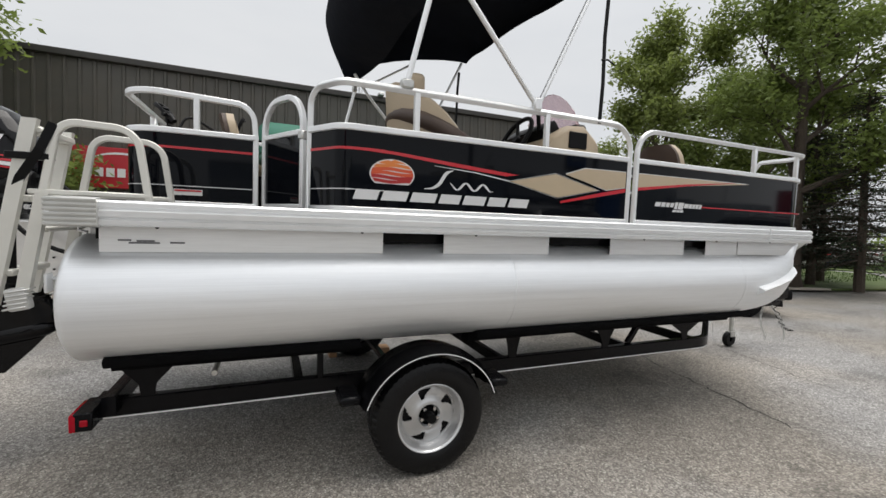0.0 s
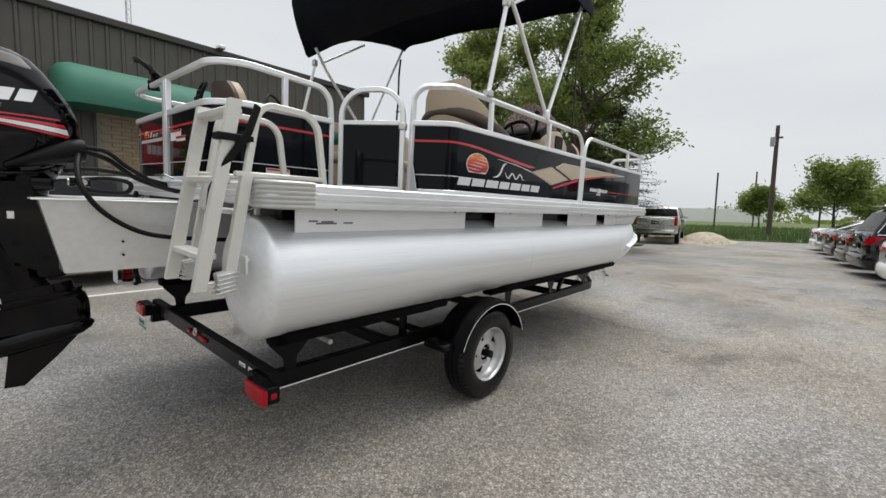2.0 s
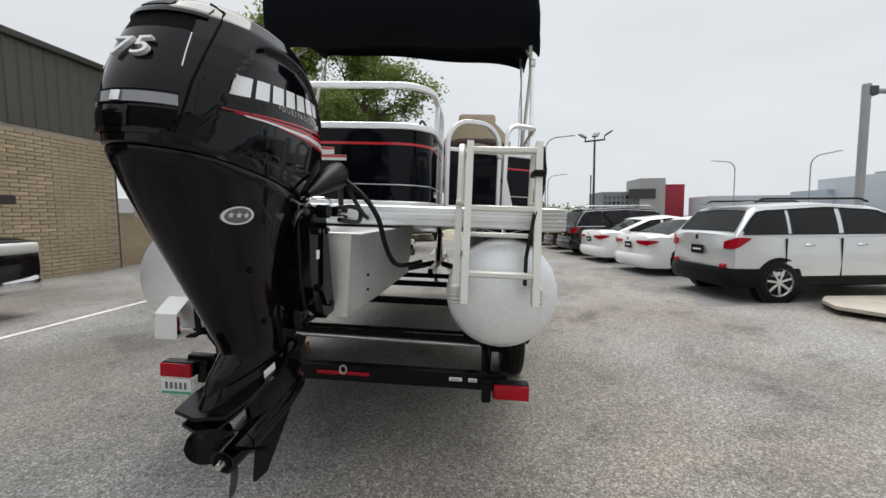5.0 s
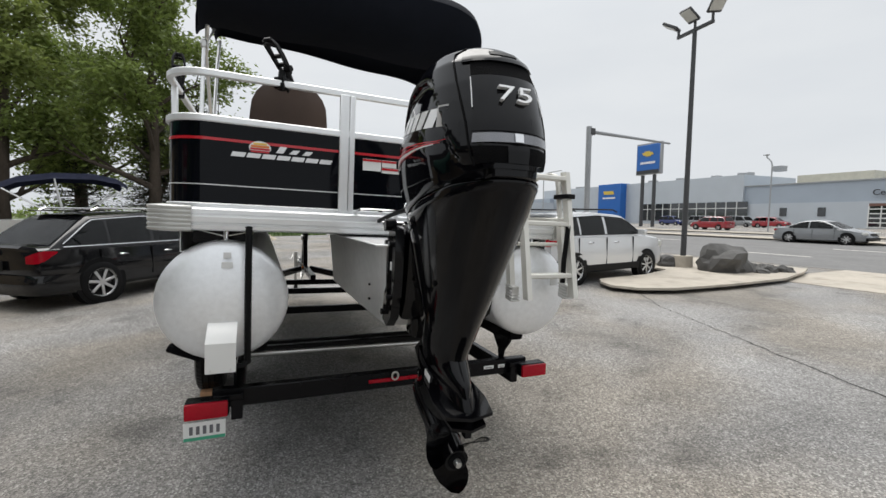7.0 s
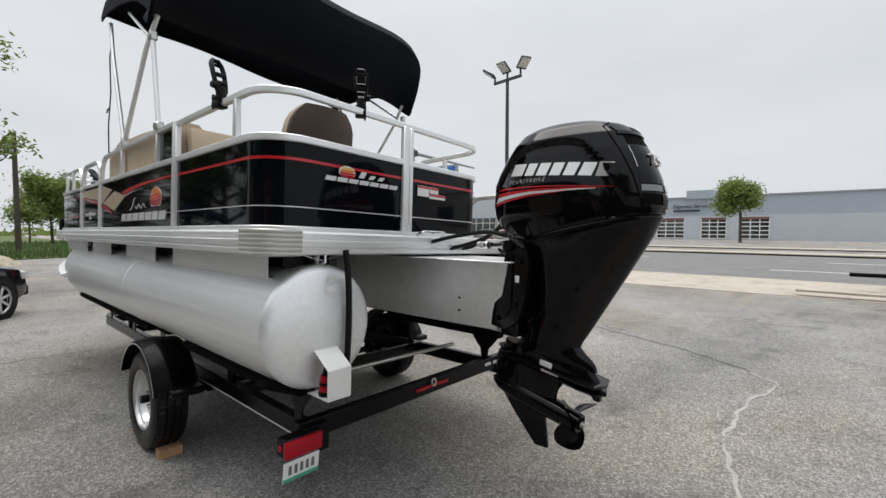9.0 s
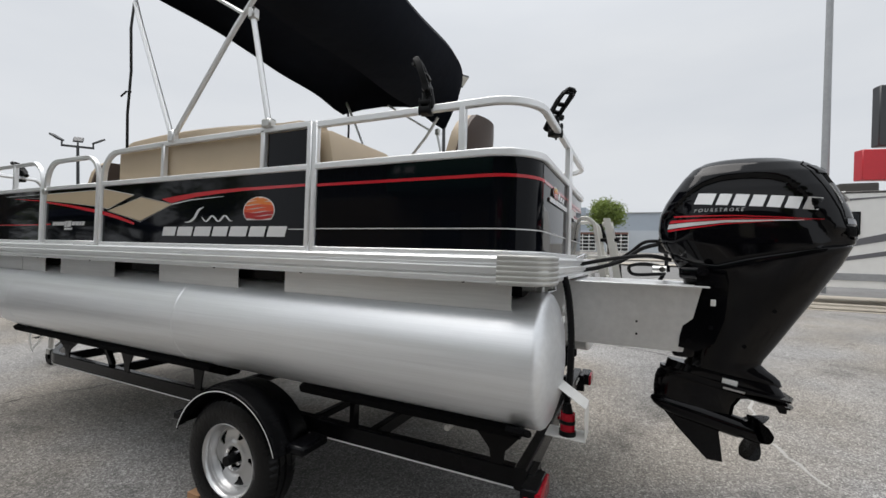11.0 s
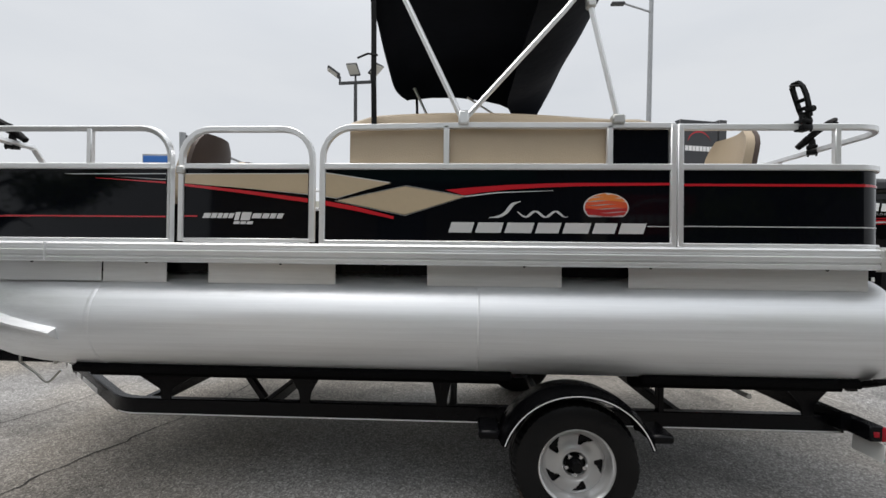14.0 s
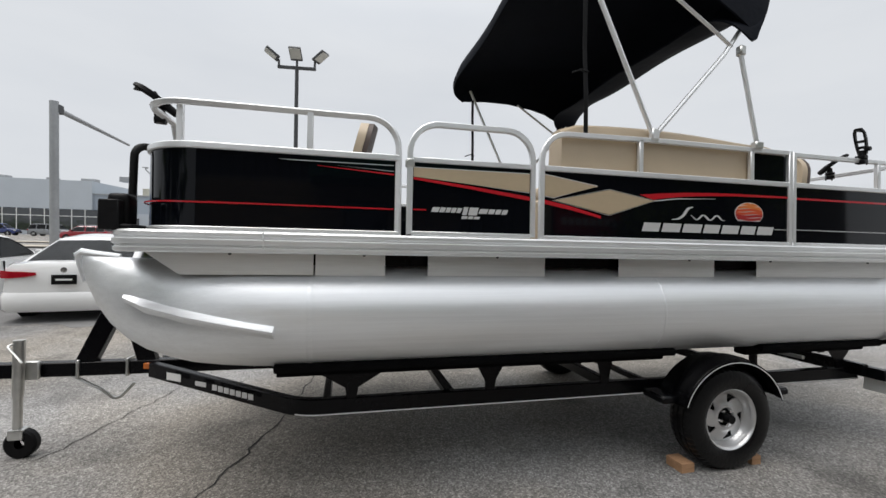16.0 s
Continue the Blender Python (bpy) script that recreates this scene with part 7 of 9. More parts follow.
# ---- vehicles ----
def car(name, L, W, H, paint_mat, style, label, category="car", lights=True, cladding=False, rails=False, wheel_r=0.33, group="parked cars", belt=0.0, gh=None):
    """A parked vehicle, its nose towards +x, built at the origin. style: sedan, suv or pickup."""
    c = thing(name, (0, 0, 0), label, category, group)
    hw = W / 2
    zb = 0.20 if style == "sedan" else 0.27
    belt = belt or (0.93 if style == "sedan" else 1.04)
    if style == "pickup":
        zb, belt = 0.42, 1.22
    cab = gh
    hood = belt - (0.0 if style == "sedan" else -0.02)
    f, r = L / 2, -L / 2
    # stations: x, width factor, bottom, top of body
    if style == "sedan":
        st = [(r, 0.80, zb + 0.22, belt - 0.06), (r + 0.05, 0.90, zb + 0.06, belt + 0.02), (r + 0.25, 0.96, zb, belt + 0.05), (r + 0.9, 1.0, zb, belt + 0.02), (0, 1.0, zb, belt), (f - 1.2, 1.0, zb, belt - 0.0), (f - 0.9, 0.99, zb, belt - 0.03), (f - 0.35, 0.94, zb, belt - 0.14), (f - 0.08, 0.84, zb + 0.04, belt - 0.26), (f, 0.70, zb + 0.14, belt - 0.38)]
        gh = (r + 0.42, f - 1.05, r + 1.55, f - 2.0)
    elif style == "suv":
        st = [(r, 0.84, zb + 0.20, belt - 0.02), (r + 0.05, 0.93, zb + 0.05, belt + 0.02), (r + 0.25, 0.98, zb, belt + 0.03), (r + 0.9, 1.0, zb, belt), (0, 1.0, zb, belt), (f - 1.15, 1.0, zb, belt - 0.0), (f - 0.85, 0.99, zb, belt - 0.02), (f - 0.3, 0.94, zb, belt - 0.10), (f - 0.06, 0.86, zb + 0.05, belt - 0.24), (f, 0.74, zb + 0.15, belt - 0.36)]
        gh = (r + 0.06, f - 0.98, r + 0.42, f - 1.72)
    else:
        st = [(r, 0.94, zb + 0.14, belt), (r + 0.03, 0.97, zb + 0.06, belt + 0.02), (r + 0.3, 0.99, zb, belt + 0.02), (-0.3, 1.0, zb, belt), (f - 1.45, 1.0, zb, belt), (f - 1.2, 1.0, zb, belt - 0.0), (f - 0.3, 0.985, zb, belt - 0.03), (f - 0.05, 0.95, zb + 0.03, belt - 0.08), (f, 0.90, zb + 0.12, belt - 0.16)]
        gh = (r + 2.0, f - 1.35, r + 2.18, f - 1.95)
    bm = nb()
    rows = []
    for x, k, b, t in st:
        w = hw * k
        rows.append([(x, -w + 0.10, b), (x, -w + 0.02, b + 0.06), (x, -w, b + (t - b) * 0.42), (x, -w + 0.015, b + (t - b) * 0.68), (x, -w + 0.03, t - 0.05), (x, -w + 0.10, t - 0.005), (x, -w * 0.5, t + 0.025), (x, 0, t + 0.03),
                     (x, w * 0.5, t + 0.025), (x, w - 0.10, t - 0.005), (x, w - 0.03, t - 0.05), (x, w - 0.015, b + (t - b) * 0.68), (x, w, b + (t - b) * 0.42), (x, w - 0.02, b + 0.06), (x, w - 0.10, b)])
    loft(bm, rows)
    body = part("body", bm, paint_mat, c, smooth=35)
    # cabin: a painted shell under a smooth roof line, dark windows set just proud of it
    x0, x1, x2, x3 = cab or gh
    zt = H - 0.02
    wb, wt = hw - 0.06, hw - 0.24
    zb2 = belt - 0.04
    line = fillet([(x0 - 0.02, 0, zb2), (x2, 0, zt - 0.06), ((x2 + x3) / 2 + 0.15, 0, zt + 0.005), (x3, 0, zt - 0.05), (x1 + 0.02, 0, zb2)], [0, 0.5 if style == 'sedan' else 0.25, 0.6, 0.5, 0], 8)
    lx, lz = [p.x for p in line], [p.z for p in line]

    def top(x):
        return float(np.interp(x, lx, lz))

    def flank(z, out=0.0):
        v = min(max((z - zb2) / (zt - zb2), 0), 1)
        return wb + (wt - wb) * v + 0.022 * math.sin(math.pi * v) + out

    bm = nb()
    rows = []
    for p in line:
        h = p.z - zb2
        ring = []
        for sg in (-1, 1):
            pts = [(p.x, sg * flank(zb2 + h * q), zb2 + h * q) for q in (0.0, 0.3, 0.6, 0.85)]
            pts += [(p.x, sg * (flank(p.z) - 0.02), p.z - 0.02 * min(h * 4, 1)), (p.x, sg * (flank(p.z) - 0.09), p.z), (p.x, sg * flank(p.z) * 0.5, p.z + 0.02 * min(h * 4, 1))]
            ring.append(pts)
        rows.append(ring[0] + ring[1][::-1])
    loft(bm, rows)
    part("roof", bm, paint_mat, body, "roof and pillars", smooth=45)
    ends = {"sedan": [(0.13, 0.42), (0.455, 0.90)], "suv": [(0.07, 0.26), (0.28, 0.56), (0.59, 0.93)], "pickup": [(0.10, 0.46), (0.51, 0.92)]}[style]

    def clear(x):
        return top(x) - zb2 - 0.13

    for s in (1, -1):
        xs_ = np.linspace(x0, x1, 200)
        ok = [x for x in xs_ if clear(x) > 0.06]
        xa, xb = ok[0], ok[-1]
        for u0, u1 in ends:
            bm = nb()
            first, last = u0 == ends[0][0], u1 == ends[-1][1]
            a0 = xa if first else xa + (xb - xa) * u0
            a1 = xb if last else xa + (xb - xa) * u1
            rows = []
            for x in np.linspace(a0, a1, 14):
                z0_, z1_ = zb2 + 0.06, max(top(x) - 0.085, zb2 + 0.07)
                rows.append([(x, s * flank(z0_ + (z1_ - z0_) * q, 0.005), z0_ + (z1_ - z0_) * q) for q in np.linspace(0, 1, 5)])
            loft(bm, rows, closed=False)
            bmesh.ops.solidify(bm, geom=bm.faces[:], thickness=0.006)
            part("side_window", bm, M["carglass"], c, "dark tinted window")
        outline_ = [(x, s * flank(zb2 + 0.05, 0.006), zb2 + 0.05) for x in np.linspace(xa - 0.02, xb + 0.03, 8)]
        upper = [(x, s * flank(max(top(x) - 0.075, zb2 + 0.05), 0.008), max(top(x) - 0.075, zb2 + 0.05)) for x in np.linspace(xb + 0.03, xa - 0.02, 22)]
        part("window_trim", tubem([Vector(p) for p in outline_ + upper], 0.011, 5), M["chrome"] if style == "suv" and not cladding else M["plastic"], body)
        part("door_mirror", boxm((x1 - 0.35, s * (hw + 0.08), belt + 0.06), (0.13, 0.2, 0.13), 0.04, None, 2), paint_mat, c)
        for xd in ((x0 + x1) / 2 + 0.45, (x0 + x1) / 2 - 0.45):
            part("door_handle", boxm((xd, s * (hw - 0.005), belt - 0.17), (0.17, 0.03, 0.03), 0.01), M["chrome"] if "black" in label else paint_mat, body)
        for xd in (f - 1.45, (x0 + x1) / 2 + 0.1, (x0 + x1) / 2 - 0.85):
            part("door_gap", boxm((xd, s * (hw - 0.012), (zb + belt) / 2 + 0.04), (0.008, 0.03, belt - zb - 0.2)), M["plastic"], body)
        if cladding:
            part("sill_cladding", boxm((0, s * (hw - 0.03), zb + 0.09), (L - 1.0, 0.07, 0.17), 0.02), M["plastic"], body, "black plastic sill cladding")
        if rails:
            part("roof_rail", tubem(fillet([(x2 + 0.1, s * (wt - 0.03), zt + 0.02), (x2 + 0.22, s * (wt - 0.03), zt + 0.075), (x3 - 0.25, s * (wt - 0.03), zt + 0.075), (x3 - 0.1, s * (wt - 0.03), zt + 0.02)], 0.08, 4), 0.018, 8), M["plastic"] if cladding else M["chrome"], c)
        # wheels in dark arches
        for xw in (f - 0.88 if style != "pickup" else f - 1.34, r + (0.76 if cladding else 0.9) if style != "pickup" else r + 1.15):
            bm = nb()
            lathe(bm, [(s * -0.16, wheel_r * 0.8), (s * -0.16, wheel_r + 0.055), (s * 0.008, wheel_r + 0.06), (s * 0.008, wheel_r * 0.5)], (xw, s * (hw - 0.012), wheel_r + 0.01), "y", 28)
            arch_ = part("wheel_arch", bm, M["plastic"], body, "dark wheel arch")
            w = part("wheel", nb_tyre(xw, s * (hw - 0.085), wheel_r, s), M["rubber"], c, "alloy wheel with black tyre")
            part("rim", nb_rim(xw, s * (hw - 0.085), wheel_r, s), M["rim"], w, "silver alloy spokes")
            part("hub", cylm((xw, s * (hw - 0.02), wheel_r), (xw, s * (hw + 0.012), wheel_r), 0.045, 12), M["rim"], w)
            part("disc", cylm((xw, s * (hw - 0.14), wheel_r), (xw, s * (hw - 0.055), wheel_r), wheel_r * 0.62, 20), M["plastic"], w)
        # lamps, wrapped round the rear corner
        zl = belt - 0.14
        bm = nb()
        if style == "pickup":
            box(bm, (r + 0.03, s * (hw - 0.1), zl), (0.12, 0.14, 0.42), 0.02)
        else:
            if style == "sedan":
                strip = [(-0.028, 0.40, -0.01, 0.05), (-0.03, 0.55, -0.05, 0.065), (-0.015, 0.76, -0.075, 0.075), (0.03, 0.895, -0.08, 0.085), (0.14, 0.955, -0.05, 0.085), (0.30, 0.985, 0.0, 0.075), (0.42, 0.995, 0.03, 0.045)]
            else:
                strip = [(-0.028, 0.58, -0.10, -0.04), (-0.02, 0.70, -0.125, 0.03), (0.0, 0.83, -0.13, 0.09), (0.04, 0.925, -0.115, 0.13), (0.14, 0.965, -0.07, 0.145), (0.28, 0.992, 0.03, 0.14), (0.40, 0.998, 0.10, 0.13)]
            strip = [(dx * (0.62 if dx > 0 else 1), k, lo * 0.72, hi * 0.72) for dx, k, lo, hi in strip][0 if style == "sedan" else 1:]
            rows = [[(r + dx - 0.006, s * (hw * k + 0.014), zl + z_) for z_ in np.linspace(lo, hi, 4)] for dx, k, lo, hi in strip]
            loft(bm, rows, closed=False)
            bmesh.ops.recalc_face_normals(bm, faces=bm.faces)
            bmesh.ops.solidify(bm, geom=bm.faces[:], thickness=0.03)
        part("tail_lamp", bm, M["lens_red"], c, "red tail lamp", smooth=50)
        if cladding:
            part("reflector", boxm((r - 0.03, s * hw * 0.72, zb + 0.33), (0.05, 0.13, 0.07), 0.015), M["lens_red"], c, "small red reflector")
        if style == "pickup":
            hl = part("headlamp", boxm((f - 0.38, s * (hw - 0.1), 1.03), (0.62, 0.23, 0.17), 0.06, Matrix.Rotation(-s * 0.06, 4, "Z"), 3), M["lampface"], c, "large clear headlamp")
            part("turn_lens", boxm((f - 0.6, s * (hw - 0.015), 1.02), (0.13, 0.08, 0.09), 0.03, None, 2), M["lens_amber"], hl, "amber turn lens")
            continue
        part("headlamp", boxm((f - 0.17, s * hw * 0.72, belt - 0.26 if style != "pickup" else belt - 0.28), (0.26, hw * 0.36, 0.16), 0.05, Matrix.Rotation(-s * 0.35, 4, "Z"), 2), M["lampface"], c, "clear headlamp")
    for nm, xe, xm in (("windscreen", x1, x3), ("rear_window", x0, x2)):
        bm = nb()
        rows = []
        for q in np.linspace(0.12, 0.86, 8):
            x = xe + (xm - xe) * q
            w = flank(top(x)) - 0.09
            n_ = 0.012
            rows.append([(x + (n_ if xe > xm else -n_) * 0.6, w * j, top(x) + n_ + 0.02 * (1 - abs(j)) * min((top(x) - zb2) * 4, 1)) for j in np.linspace(-1, 1, 9)])
        loft(bm, rows, closed=False)
        bmesh.ops.solidify(bm, geom=bm.faces[:], thickness=0.006)
        part(nm, bm, M["carglass"], c, "dark sloping glass")
    if style == "pickup":
        part("rear_bumper", boxm((r + 0.02, 0, zb + 0.17), (0.14, W * 0.86, 0.2), 0.05, None, 2), M["chrome"], c, "rear bumper")
    else:
        wrap = [(0.55, 1.0), (0.25, 0.985), (0.07, 0.945), (-0.015, 0.86), (-0.05, 0.6), (-0.06, 0.0)]
        wrap = [(dx, k) for dx, k in wrap] + [(dx, -k) for dx, k in wrap[-2::-1]]
        bm = nb()
        loft(bm, [[(r + dx + o, hw * k + math.copysign(0.012, k) * (1 if o < 0.03 else -1), zb + z_) for z_, o in ((-0.02, 0.05), (0.04, 0.0), (0.14, -0.02), (0.24, -0.015), (0.30, 0.02))] for dx, k in wrap], closed=False)
        bmesh.ops.recalc_face_normals(bm, faces=bm.faces)
        bmesh.ops.solidify(bm, geom=bm.faces[:], thickness=0.02)
        part("rear_bumper", bm, M["plastic"] if cladding else paint_mat, c, "rear bumper", smooth=50)
    part("rear_valance", boxm((r + 0.1, 0, zb + 0.03), (0.2, W * 0.74, 0.1), 0.03), M["plastic"], c)
    part("front_bumper", boxm((f - 0.04, 0, zb + 0.16), (0.14, W * 0.84, 0.2), 0.05, None, 2) if style != "pickup" else boxm((f - 0.36, 0, 0.50), (0.68, W - 0.04, 0.26), 0.10, None, 3), M["chrome"] if style == "pickup" else M["plastic"], c, "front bumper")
    part("grille", boxm((f - 0.03, 0, belt - 0.32), (0.06, W * 0.4, 0.16 if style != "pickup" else 0.3), 0.02), M["chrome"] if style == "pickup" else M["plastic"], c)
    pl = part("number_plate", boxm((r - 0.045, 0, belt - 0.22 if style != "suv" else belt - 0.28), (0.012, 0.34, 0.16), 0.006), M["plastic"], c, "dark dealer plate")
    part("plate_bar", boxm((r - 0.053, 0, belt - 0.22 if style != "suv" else belt - 0.28), (0.004, 0.22, 0.03)), M["paper"], pl)
    if style == "pickup":
        part("load_bed", boxm((r + 1.0, 0, belt + 0.035), (1.85, W - 0.28, 0.03), 0.01), M["plastic"], c, "dark load bed")
        part("tailgate_band", boxm((r - 0.005, 0, belt - 0.2), (0.03, W * 0.66, 0.3), 0.02), paint_mat, c)
    else:
        bm = nb()
        loft(bm, [[(x2 - 0.10, -wt * 0.85, zt + 0.012), (x2 - 0.10, wt * 0.85, zt + 0.012), (x2 + 0.12, wt * 0.9, zt + 0.02), (x2 + 0.12, -wt * 0.9, zt + 0.02)], [(x2 - 0.10, -wt * 0.85, zt + 0.03), (x2 - 0.10, wt * 0.85, zt + 0.03), (x2 + 0.12, wt * 0.9, zt + 0.04), (x2 + 0.12, -wt * 0.9, zt + 0.04)]])
        if style == "suv":
            part("roof_spoiler", bm, paint_mat, c)
        else:
            bm.free()
        part("badge", cylm((r - 0.05, 0, belt - 0.06), (r - 0.056, 0, belt - 0.06), 0.045, 16), M["chrome"], c)
    return c


def nb_tyre(x, y, r, s):
    bm = nb()
    lathe(bm, [(-0.10, r * 0.64), (-0.108, r * 0.8), (-0.09, r * 0.96), (-0.06, r), (0.06, r), (0.09, r * 0.96), (0.108, r * 0.8), (0.10, r * 0.64)], (x, y, r), "y", 32)
    return bm


def nb_rim(x, y, r, s, spokes=7):
    bm = nb()
    lathe(bm, [(s * 0.06, r * 0.60), (s * 0.098, r * 0.655), (s * 0.104, r * 0.68), (s * 0.095, r * 0.66), (s * 0.05, r * 0.585)], (x, y, r), "y", 32)
    for k in range(spokes):
        a = 2 * math.pi * k / spokes + 0.3
        box(bm, (x + r * 0.34 * math.cos(a), y + s * 0.083, r + r * 0.34 * math.sin(a)), (r * 0.62, 0.022, r * 0.13), 0.008, Matrix.Rotation(-a, 4, "Y"))
    return bm


HDG = -82.0
P_SILVER = paint("silver_car_paint", (0.66, 0.67, 0.68), 0.35)
P_WHITE = paint("white_car_paint", (0.84, 0.84, 0.83))
P_BLACK = paint("black_car_paint", (0.008, 0.008, 0.009))
P_DARK = paint("dark_blue_car_paint", (0.02, 0.022, 0.03), 0.3)
P_MAROON = paint("dark_plum_car_paint", (0.03, 0.015, 0.02), 0.3)
P_RED = paint("red_car_paint", (0.28, 0.012, 0.02))
P_BLUE = paint("blue_car_paint", (0.015, 0.03, 0.14))
P_GREY = paint("grey_car_paint", (0.23, 0.24, 0.25), 0.4)
P_PEWTER = paint("pewter_car_paint", (0.58, 0.57, 0.55), 0.4)


def row_car(c, rx, ry, L, W, yaw=HDG):
    """Set a car by its right rear corner."""
    h = Vector((math.cos(radians(yaw)), math.sin(radians(yaw)), 0))
    left = Vector((-h.y, h.x, 0))
    o = Vector((rx, ry, 0)) + h * (L / 2) + left * (W / 2)
    c.matrix_basis = pose(o.x, o.y, 0, 0, 0, yaw)


ROW = "cars parked in a row"
trax = car("suv", 4.26, 1.78, 1.66, P_SILVER, "suv", "silver compact suv with black sill cladding, parked in a row", cladding=True, rails=True, wheel_r=0.34, group=ROW, belt=1.12, gh=(-2.08, 1.25, -1.72, 0.45))
row_car(trax, 4.85, -4.95, 4.26, 1.78)
vw = car("sedan", 4.66, 1.80, 1.45, P_WHITE, "sedan", "white four-door sedan with red tail lamps, parked in a row", wheel_r=0.32, group=ROW)
row_car(vw, 7.92, -4.77, 4.66, 1.80)
s2 = car("sedan", 4.7, 1.82, 1.44, P_WHITE, "sedan", "white sedan parked beside a dark suv", wheel_r=0.32, group=ROW)
row_car(s2, 10.6, -4.45, 4.7, 1.82)
s3 = car("suv", 4.85, 1.9, 1.74, P_BLACK, "suv", "black suv with bright roof rails, parked in a row", rails=True, wheel_r=0.36, group=ROW)
row_car(s3, 12.9, -4.1, 4.85, 1.9)
s4 = car("sedan", 4.6, 1.8, 1.45, P_MAROON, "sedan", "dark plum sedan parked in a row", group=ROW)
row_car(s4, 15.6, -3.95, 4.6, 1.8)
row_car(copy_thing(s4, pose(0, 0, 0)), 18.2, -3.75, 4.6, 1.8)
s5 = car("sedan", 4.5, 1.78, 1.44, P_GREY, "sedan", "grey sedan parked in a row", group=ROW)
row_car(s5, 20.9, -3.55, 4.5, 1.78)
row_car(copy_thing(s2, pose(0, 0, 0)), 23.5, -3.35, 4.7, 1.82)
bsuv = car("suv", 4.63, 1.80, 1.59, P_BLACK, "suv", "glossy black suv with chrome window trim, parked by the bow", rails=True, wheel_r=0.36, belt=0.99, gh=(-2.15, 1.05, -1.45, 0.25))
bsuv.matrix_basis = pose(8.28, 3.1, 0, 0, 0, -38)
ram = car("pickup_truck", 5.8, 2.0, 1.9, P_BLACK, "pickup", "black pickup truck with chrome bumper, parked by the building", "pickup truck", wheel_r=0.40)
ram.matrix_basis = pose(0.66, 6.80, 0, 0, 0, 2)
gmc = car("pickup_truck", 5.8, 2.0, 1.88, P_PEWTER, "pickup", "pewter pickup truck parked on a gravel heap", "pickup truck", wheel_r=0.40)
gmc.matrix_basis = pose(24.4, 3.08, 0.06, 0, 0, 8)
behind = car("sedan", 4.6, 1.8, 1.45, P_DARK, "sedan", "dark sedan parked behind the trees")
behind.matrix_basis = pose(27.5, 11.0, 0.09, 0, 0, 100)
copy_thing(behind, pose(30.5, 11.3, 0.09, 0, 0, 100))
copy_thing(s2, pose(33.5, 11.6, 0.06, 0, 0, 100))
jeep = car("suv", 4.4, 1.85, 1.85, P_BLUE, "suv", "blue off-road car at the dealership", cladding=True)
jeep.matrix_basis = pose(55, -73, 0, 0, 0, 185)
gsuv = car("suv", 5.3, 2.0, 1.9, P_GREY, "suv", "long grey suv at the dealership")
gsuv.matrix_basis = pose(48.5, -73, 0, 0, 0, 178)
copy_thing(gsuv, pose(42.6, -73.5, 0, 0, 0, 174))
rsuv = car("suv", 4.7, 1.85, 1.7, P_RED, "suv", "red suv at the dealership")
rsuv.matrix_basis = pose(37, -72, 0, 0, 0, 182)
street_car = car("sedan", 4.6, 1.8, 1.45, P_GREY, "sedan", "grey sedan standing on the far side of the street")
street_car.matrix_basis = pose(11.9, -31, 0, 0, 0, 182)
copy_thing(rsuv, pose(33, -52, 0, 0, 0, 0))

# ---- brown metal building with awning ----
bld = thing("warehouse", (-2, 9.7, 0), "long warehouse with dark brown ribbed cladding, brick front and green awning", "building", kind="structure")
bm = nb()
xs_, ys_ = [], []
x = -14.0
prof = []
while x < 9.0:
    prof += [(x, 9.70), (x + 0.20, 9.70), (x + 0.225, 9.665), (x + 0.275, 9.665), (x + 0.30, 9.70)]
    x += 0.30
lo = [[(a, b, 0.0 if a < 1.25 else 3.62) for a, b in prof], [(a, b, 5.55) for a, b in prof]]
loft(bm, lo, closed=False)
part("cladding", bm, M["metal_wall"], bld, "dark brown ribbed metal cladding", smooth=0)
part("core_wall", boxm((-2.4, 15.0, 2.75), (23.0, 10.5, 5.5)), M["metal_wall"], bld)
part("roof_trim", boxm((-2.4, 9.66, 5.62), (23.3, 0.16, 0.17), 0.02), M["trim_dark"], bld, "dark roof edge trim")
part("roof_slab", boxm((-2.4, 15.0, 5.6), (23.2, 10.6, 0.1)), M["trim_dark"], bld)
part("roof_lamp", boxm((4.0, 9.5, 5.72), (0.18, 0.25, 0.1), 0.02), M["galv"], bld)
wd = part("door", boxm((-1.08, 9.66, 2.2), (0.62, 0.05, 2.1), 0.01), M["cream"], bld, "cream painted upper door")
part("door_frame", boxm((-1.08, 9.68, 2.22), (0.74, 0.05, 2.24), 0.01), M["trim_dark"], wd)
sg = part("wall_sign", boxm((-2.56, 9.58, 2.88), (2.2, 0.1, 1.02), 0.01), M["signred"], bld, "red wall sign with white arc and bars")
bm = nb()
rows = []
for a in np.linspace(0.15, 0.95, 14):
    th = math.pi * (1.02 - a)
    wdt = 0.05 * math.sin(math.pi * (a - 0.1) / 0.9) + 0.006
    rows.append([(-2.65 + (0.78 - wdt) * math.cos(th), 9.524, 2.86 + (0.42 - wdt) * math.sin(th)), (-2.65 + 0.78 * math.cos(th), 9.524, 2.86 + 0.42 * math.sin(th))])
loft(bm, rows, closed=False)
part("sign_arc", bm, M["whitev"], sg, smooth=0)
for i in range(8):
    part("brand_bar", boxm((-3.35 + i * 0.23, 9.522, 2.76), (0.17, 0.01, 0.22)), M["whitev"], sg)
aw = thing("awning", (3.0, 9.0, 3.5), "green canvas awning over the brick front", "awning")
bm = nb()
rows = []
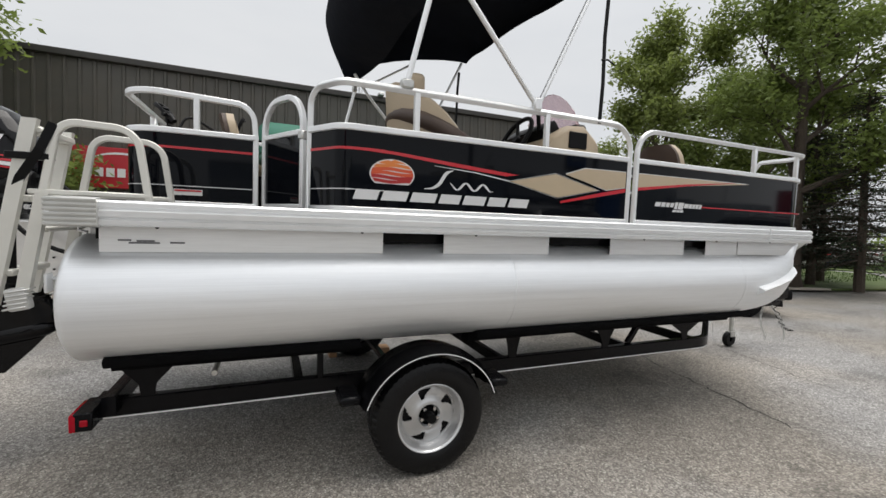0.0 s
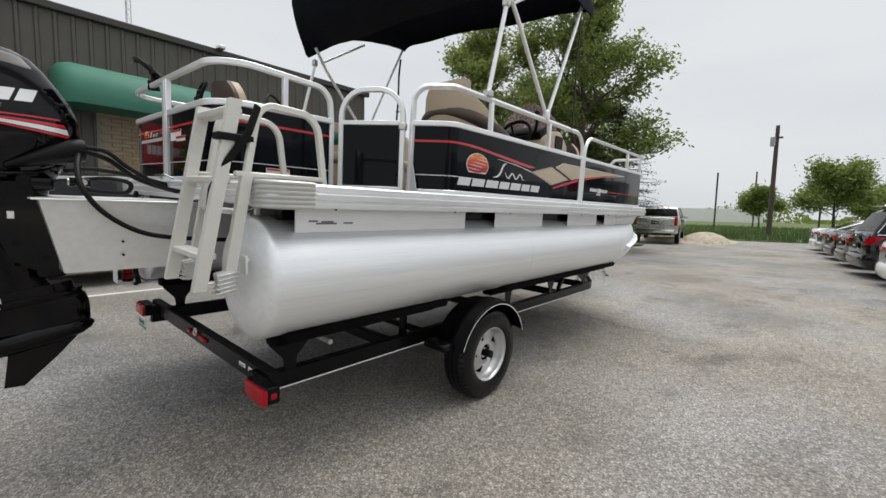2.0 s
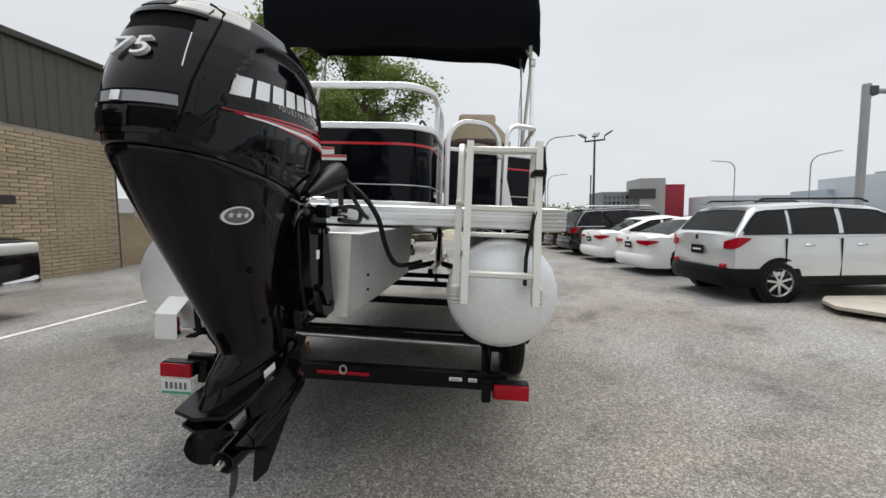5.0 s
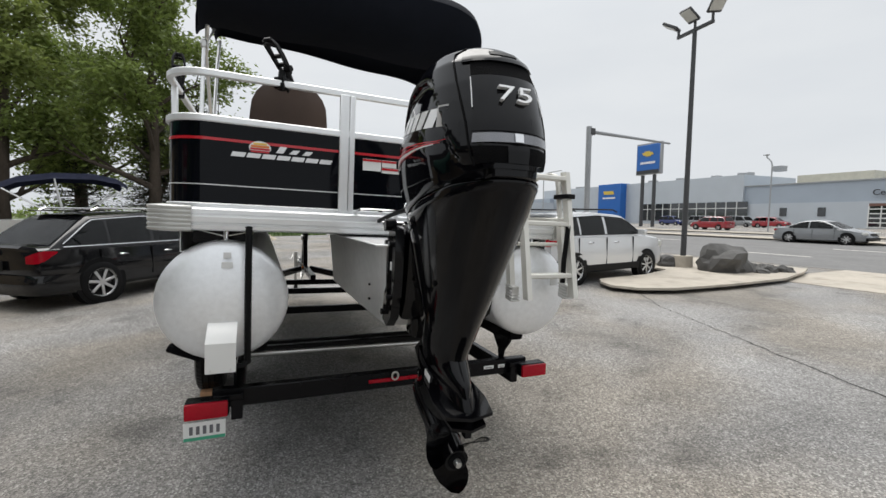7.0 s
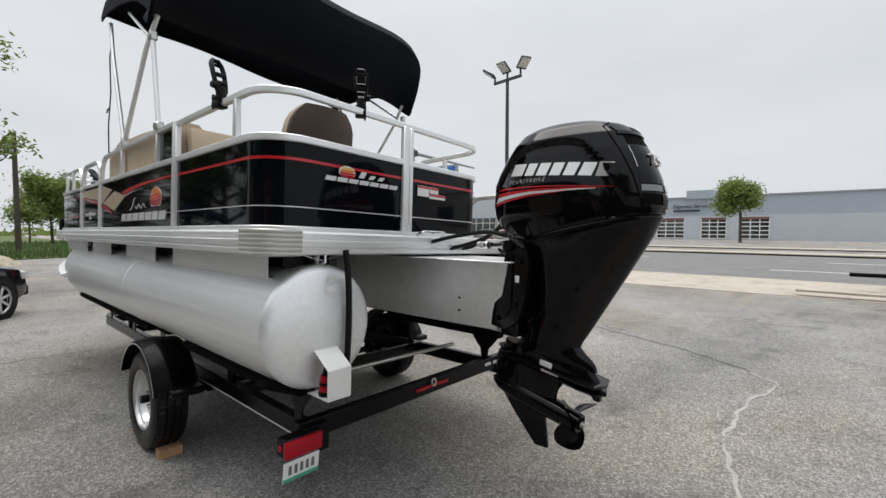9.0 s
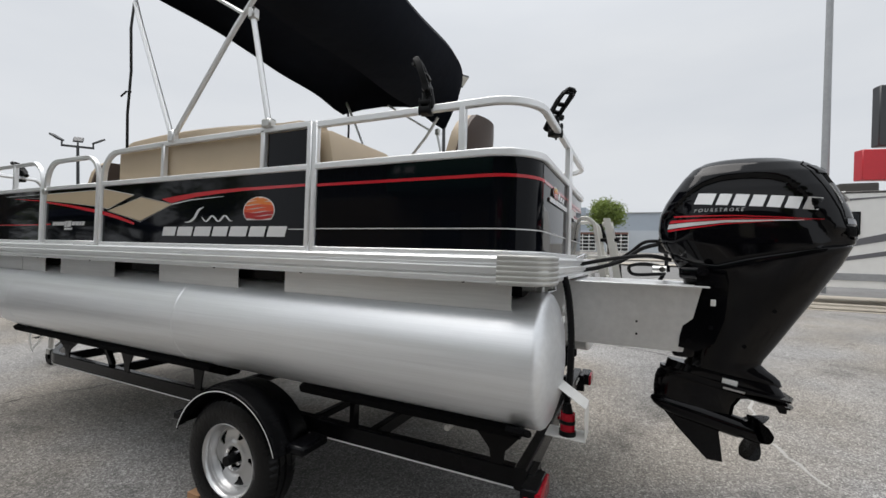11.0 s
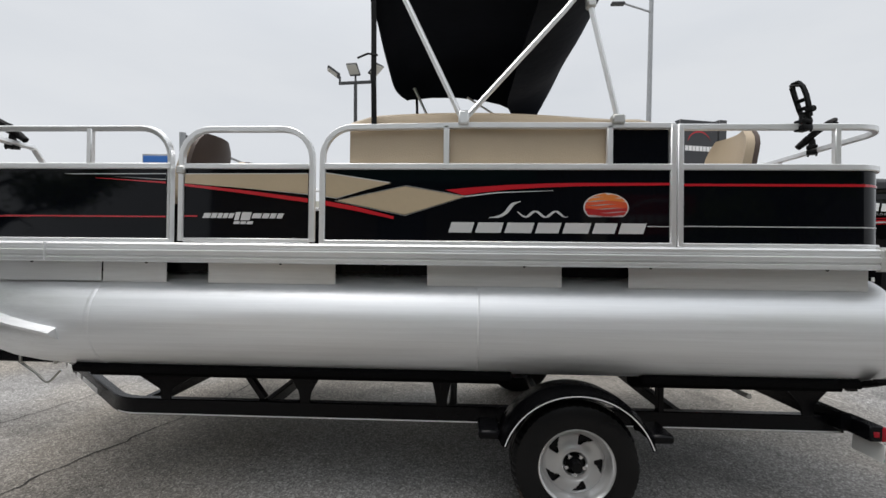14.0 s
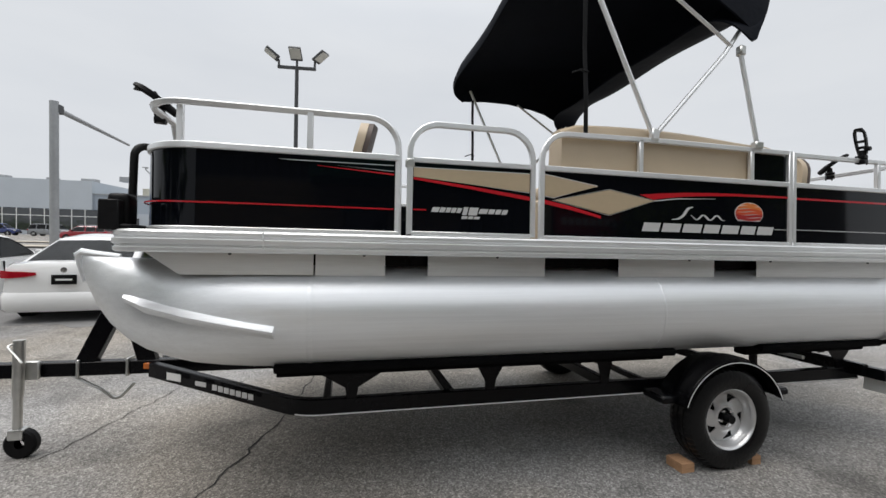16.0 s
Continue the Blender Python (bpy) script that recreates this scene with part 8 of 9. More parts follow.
for x, k in ((0.5, 0.2), (0.52, 0.6), (0.62, 0.88), (0.8, 1.0), (1.8, 1.0), (3.0, 1.0), (4.2, 1.0), (5.1, 1.0), (5.3, 0.88), (5.42, 0.6), (5.45, 0.2)):
    arcp = [(9.66 - 1.12 * k * math.sin(t), 3.52 + 0.95 * (0.6 + 0.4 * k) * math.cos(t) ** 0.8) for t in np.linspace(0.0, 1.5, 10)]
    rows.append([(x, y, z) for y, z in arcp] + [(x, 9.66 - 1.10 * k, 3.48), (x, 9.66, 3.5)])
loft(bm, rows)
part("canvas", bm, M["awning"], aw, smooth=50)
for x, w in ((4.55, 0.3), (4.95, 0.18)):
    part("sign_bar", boxm((x, 8.64, 4.0), (w, 0.02, 0.2), 0.0, Matrix.Rotation(radians(-32), 4, "X")), M["whitev"], aw)
part("brick_core", boxm((5.12, 9.78, 1.81), (7.76, 0.12, 3.62)), M["mortar"], bld)
wnd = thing("window_1", (3.9, 9.7, 1.2), "dark shop window in the brick front", "window", kind="structure")
part("frame", boxm((3.9, 9.69, 2.15), (1.25, 0.06, 1.9), 0.01), M["trim_dark"], wnd)
part("pane", boxm((3.9, 9.655, 2.15), (1.13, 0.02, 1.78)), M["window"], wnd)
part("vent", boxm((6.15, 9.68, 1.9), (0.35, 0.04, 0.2), 0.01), M["trim_dark"], bld)
# low brick wall further on, behind the trees
lw = thing("low_brick_wall", (15, 10.2, 0), "low tan brick wall with a white cap", "wall", kind="structure")
part("core", boxm((15.0, 10.35, 0.8), (11, 0.3, 1.6)), M["brick"], lw)
part("cap_stone", boxm((15.0, 10.35, 1.85), (11.1, 0.4, 0.5), 0.03), M["white"], lw)

# lattice mast far behind the building
mast = thing("lattice_mast", (12, 55, 0), "thin grey lattice radio mast far behind the building", "mast")
for k in range(3):
    a = 2 * math.pi * k / 3
    part("leg", tubem([(12.2 + 0.28 * math.cos(a), 55 + 0.28 * math.sin(a), 0), (12.2 + 0.28 * math.cos(a), 55 + 0.28 * math.sin(a), 38)], 0.035, 5), M["post_grey"], mast)
bm = nb()
for i in range(76):
    for k in range(3):
        a, b = 2 * math.pi * k / 3, 2 * math.pi * (k + 1) / 3
        if i % 2:
            a, b = b, a
        tube(bm, [(12.2 + 0.28 * math.cos(a), 55 + 0.28 * math.sin(a), i * 0.5), (12.2 + 0.28 * math.cos(b), 55 + 0.28 * math.sin(b), i * 0.5 + 0.5)], 0.016, 4)
part("lattice", bm, M["post_grey"], mast)


# ---- lamp posts, poles and signs ----
def flood_lamp(x, y, z, yaw, base=0.0, label="dark three-headed car park lamp post on a concrete base"):
    p = thing("lamp_post", (0, 0, 0), label, "lamp post", "car park lamps")
    part("pole", tubem([(0, 0, base), (0, 0, z)], [0.075, 0.055], 12), M["lamp_post"], p)
    part("cross_arm", boxm((0, 0, z - 0.02), (1.15, 0.08, 0.09), 0.01), M["lamp_post"], p)
    part("foot", cylm((0, 0, 0.0), (0, 0, max(base, 0.2)), 0.26, 20, 0.25), M["concrete"], p, "round concrete base")
    # three heads, fanned out and tipped up
    for k in (-1, 0, 1):
        turn = Matrix.Rotation(radians(65 * k), 4, "Z") @ Matrix.Rotation(radians(-33), 4, "X")
        at = Matrix.Translation((k * 0.54, 0, z + 0.2)) @ turn
        h = part("flood_head", boxm(at @ Vector((0, -0.24, 0)), (0.36, 0.46, 0.08), 0.02, turn), M["lamp_post"], p, "flood lamp head")
        part("lamp_glass", boxm(at @ Vector((0, -0.27, -0.042)), (0.32, 0.36, 0.012), 0.004, turn), M["lampface"], h, "pale lens")
        part("stem", cylm((k * 0.54, 0, z - 0.02), (k * 0.54, 0, z + 0.2), 0.035, 8), M["lamp_post"], h)
    p.matrix_basis = pose(x, y, 0, 0, 0, yaw)
    return p


flood_lamp(5.88, -10.4, 6.72, 174, 0.45)
flood_lamp(22.7, -7.3, 5.72, 60, 0.4)


def cobra_lamp(x, y, z, yaw, reach=2.6):
    p = thing("street_lamp", (0, 0, 0), "grey street lamp with a curved arm", "street lamp", "street lamps")
    part("pole", tubem(fillet([(0, 0, 0), (0, 0, z - 0.6), (0.7, 0, z + 0.1), (reach, 0, z + 0.25)], [0, 1.6, 1.2, 0], 8), 0.07, 10), M["post_grey"], p)
    part("lamp_head", boxm((reach + 0.25, 0, z + 0.26), (0.6, 0.2, 0.1), 0.03, None, 2), M["post_grey"], p)
    p.matrix_basis = pose(x, y, 0, 0, 0, yaw)
    return p


cobra_lamp(43.9, -7.7, 9.6, -90, 2.5)
cobra_lamp(60, -36, 8.6, 90)
cobra_lamp(26.5, -52, 8.4, 0, 0.4)
cobra_lamp(70, -12, 8.0, -90)
cobra_lamp(52, -40, 8.2, 200)
wp = thing("utility_pole", (37.4, -0.9, 0), "grey wooden utility pole with a short crossarm", "utility pole")
part("pole", tubem([(37.4, -0.9, 0), (37.4, -0.9, 7.95)], [0.17, 0.12], 10), M["bark"], wp)
part("crossarm", boxm((37.4, -0.9, 7.1), (0.12, 0.7, 0.12), 0.01), M["bark"], wp)
part("transformer", cylm((37.2, -0.7, 6.5), (37.2, -0.7, 7.1), 0.16, 12), M["post_grey"], wp)
tall = thing("tall_pole", (-6.2, -16.2, 0), "tall pale grey light pole", "lamp post")
part("pole", tubem([(-6.2, -16.2, 0), (-6.2, -16.2, 13.5)], [0.13, 0.09], 12), M["post_grey"], tall)
part("arm", tubem([(-6.2, -16.2, 11.9), (-5.0, -16.2, 12.3)], 0.04, 8), M["post_grey"], tall)
part("lamp_head", boxm((-4.7, -16.2, 12.3), (0.6, 0.25, 0.12), 0.03), M["lamp_post"], tall)
gp = thing("height_gantry", (13.1, -12.5, 0), "grey steel post with a long cantilever arm", "gantry")
part("post", tubem([(14.9, -15.0, 0), (14.9, -15.0, 6.2)], 0.14, 14), M["post_grey"], gp)
part("arm", tubem([(14.9, -15.1, 5.95), (15.4, -21.6, 5.9)], [0.10, 0.055], 10), M["post_grey"], gp)
part("joint", boxm((14.9, -15.15, 5.95), (0.3, 0.35, 0.34), 0.03), M["lamp_post"], gp)
fs = thing("small_sign", (14.46, 3.78, 0), "small white sign on a dark post by the kerb", "sign")
part("post", tubem([(14.5, 3.85, 0), (14.5, 3.85, 1.25)], 0.03, 6), M["bark"], fs)
part("plate", boxm((14.48, 3.83, 1.06), (0.03, 0.42, 0.5), 0.01, Matrix.Rotation(radians(-40), 4, "Z")), M["white"], fs)
for i, (x, y, h) in enumerate(((62, 6, 7), (66, -4, 8), (74, 3, 8), (58, -16, 7), (82, -9, 9))):
    tp = thing("utility_pole", (x, y, 0), "thin far utility pole", "utility pole", "far poles")
    part("pole", tubem([(x, y, 0), (x, y, h)], 0.1, 6), M["bark"], tp)

pyl = thing("pylon_sign", (-8.5, -16.5, 0), "tall charcoal pylon sign with a red display below", "sign")
part("panel", boxm((-8.45, -16.4, 6.55), (2.05, 0.35, 2.2), 0.03, Matrix.Rotation(radians(14), 4, "Z")), M["signdark"], pyl, "charcoal sign panel with red arc")
part("return", boxm((-9.72, -16.85, 6.6), (0.42, 0.5, 2.35), 0.02, Matrix.Rotation(radians(14), 4, "Z")), M["lamp_post"], pyl)
part("display", boxm((-8.35, -16.2, 4.75), (2.9, 0.4, 1.1), 0.02, Matrix.Rotation(radians(14), 4, "Z")), M["signred"], pyl, "red display with a floral ring")
part("display_frame", boxm((-10.0, -16.65, 4.75), (0.5, 0.55, 1.25), 0.02, Matrix.Rotation(radians(14), 4, "Z")), M["post_grey"], pyl)
part("leg", boxm((-8.6, -16.5, 2.1), (0.9, 0.35, 4.2), 0.02), M["lamp_post"], pyl)
R14 = Matrix.Translation((-8.45, -16.4, 0)) @ Matrix.Rotation(radians(14), 4, "Z")
bm = nb()
rows = []
for a in np.linspace(0.05, 0.97, 16):
    th = math.pi * (1.0 - a * 0.92)
    w = 0.11 * math.sin(math.pi * a) + 0.008
    rows.append([tuple(R14 @ Vector((0.62 * math.cos(th) * k * -1, 0.185, 6.5 + 0.62 * math.sin(th) * k))) for k in (1 - w, 1.0)])
loft(bm, rows, closed=False)
part("sign_arc", bm, M["signred"], pyl, smooth=0)
for i in range(8):
    b = nb()
    box(b, (0, 0, 0), (0.15, 0.02, 0.24))
    b.transform(R14 @ Matrix.Translation((0.66 - i * 0.19, 0.19, 6.25)))
    part("brand_bar", b, M["whitev"], pyl)
bm = nb()
R14b = Matrix.Translation((-8.35, -16.2, 0)) @ Matrix.Rotation(radians(14), 4, "Z")
tube(bm, [R14b @ Vector((-0.2 + 0.5 * math.cos(a), 0.21, 4.65 + 0.42 * math.sin(a))) for a in np.linspace(-0.2, math.pi + 0.2, 20)], 0.07, 6)
part("display_ring", bm, mat("mixed_flower_print", (0.45, 0.42, 0.12), 0.5, var=0.7, scale=6), pyl)

# ---- travel trailer ----
rv = thing("travel_trailer", (-8, -13, 0), "white travel trailer with grey swooshes and dark windows", "travel trailer")
bm = nb()
prism(bm, [(-3.2, 0.75), (-3.45, 0.62), (-12.5, 0.62), (-12.7, 0.9), (-12.6, 3.55), (-3.9, 3.62), (-3.35, 3.3), (-3.15, 2.2)], -14.45, -12.0)
part("body", bevel_all(bm, 0.06, 2), M["white"], rv, "white moulded body")
part("roof_edge", boxm((-8.2, -12.02, 3.58), (8.6, 0.08, 0.07), 0.02), M["trim_dark"], rv)
for x, w, z, h in ((-4.75, 1.25, 2.62, 0.72), (-3.72, 0.42, 2.62, 0.72), (-6.6, 0.9, 2.6, 0.75), (-9.2, 1.4, 2.6, 0.7)):
    wv = part("window", boxm((x, -11.985, z), (w, 0.05, h), 0.02), M["plastic"], rv, "dark tinted window")
    part("pane", boxm((x, -11.958, z), (w - 0.1, 0.02, h - 0.1), 0.01), M["window"], wv)
for pts in ([(-3.3, 1.55, 0.03), (-4.6, 1.85, 0.09), (-6.2, 2.25, 0.12), (-7.4, 2.2, 0.05)], [(-3.3, 1.35, 0.02), (-5.0, 1.5, 0.06), (-7.5, 2.0, 0.09), (-9.5, 2.1, 0.03)], [(-3.4, 3.2, 0.02), (-4.4, 3.3, 0.04), (-6.0, 3.42, 0.02)]):
    part("swoosh", prismm([(x, z - b) for x, z, b in pts] + [(x, z + b) for x, z, b in pts[::-1]], -11.996, -11.99), M["greyv"], rv)
part("skirt_stripe", boxm((-8, -11.99, 0.95), (9.0, 0.02, 0.22)), M["post_grey"], rv)
for x in (-7.6, -8.5):
    wt_ = part("wheel", nb_tyre(x, -12.15, 0.36, 1), M["rubber"], rv)
    part("rim", nb_rim(x, -12.15, 0.36, 1), M["rim"], wt_)
part("air_conditioner", boxm((-5.6, -13.2, 3.8), (1.0, 0.8, 0.32), 0.06, None, 2), M["trim_dark"], rv, "dark roof air conditioner")
part("vent", cylm((-3.9, -12.9, 3.62), (-3.9, -12.9, 3.72), 0.12, 10), M["trim_dark"], rv)
part("hitch", boxm((-2.7, -13.2, 0.5), (1.2, 0.12, 0.12), 0.02), M["steel_black"], rv)
part("stabiliser", tubem([(-3.7, -12.3, 0.65), (-3.6, -12.3, 0)], 0.03, 6), M["steel_black"], rv)
part("stabiliser", tubem([(-11.8, -12.3, 0.65), (-11.8, -12.3, 0)], 0.03, 6), M["steel_black"], rv)
sheet("kerb_strip", [(-14, -11.4), (-1.8, -11.4), (-1.8, -11.15), (-14, -11.15)], 0.16, M["concrete"], "pale kerb before the travel trailer", "kerb")
# runabout with a blue canopy behind the black suv
ra = thing("runabout_boat", (12.4, 4.7, 0), "white runabout on a trailer with a dark blue canopy", "boat")
RB = Matrix.Translation((12.5, 5.35, 0)) @ Matrix.Rotation(math.atan2(-0.95, 0.33), 4, "Z")
bm = nb()
rows = []
for x, w, zb_, zt_ in ((-2.6, 0.95, 0.7, 1.35), (-1.2, 1.05, 0.66, 1.38), (0.4, 1.05, 0.68, 1.45), (1.6, 0.8, 0.8, 1.52), (2.4, 0.4, 1.05, 1.58), (2.75, 0.05, 1.4, 1.6)):
    rows.append([tuple(RB @ Vector(p)) for p in ((x, 0, zb_), (x, w * 0.8, zb_ + 0.15), (x, w, zt_), (x, -w, zt_), (x, -w * 0.8, zb_ + 0.15))])
loft(bm, rows)
part("hull", bm, M["white"], ra, "white hull")
bm = nb()
rows = [[tuple(RB @ Vector((x, 1.0 * a, z + 0.22 * (1 - a * a)))) for a in np.linspace(-1, 1, 9)] for x, z in ((-1.5, 2.12), (-1.2, 2.28), (-0.5, 2.42), (0.3, 2.44), (0.8, 2.34), (1.0, 2.2))]
loft(bm, rows, closed=False)
bmesh.ops.solidify(bm, geom=bm.faces[:], thickness=0.02)
part("canopy", bm, mat("dark_blue_canvas", (0.012, 0.018, 0.055), 0.8, var=0.15, scale=3), ra, "dark blue canvas canopy")
for s in (-1, 1):
    for a, b in (((-0.5, 1.45), (-1.45, 2.14)), ((-0.2, 1.45), (0.95, 2.22)), ((-0.35, 1.45), (-0.5, 2.42))):
        part("canopy_bow", tubem([RB @ Vector((a[0], s * 1.0, a[1])), RB @ Vector((b[0], s * 1.0, b[1]))], 0.018, 6), M["alu"], ra)
bm = nb()
rows = [[tuple(RB @ Vector((x, y, z))) for x, z in ((0.6, 1.46), (0.25, 1.85), (0.27, 1.85), (0.64, 1.46))] for y in (-0.9, -0.45, 0.45, 0.9)]
loft(bm, rows)
part("windscreen", bm, M["carglass"], ra)
b = nb()
box(b, (0, 0, 0.4), (3.8, 1.2, 0.55), 0.05)
b.transform(RB)
part("cradle", b, M["steel_black"], ra, "dark trailer frame")

# ---- dealership across the street ----
DY = -85.0
dl = thing("car_dealership", (60, DY, 0), "long grey car dealership with service bays and blue entry", "building", kind="structure")
part("service_wing", boxm((18, DY - 8, 3.75), (62, 16, 7.5)), M["dealer"], dl, "grey clad service wing")
part("showroom", boxm((80, DY - 8, 4.9), (62, 17, 9.8)), M["dealer_light"], dl, "pale showroom wing")
part("lower_band", boxm((18, DY + 0.08, 2.1), (61.8, 0.2, 4.2)), M["dealer_light"], dl)
part("parapet", boxm((11.5, DY - 3, 8.0), (4.2, 7, 1.5)), M["dealer"], dl)
part("roof_block", boxm((39, DY - 12, 8.4), (11, 8, 2.4)), M["roofing"], dl, "pale rooftop block")
for x, z, w in ((52, 10.2, 2.2), (58, 10.1, 1.2), (46, 10.9, 1.6), (66, 10.2, 2.0), (74, 10.2, 1.4), (100, 10.2, 2.5)):
    part("roof_unit", boxm((x, DY - 5, z), (w, 2, 1.0), 0.05), M["post_grey"], dl)
part("coping", boxm((18, DY + 0.05, 7.55), (62.2, 0.3, 0.2)), M["post_grey"], dl)
for x0, x1, shut in ((26.4, 30.7, True), (21.1, 25.0, False), (13.9, 18.4, True), (7.5, 11.2, True), (1.6, 5.4, True)):
    xm, w = (x0 + x1) / 2, x1 - x0
    bay = part("service_door", boxm((xm, DY + 0.16, 1.95), (w, 0.1, 3.7)), M["window"] if shut else M["plastic"], dl, "glazed sectional service door" if shut else "open dark service bay")
    if shut:
        for k in range(6):
            part("door_rail", boxm((xm, DY + 0.24, 0.2 + k * 0.70), (w, 0.08, 0.15)), M["white"], bay)
        for k in range(4):
            part("door_stile", boxm((x0 + w * k / 3, DY + 0.24, 1.95), (0.13, 0.08, 3.7)), M["white"], bay)
        part("door_head", boxm((xm, DY + 0.25, 3.65), (w, 0.1, 0.4)), mat("brown_door_panel", (0.16, 0.08, 0.06), 0.5, var=0.1) if "brown_door_panel" not in bpy.data.materials else bpy.data.materials["brown_door_panel"], bay)
for x in (36.6, 42.2):
    part("window", boxm((x, DY + 0.2, 2.6), (1.1, 0.1, 1.5)), M["window"], dl)
text_mesh("Certified Service", 1.25, Matrix.Translation((26.2, DY + 0.25, 5.5)) @ Matrix.Rotation(math.pi, 4, "Z") @ Matrix.Rotation(radians(90), 4, "X"), 0.05, "lettering", dl, M["signdark"], 1.0)
text_mesh("Express Service", 0.95, Matrix.Translation((12.8, DY + 0.25, 5.95)) @ Matrix.Rotation(math.pi, 4, "Z") @ Matrix.Rotation(radians(90), 4, "X"), 0.05, "lettering", dl, M["signdark"], 1.0, 0.2)
part("sign_stripe", boxm((13.6, DY + 0.22, 5.15), (4.2, 0.05, 0.32)), M["signdark"], dl)
for i in range(12):
    x = 49 + i * 2.05
    g = part("window", boxm((x, DY + 0.55, 2.7), (1.95, 0.08, 3.9)), M["window"], dl, "tall showroom window")
    part("mullion", boxm((x + 1.0, DY + 0.6, 2.7), (0.12, 0.1, 3.9)), M["white"], g)
    part("transom", boxm((x, DY + 0.6, 3.4), (1.95, 0.1, 0.12)), M["white"], g)
part("entry_tower", boxm((81, DY + 1.0, 5.0), (7.6, 3, 10.0), 0.05), M["signblue"], dl, "blue entry tower with a gold emblem")
part("emblem", prismm([(79.2, 7.3), (82.6, 7.3), (83.0, 8.2), (79.6, 8.2)], DY + 2.52, DY + 2.58), M["gold"], dl)
part("brand_bar", prismm([(78.9, 6.2), (83.1, 6.2), (83.1, 6.6), (78.9, 6.6)], DY + 2.52, DY + 2.58), M["whitev"], dl)
ps_ = thing("dealer_pylon", (35.5, -40.5, 0), "blue dealer pylon sign with a gold emblem on two posts", "sign")
part("panel", boxm((35.5, -40.5, 8.9), (3.1, 0.5, 3.1), 0.05), M["signblue"], ps_, "blue sign panel")
part("border", boxm((35.5, -40.55, 8.85), (3.3, 0.5, 3.6), 0.05), M["post_grey"], ps_)
part("emblem", prismm([(34.7, 9.25), (35.05, 9.25), (35.1, 9.1), (35.75, 9.1), (35.8, 9.25), (36.1, 9.25), (36.3, 9.55), (35.95, 9.55), (35.9, 9.7), (35.25, 9.7), (35.2, 9.55), (34.9, 9.55)], -40.24, -40.2), M["gold"], ps_, "gold emblem")
for i in range(9):
    part("brand_bar", prismm([(34.5 + i * 0.225, 8.25), (34.67 + i * 0.225, 8.25), (34.67 + i * 0.225, 8.5), (34.5 + i * 0.225, 8.5)], -40.24, -40.2), M["whitev"], ps_)
part("lower_strip", boxm((35.5, -40.27, 7.35), (3.0, 0.1, 0.4)), M["signdark"], ps_)
for x in (34.7, 36.3):
    part("post", boxm((x, -40.5, 3.5), (0.28, 0.28, 7.0)), M["lamp_post"], ps_)

# ---- hotel and far buildings to the east ----
ht = thing("hotel", (110, -42, 0), "grey five-storey hotel with a red wing, far off", "building", kind="structure")
part("main_block", boxm((113, -38.5, 3.6), (12, 15, 7.2)), mat("grey_hotel_render", (0.20, 0.205, 0.215), 0.8, var=0.1, scale=0.5), ht)
part("tower", boxm((111, -43, 5.2), (10, 6.0, 10.4)), mat("pale_hotel_render", (0.33, 0.33, 0.32), 0.8, var=0.06, scale=0.4), ht)
part("red_wing", boxm((113.4, -49.3, 4.5), (10, 4.6, 9.0)), mat("red_hotel_render", (0.30, 0.02, 0.035), 0.7, var=0.08), ht, "red rendered wing")
part("sign_board", boxm((105.8, -40.4, 6.6), (0.3, 6.4, 2.4)), M["signdark"], ht)
for z in (1.6, 3.0, 4.4, 5.8):
    for k in range(8):
        part("window", boxm((106.96, -32.0 - k * 1.05, z), (0.15, 0.6, 0.8)), M["window"], ht)
fb = thing("far_depot", (100, -62, 0), "low pale depot building far off", "building", kind="structure")
part("block", boxm((104, -66, 2.8), (10, 26, 5.6)), M["dealer_light"], fb)
part("block", boxm((112, -92, 3.6), (12, 18, 7.2)), M["dealer"], fb)
fw = thing("far_shed", (150, 20, 0), "long pale shed on the horizon", "building", kind="structure")
part("block", boxm((150, 22, 2.0), (8, 30, 4.0)), M["white"], fw)

# ---- trees ----


def branches(bm, p, d, length, r, depth, rnd, tips, spread=0.55, droop=0.0):
    n = 4
    pts, rs = [p], [r]
    q, v = Vector(p), Vector(d).normalized()
    for i in range(n):
        v = (v + Vector((rnd.uniform(-1, 1), rnd.uniform(-1, 1), rnd.uniform(-0.6, 0.8) - droop)) * 0.16).normalized()
        q = q + v * length / n
        pts.append(q.copy())
        rs.append(r * (1 - 0.6 * (i + 1) / n))
    tube(bm, pts, rs, 6 if depth > 1 else 4, cap=False)
    tips.append((pts[-1], v, depth))
    if depth > 0:
        for k in range(rnd.choice((3, 4)) if depth > 1 else 3):
            i = rnd.choice((2, 3, 4))
            ax = Vector((rnd.uniform(-1, 1), rnd.uniform(-1, 1), rnd.uniform(-0.2, 0.6))).normalized()
            branches(bm, pts[i], v * (1 - spread * 0.5) + ax * spread, length * rnd.uniform(0.55, 0.8), rs[i] * 0.75, depth - 1, rnd, tips, spread, droop)
    else:
        for i in (1, 2, 3):
            tips.append((pts[i], v, 0))


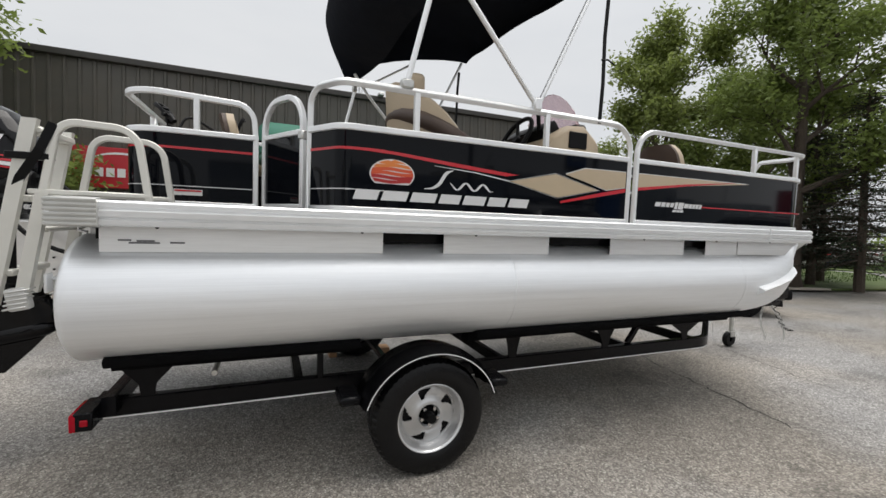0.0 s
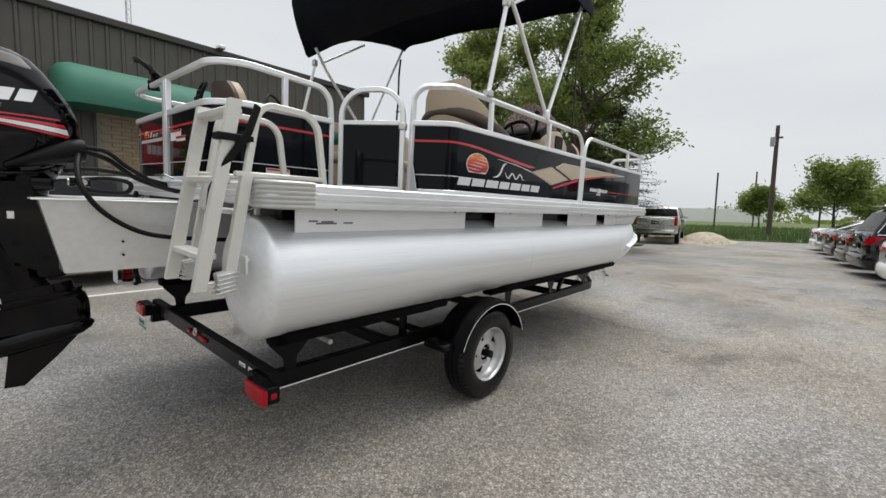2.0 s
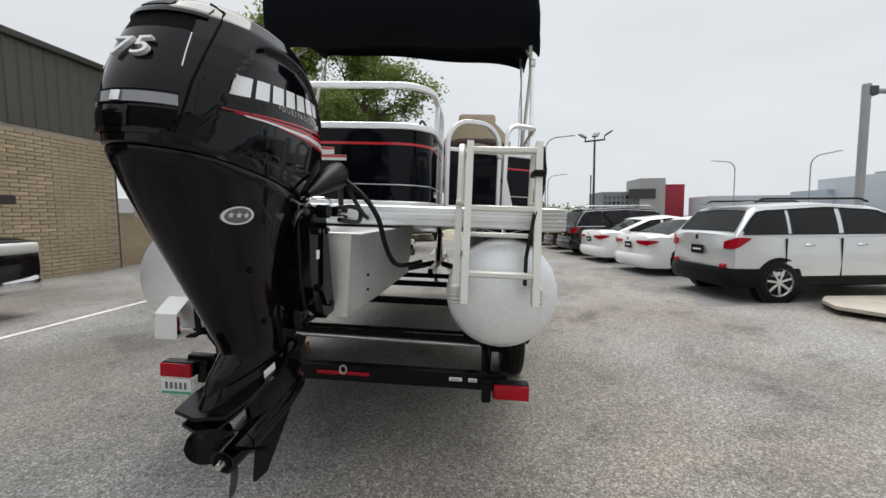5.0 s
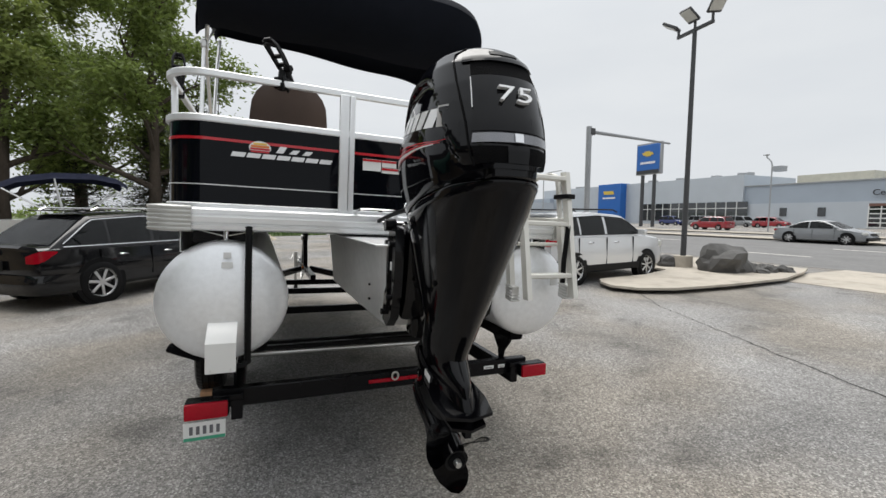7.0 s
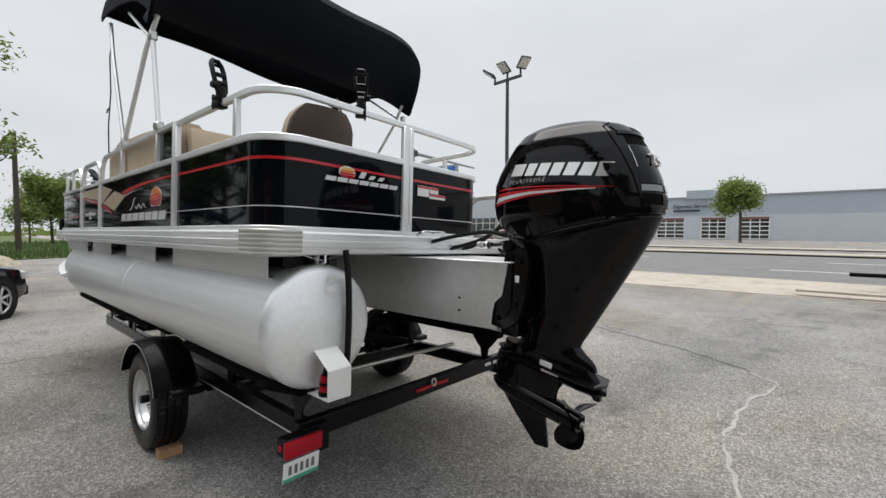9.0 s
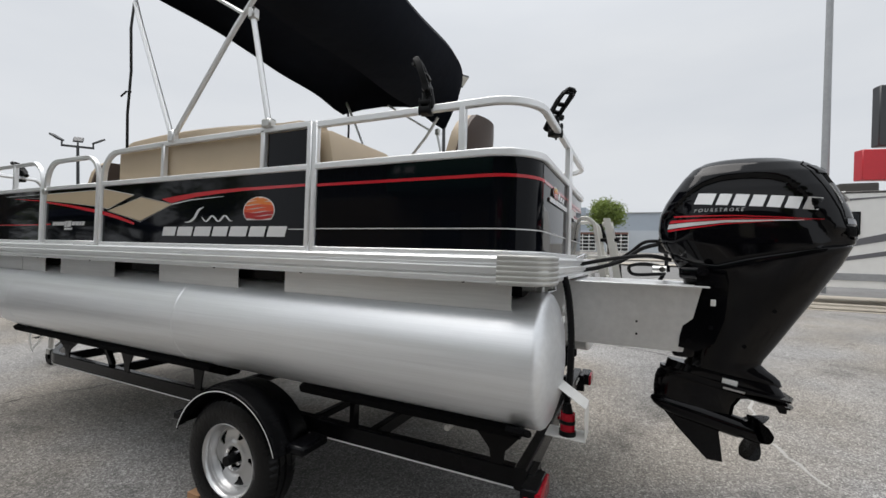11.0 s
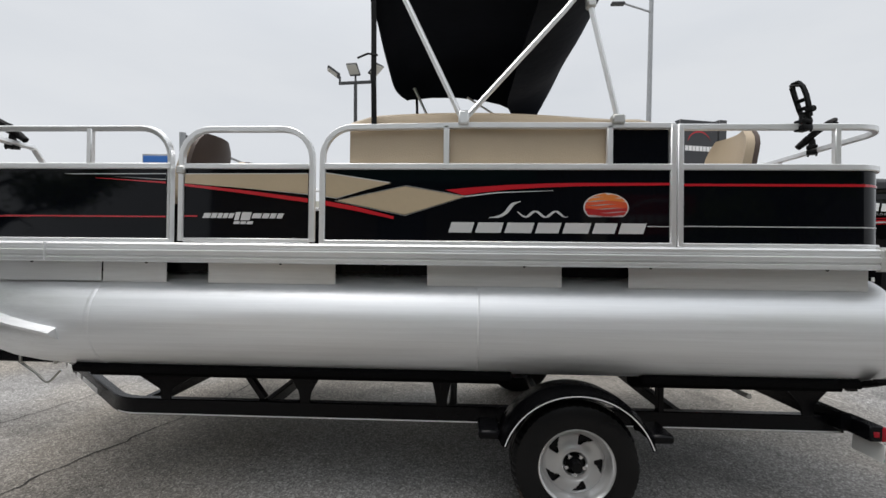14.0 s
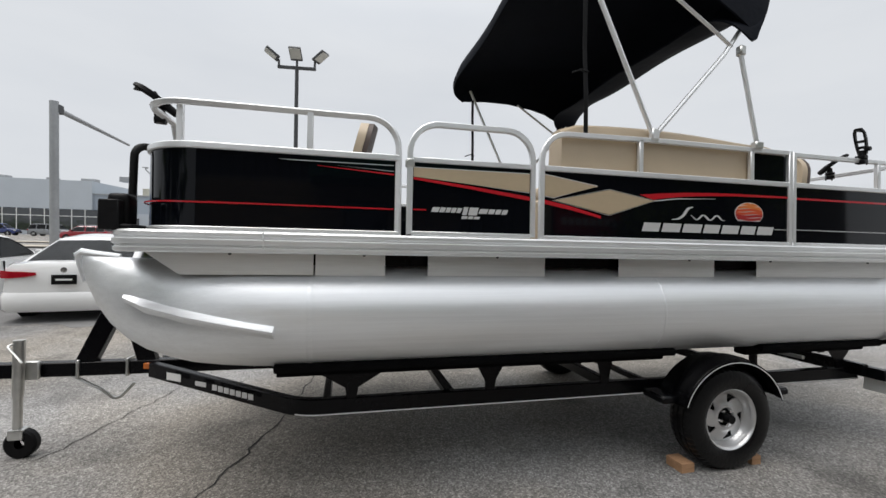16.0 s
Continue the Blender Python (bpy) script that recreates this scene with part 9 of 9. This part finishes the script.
def leaves(tips, per, size, spread, rnd):
    verts, faces = [], []
    for p, v, depth in tips:
        n = per if depth == 0 else per // 2
        for k in range(n):
            c = Vector(p) + Vector((rnd.gauss(0, spread), rnd.gauss(0, spread), rnd.gauss(0, spread * 0.8)))
            a, b = rnd.uniform(0, 2 * math.pi), rnd.uniform(-0.9, 0.9)
            u = Vector((math.cos(a) * math.cos(b), math.sin(a) * math.cos(b), math.sin(b)))
            w = u.cross(Vector((rnd.uniform(-1, 1), rnd.uniform(-1, 1), rnd.uniform(-1, 1)))).normalized()
            s = size * rnd.uniform(0.6, 1.3)
            i = len(verts)
            verts += [c - u * s, c + w * s * 0.42 - u * s * 0.1, c + u * s, c - w * s * 0.42 - u * s * 0.1]
            faces.append((i, i + 1, i + 2, i + 3))
    return verts, faces


def tree(x, y, h, trunk_h, crown_r, seed, leafm, per=26, size=0.085, spread=0.30, limbs=9, label="leafy green deciduous tree by the car park", z0=0.09):
    rnd = random.Random(seed)
    t = thing("tree", (x, y, z0), label, "tree", "trees")
    bm = nb()
    top = Vector((x + rnd.uniform(-0.3, 0.3), y + rnd.uniform(-0.3, 0.3), z0 + h * 0.72))
    trunk = [Vector((x, y, z0 - 0.05)), Vector((x, y, z0 + 0.25)), Vector((x + 0.05, y + 0.04, z0 + trunk_h)), Vector((x + rnd.uniform(-0.2, 0.2), y + rnd.uniform(-0.2, 0.2), z0 + h * 0.5)), top]
    r0 = 0.022 * h
    tube(bm, trunk, [r0 * 1.35, r0, r0 * 0.85, r0 * 0.5, r0 * 0.2], 10)
    tips = []
    for k in range(limbs):
        u = k / max(limbs - 1, 1)
        z = z0 + trunk_h + (h * 0.72 - trunk_h) * u
        f = (z - z0) / (h * 0.72)
        base = trunk[2].lerp(top, min(max((z - z0 - trunk_h) / (h * 0.72 - trunk_h), 0), 1))
        a = 2.4 * k + rnd.uniform(-0.4, 0.4)
        d = Vector((math.cos(a), math.sin(a), 0.35 + 0.9 * u))
        branches(bm, base, d, crown_r * (0.62 - 0.2 * u) * rnd.uniform(0.85, 1.15), r0 * (0.5 - 0.28 * u), 2, rnd, tips)
    part("trunk", bm, M["bark"], t, "grey-brown trunk and limbs")
    vs, fs = leaves(tips, per, size, spread, rnd)
    me = bpy.data.meshes.new("crown")
    me.from_pydata(vs, [], fs)
    me.materials.append(leafm)
    ob = new("crown", me)
    ob.parent = t
    ob.matrix_parent_inverse = Matrix.Translation(-Vector(t.location))
    ob["label"] = "open crown of small green leaves"
    ob["kind"] = "stuff"
    return t


tree(15.4, 4.1, 10.8, 1.9, 3.3, 11, M["leaf"], 58, 0.088, 0.24, 14, "large green deciduous tree with an open crown, by the kerb")
tree(14.4, 7.8, 10.2, 1.8, 2.9, 23, M["leaf2"], 58, 0.088, 0.23, 13, "large yellow-green deciduous tree beside the lawn")
tree(19.5, 7.4, 8.4, 1.7, 3.8, 37, M["leaf"], 44, 0.095, 0.33, 10, "green deciduous tree behind the front trees")
tree(-5.6, 8.0, 7.2, 1.6, 2.1, 41, M["leaf"], 60, 0.085, 0.30, 9, "small green tree at the corner of the warehouse", 0.0)
tree(58, -5.0, 6.5, 1.2, 3.6, 51, M["leaf"], 50, 0.17, 0.5, 8, "round green tree far off in the field")
tree(66, -8.5, 4.5, 1.0, 2.4, 52, M["leaf"], 40, 0.16, 0.4, 6, "small green tree far off in the field")
tree(70, 2.0, 4.8, 1.0, 3.0, 53, M["leaf"], 40, 0.18, 0.4, 6, "small green tree far off in the field")
tree(3.9, -66, 8.3, 4.0, 2.6, 54, M["leaf"], 40, 0.2, 0.6, 7, "young street tree before the dealership", 0.0)


def conifer(x, y, h, seed, label, wide=1.0):
    rnd = random.Random(seed)
    t = thing("conifer", (x, y, 0.09), label, "tree", "conifers")
    bm = nb()
    tube(bm, [(x, y, 0.05), (x, y, h * 0.5), (x, y, h)], [0.14, 0.09, 0.015], 8)
    verts, faces = [], []
    z = 0.9
    while z < h - 0.1:
        k = 1 - z / h
        n = 8
        for i in range(n):
            a = rnd.uniform(0, 2 * math.pi)
            ln = (0.25 + 1.75 * k) * rnd.uniform(0.75, 1.15) * wide
            d = Vector((math.cos(a), math.sin(a), rnd.uniform(-0.32, 0.12) + 0.2 * (1 - k)))
            p0 = Vector((x, y, z + rnd.uniform(-0.1, 0.1)))
            tube(bm, [p0, p0 + d * ln * 0.5, p0 + d * ln + Vector((0, 0, -0.05))], [0.02, 0.013, 0.004], 4, cap=False)
            m = int(46 * ln)
            for j in range(m):
                u = rnd.uniform(0.15, 1.0)
                c = p0 + d * ln * u + Vector((rnd.gauss(0, 0.10), rnd.gauss(0, 0.10), rnd.gauss(-0.03, 0.05)))
                v = Vector((rnd.uniform(-1, 1), rnd.uniform(-1, 1), rnd.uniform(-0.5, 0.3))).normalized() * rnd.uniform(0.06, 0.12)
                w = v.cross(Vector((0, 0, 1))).normalized() * 0.022
                q = len(verts)
                verts += [c, c + v * 0.5 + w, c + v, c + v * 0.5 - w]
                faces.append((q, q + 1, q + 2, q + 3))
        z += 0.15
    part("trunk", bm, M["bark"], t)
    me = bpy.data.meshes.new("needles")
    me.from_pydata(verts, [], faces)
    me.materials.append(M["needle"])
    ob = new("needles", me)
    ob.parent = t
    ob.matrix_parent_inverse = Matrix.Translation(-Vector(t.location))
    ob["label"] = "dark drooping needle boughs"
    ob["kind"] = "stuff"
    return t


conifer(16.8, 4.3, 5.2, 5, "dark green spruce beside the kerb under the trees", 1.2)
conifer(16.3, 6.6, 4.6, 6, "dark green spruce under the deciduous trees")
conifer(16.2, 2.85, 5.8, 9, "dark green spruce at the end of the lawn", 1.25)
conifer(18.6, 4.9, 4.6, 7, "dark green spruce behind the lawn")

# hedge of trees on the far horizon
rnd = random.Random(77)
verts, faces = [], []
for i in range(5200):
    x, y = 150 + rnd.uniform(0, 60), rnd.uniform(-60, 140)
    top = 3.2 + 2.2 * math.sin(y * 0.13) + 1.4 * math.sin(y * 0.41 + 1)
    z = rnd.uniform(0, max(top, 1.0))
    s = rnd.uniform(0.3, 0.7)
    a = rnd.uniform(0, 6.28)
    q = len(verts)
    u, w = Vector((math.cos(a), math.sin(a), rnd.uniform(-0.5, 0.5))) * s, Vector((0, rnd.uniform(-0.4, 0.4), 1)) * s * 0.7
    c = Vector((x, y, z))
    verts += [c - u, c + w, c + u, c - w]
    faces.append((q, q + 1, q + 2, q + 3))
me = bpy.data.meshes.new("far_woods")
me.from_pydata(verts, [], faces)
me.materials.append(M["leaf"])
tagged(new("far_woods", me), "low green woods along the far horizon", "woods", kind="stuff")

# rough grass of the field and lawn
verts, faces = [], []


def blades(n, fx, fy, h):
    for i in range(n):
        x, y = fx(), fy()
        a = rnd.uniform(0, 6.28)
        hh = h * rnd.uniform(0.5, 1.3)
        w = Vector((math.cos(a), math.sin(a), 0)) * 0.02 * (1 + hh)
        l = Vector((rnd.uniform(-0.3, 0.3), rnd.uniform(-0.3, 0.3), 1)) * hh
        q = len(verts)
        c = Vector((x, y, 0.06))
        verts.extend((c - w, c + w, c + l))
        faces.append((q, q + 1, q + 2))


blades(16000, lambda: 30 + 40 * rnd.random() ** 1.6, lambda: rnd.uniform(-8.5, 22), 0.38)
blades(7000, lambda: rnd.uniform(15.4, 25), lambda: rnd.uniform(4.4, 20), 0.12)
me = bpy.data.meshes.new("rough_grass")
me.from_pydata(verts, [], faces)
me.materials.append(M["blade"])
tagged(new("rough_grass", me), "rough unmown green grass of the field", "grass", kind="stuff")

# gravel heap under the pewter truck
bm = nb()
rnd = random.Random(9)
N = 46
grid = {}
for i in range(N):
    for j in range(N):
        x, y = 23.6 + 6.5 * i / (N - 1), -0.2 + 5.0 * j / (N - 1)
        u, v = (i / (N - 1) - 0.5) * 2, (j / (N - 1) - 0.5) * 2
        hgt = max(0, 1 - (u * u + v * v)) ** 0.7 * 0.16
        hgt += 0.42 * max(0, 1 - ((x - 25.6) / 1.6) ** 2 - ((y - 1.1) / 1.1) ** 2) ** 0.8
        grid[i, j] = bm.verts.new((x, y, hgt + (rnd.uniform(0, 0.05) if hgt > 0.02 else -0.03)))
for i in range(N - 1):
    for j in range(N - 1):
        bm.faces.new((grid[i, j], grid[i + 1, j], grid[i + 1, j + 1], grid[i, j + 1]))
tagged(part("gravel_heap", bm, M["gravel"], smooth=0), "low heap of pale gravel at the lot's edge", "gravel", kind="stuff")


def rock(x, y, s, seed):
    rnd = random.Random(seed)
    bm = nb()
    bmesh.ops.create_icosphere(bm, subdivisions=3, radius=1)
    for v in bm.verts:
        n = noise.noise(v.co * 1.3 + Vector((seed, 0, 0))) * 0.5 + noise.noise(v.co * 3.1 + Vector((0, seed, 0))) * 0.16
        v.co *= 1 + n
        v.co.x *= s[0]
        v.co.y *= s[1]
        v.co.z = max(v.co.z, -0.45) * s[2] + 0.45 * s[2]
    b = bmesh.ops.translate(bm, vec=(x, y, 0.12), verts=bm.verts)
    return tagged(part("boulder", bm, M["rock"], smooth=25), "dark angular basalt boulder on the traffic island", "boulder", "boulders")


rock(4.85, -10.55, (0.62, 0.55, 0.5), 3)
rock(6.2, -10.2, (0.3, 0.35, 0.22), 4)
rnd = random.Random(31)
for i in range(16):
    rock(4.35 + rnd.uniform(-0.3, 0.6), -11.5 + rnd.uniform(-0.6, 0.5), (rnd.uniform(0.1, 0.22), rnd.uniform(0.1, 0.2), rnd.uniform(0.08, 0.15)), 40 + i)

# ---- bricks of the warehouse front ----
bw, bh, gap = 0.39, 0.095, 0.012


def brick_mesh():
    bm = nb()
    box(bm, (0, 0, 0), (bw - gap, 0.05, bh - gap), 0.006)
    return mesh_of(bm, M["brick"], "brick", 0)


bmesh_shared = brick_mesh()
rest = nb()
nbuilt = 0
for row in range(int(3.6 / bh)):
    z = bh * (row + 0.5)
    for k in range(int(7.7 / bw)):
        x = 1.35 + bw * (k + 0.5 + (0.5 if row % 2 else 0))
        if x > 8.95 or (3.2 < x < 4.6 and 1.15 < z < 3.15):
            continue
        if 4.4 < x < 7.2 and z > 0.9 and nbuilt < 300:
            b = new("brick", bmesh_shared)
            b.location = Vector((x, 9.70 + random.uniform(-0.004, 0.004), z)) - Vector(bld.location)
            b.parent = bld
            nbuilt += 1
        else:
            box(rest, (x, 9.70, z), (bw - gap, 0.05, bh - gap))
ob = part("brickwork", rest, M["brick"], bld, smooth=0)
ob["kind"] = "stuff"

# ---- the surroundings follow the fall of the car park ----
rv.scale = (0.87, 0.87, 0.87)
pyl.scale = (1.0, 1.0, 0.92)
ps_.location.x, ps_.location.z = ps_.location.x - 2.5, -0.6
far = Vector((-2.34, 0.7, 1.54))
ps_.matrix_basis = Matrix.Translation(far) @ Matrix.Scale(1.4, 4) @ Matrix.Translation(-far) @ ps_.matrix_basis      # the sign stands further off and is larger
bpy.context.view_layer.update()
fall = Matrix.Rotation(-math.atan(FALL), 4, "X")
for ob in list(scene.collection.all_objects):
    if ob.parent is None and ob not in level_things and ob.type in ("EMPTY", "MESH"):
        ob.matrix_basis = fall @ ob.matrix_basis
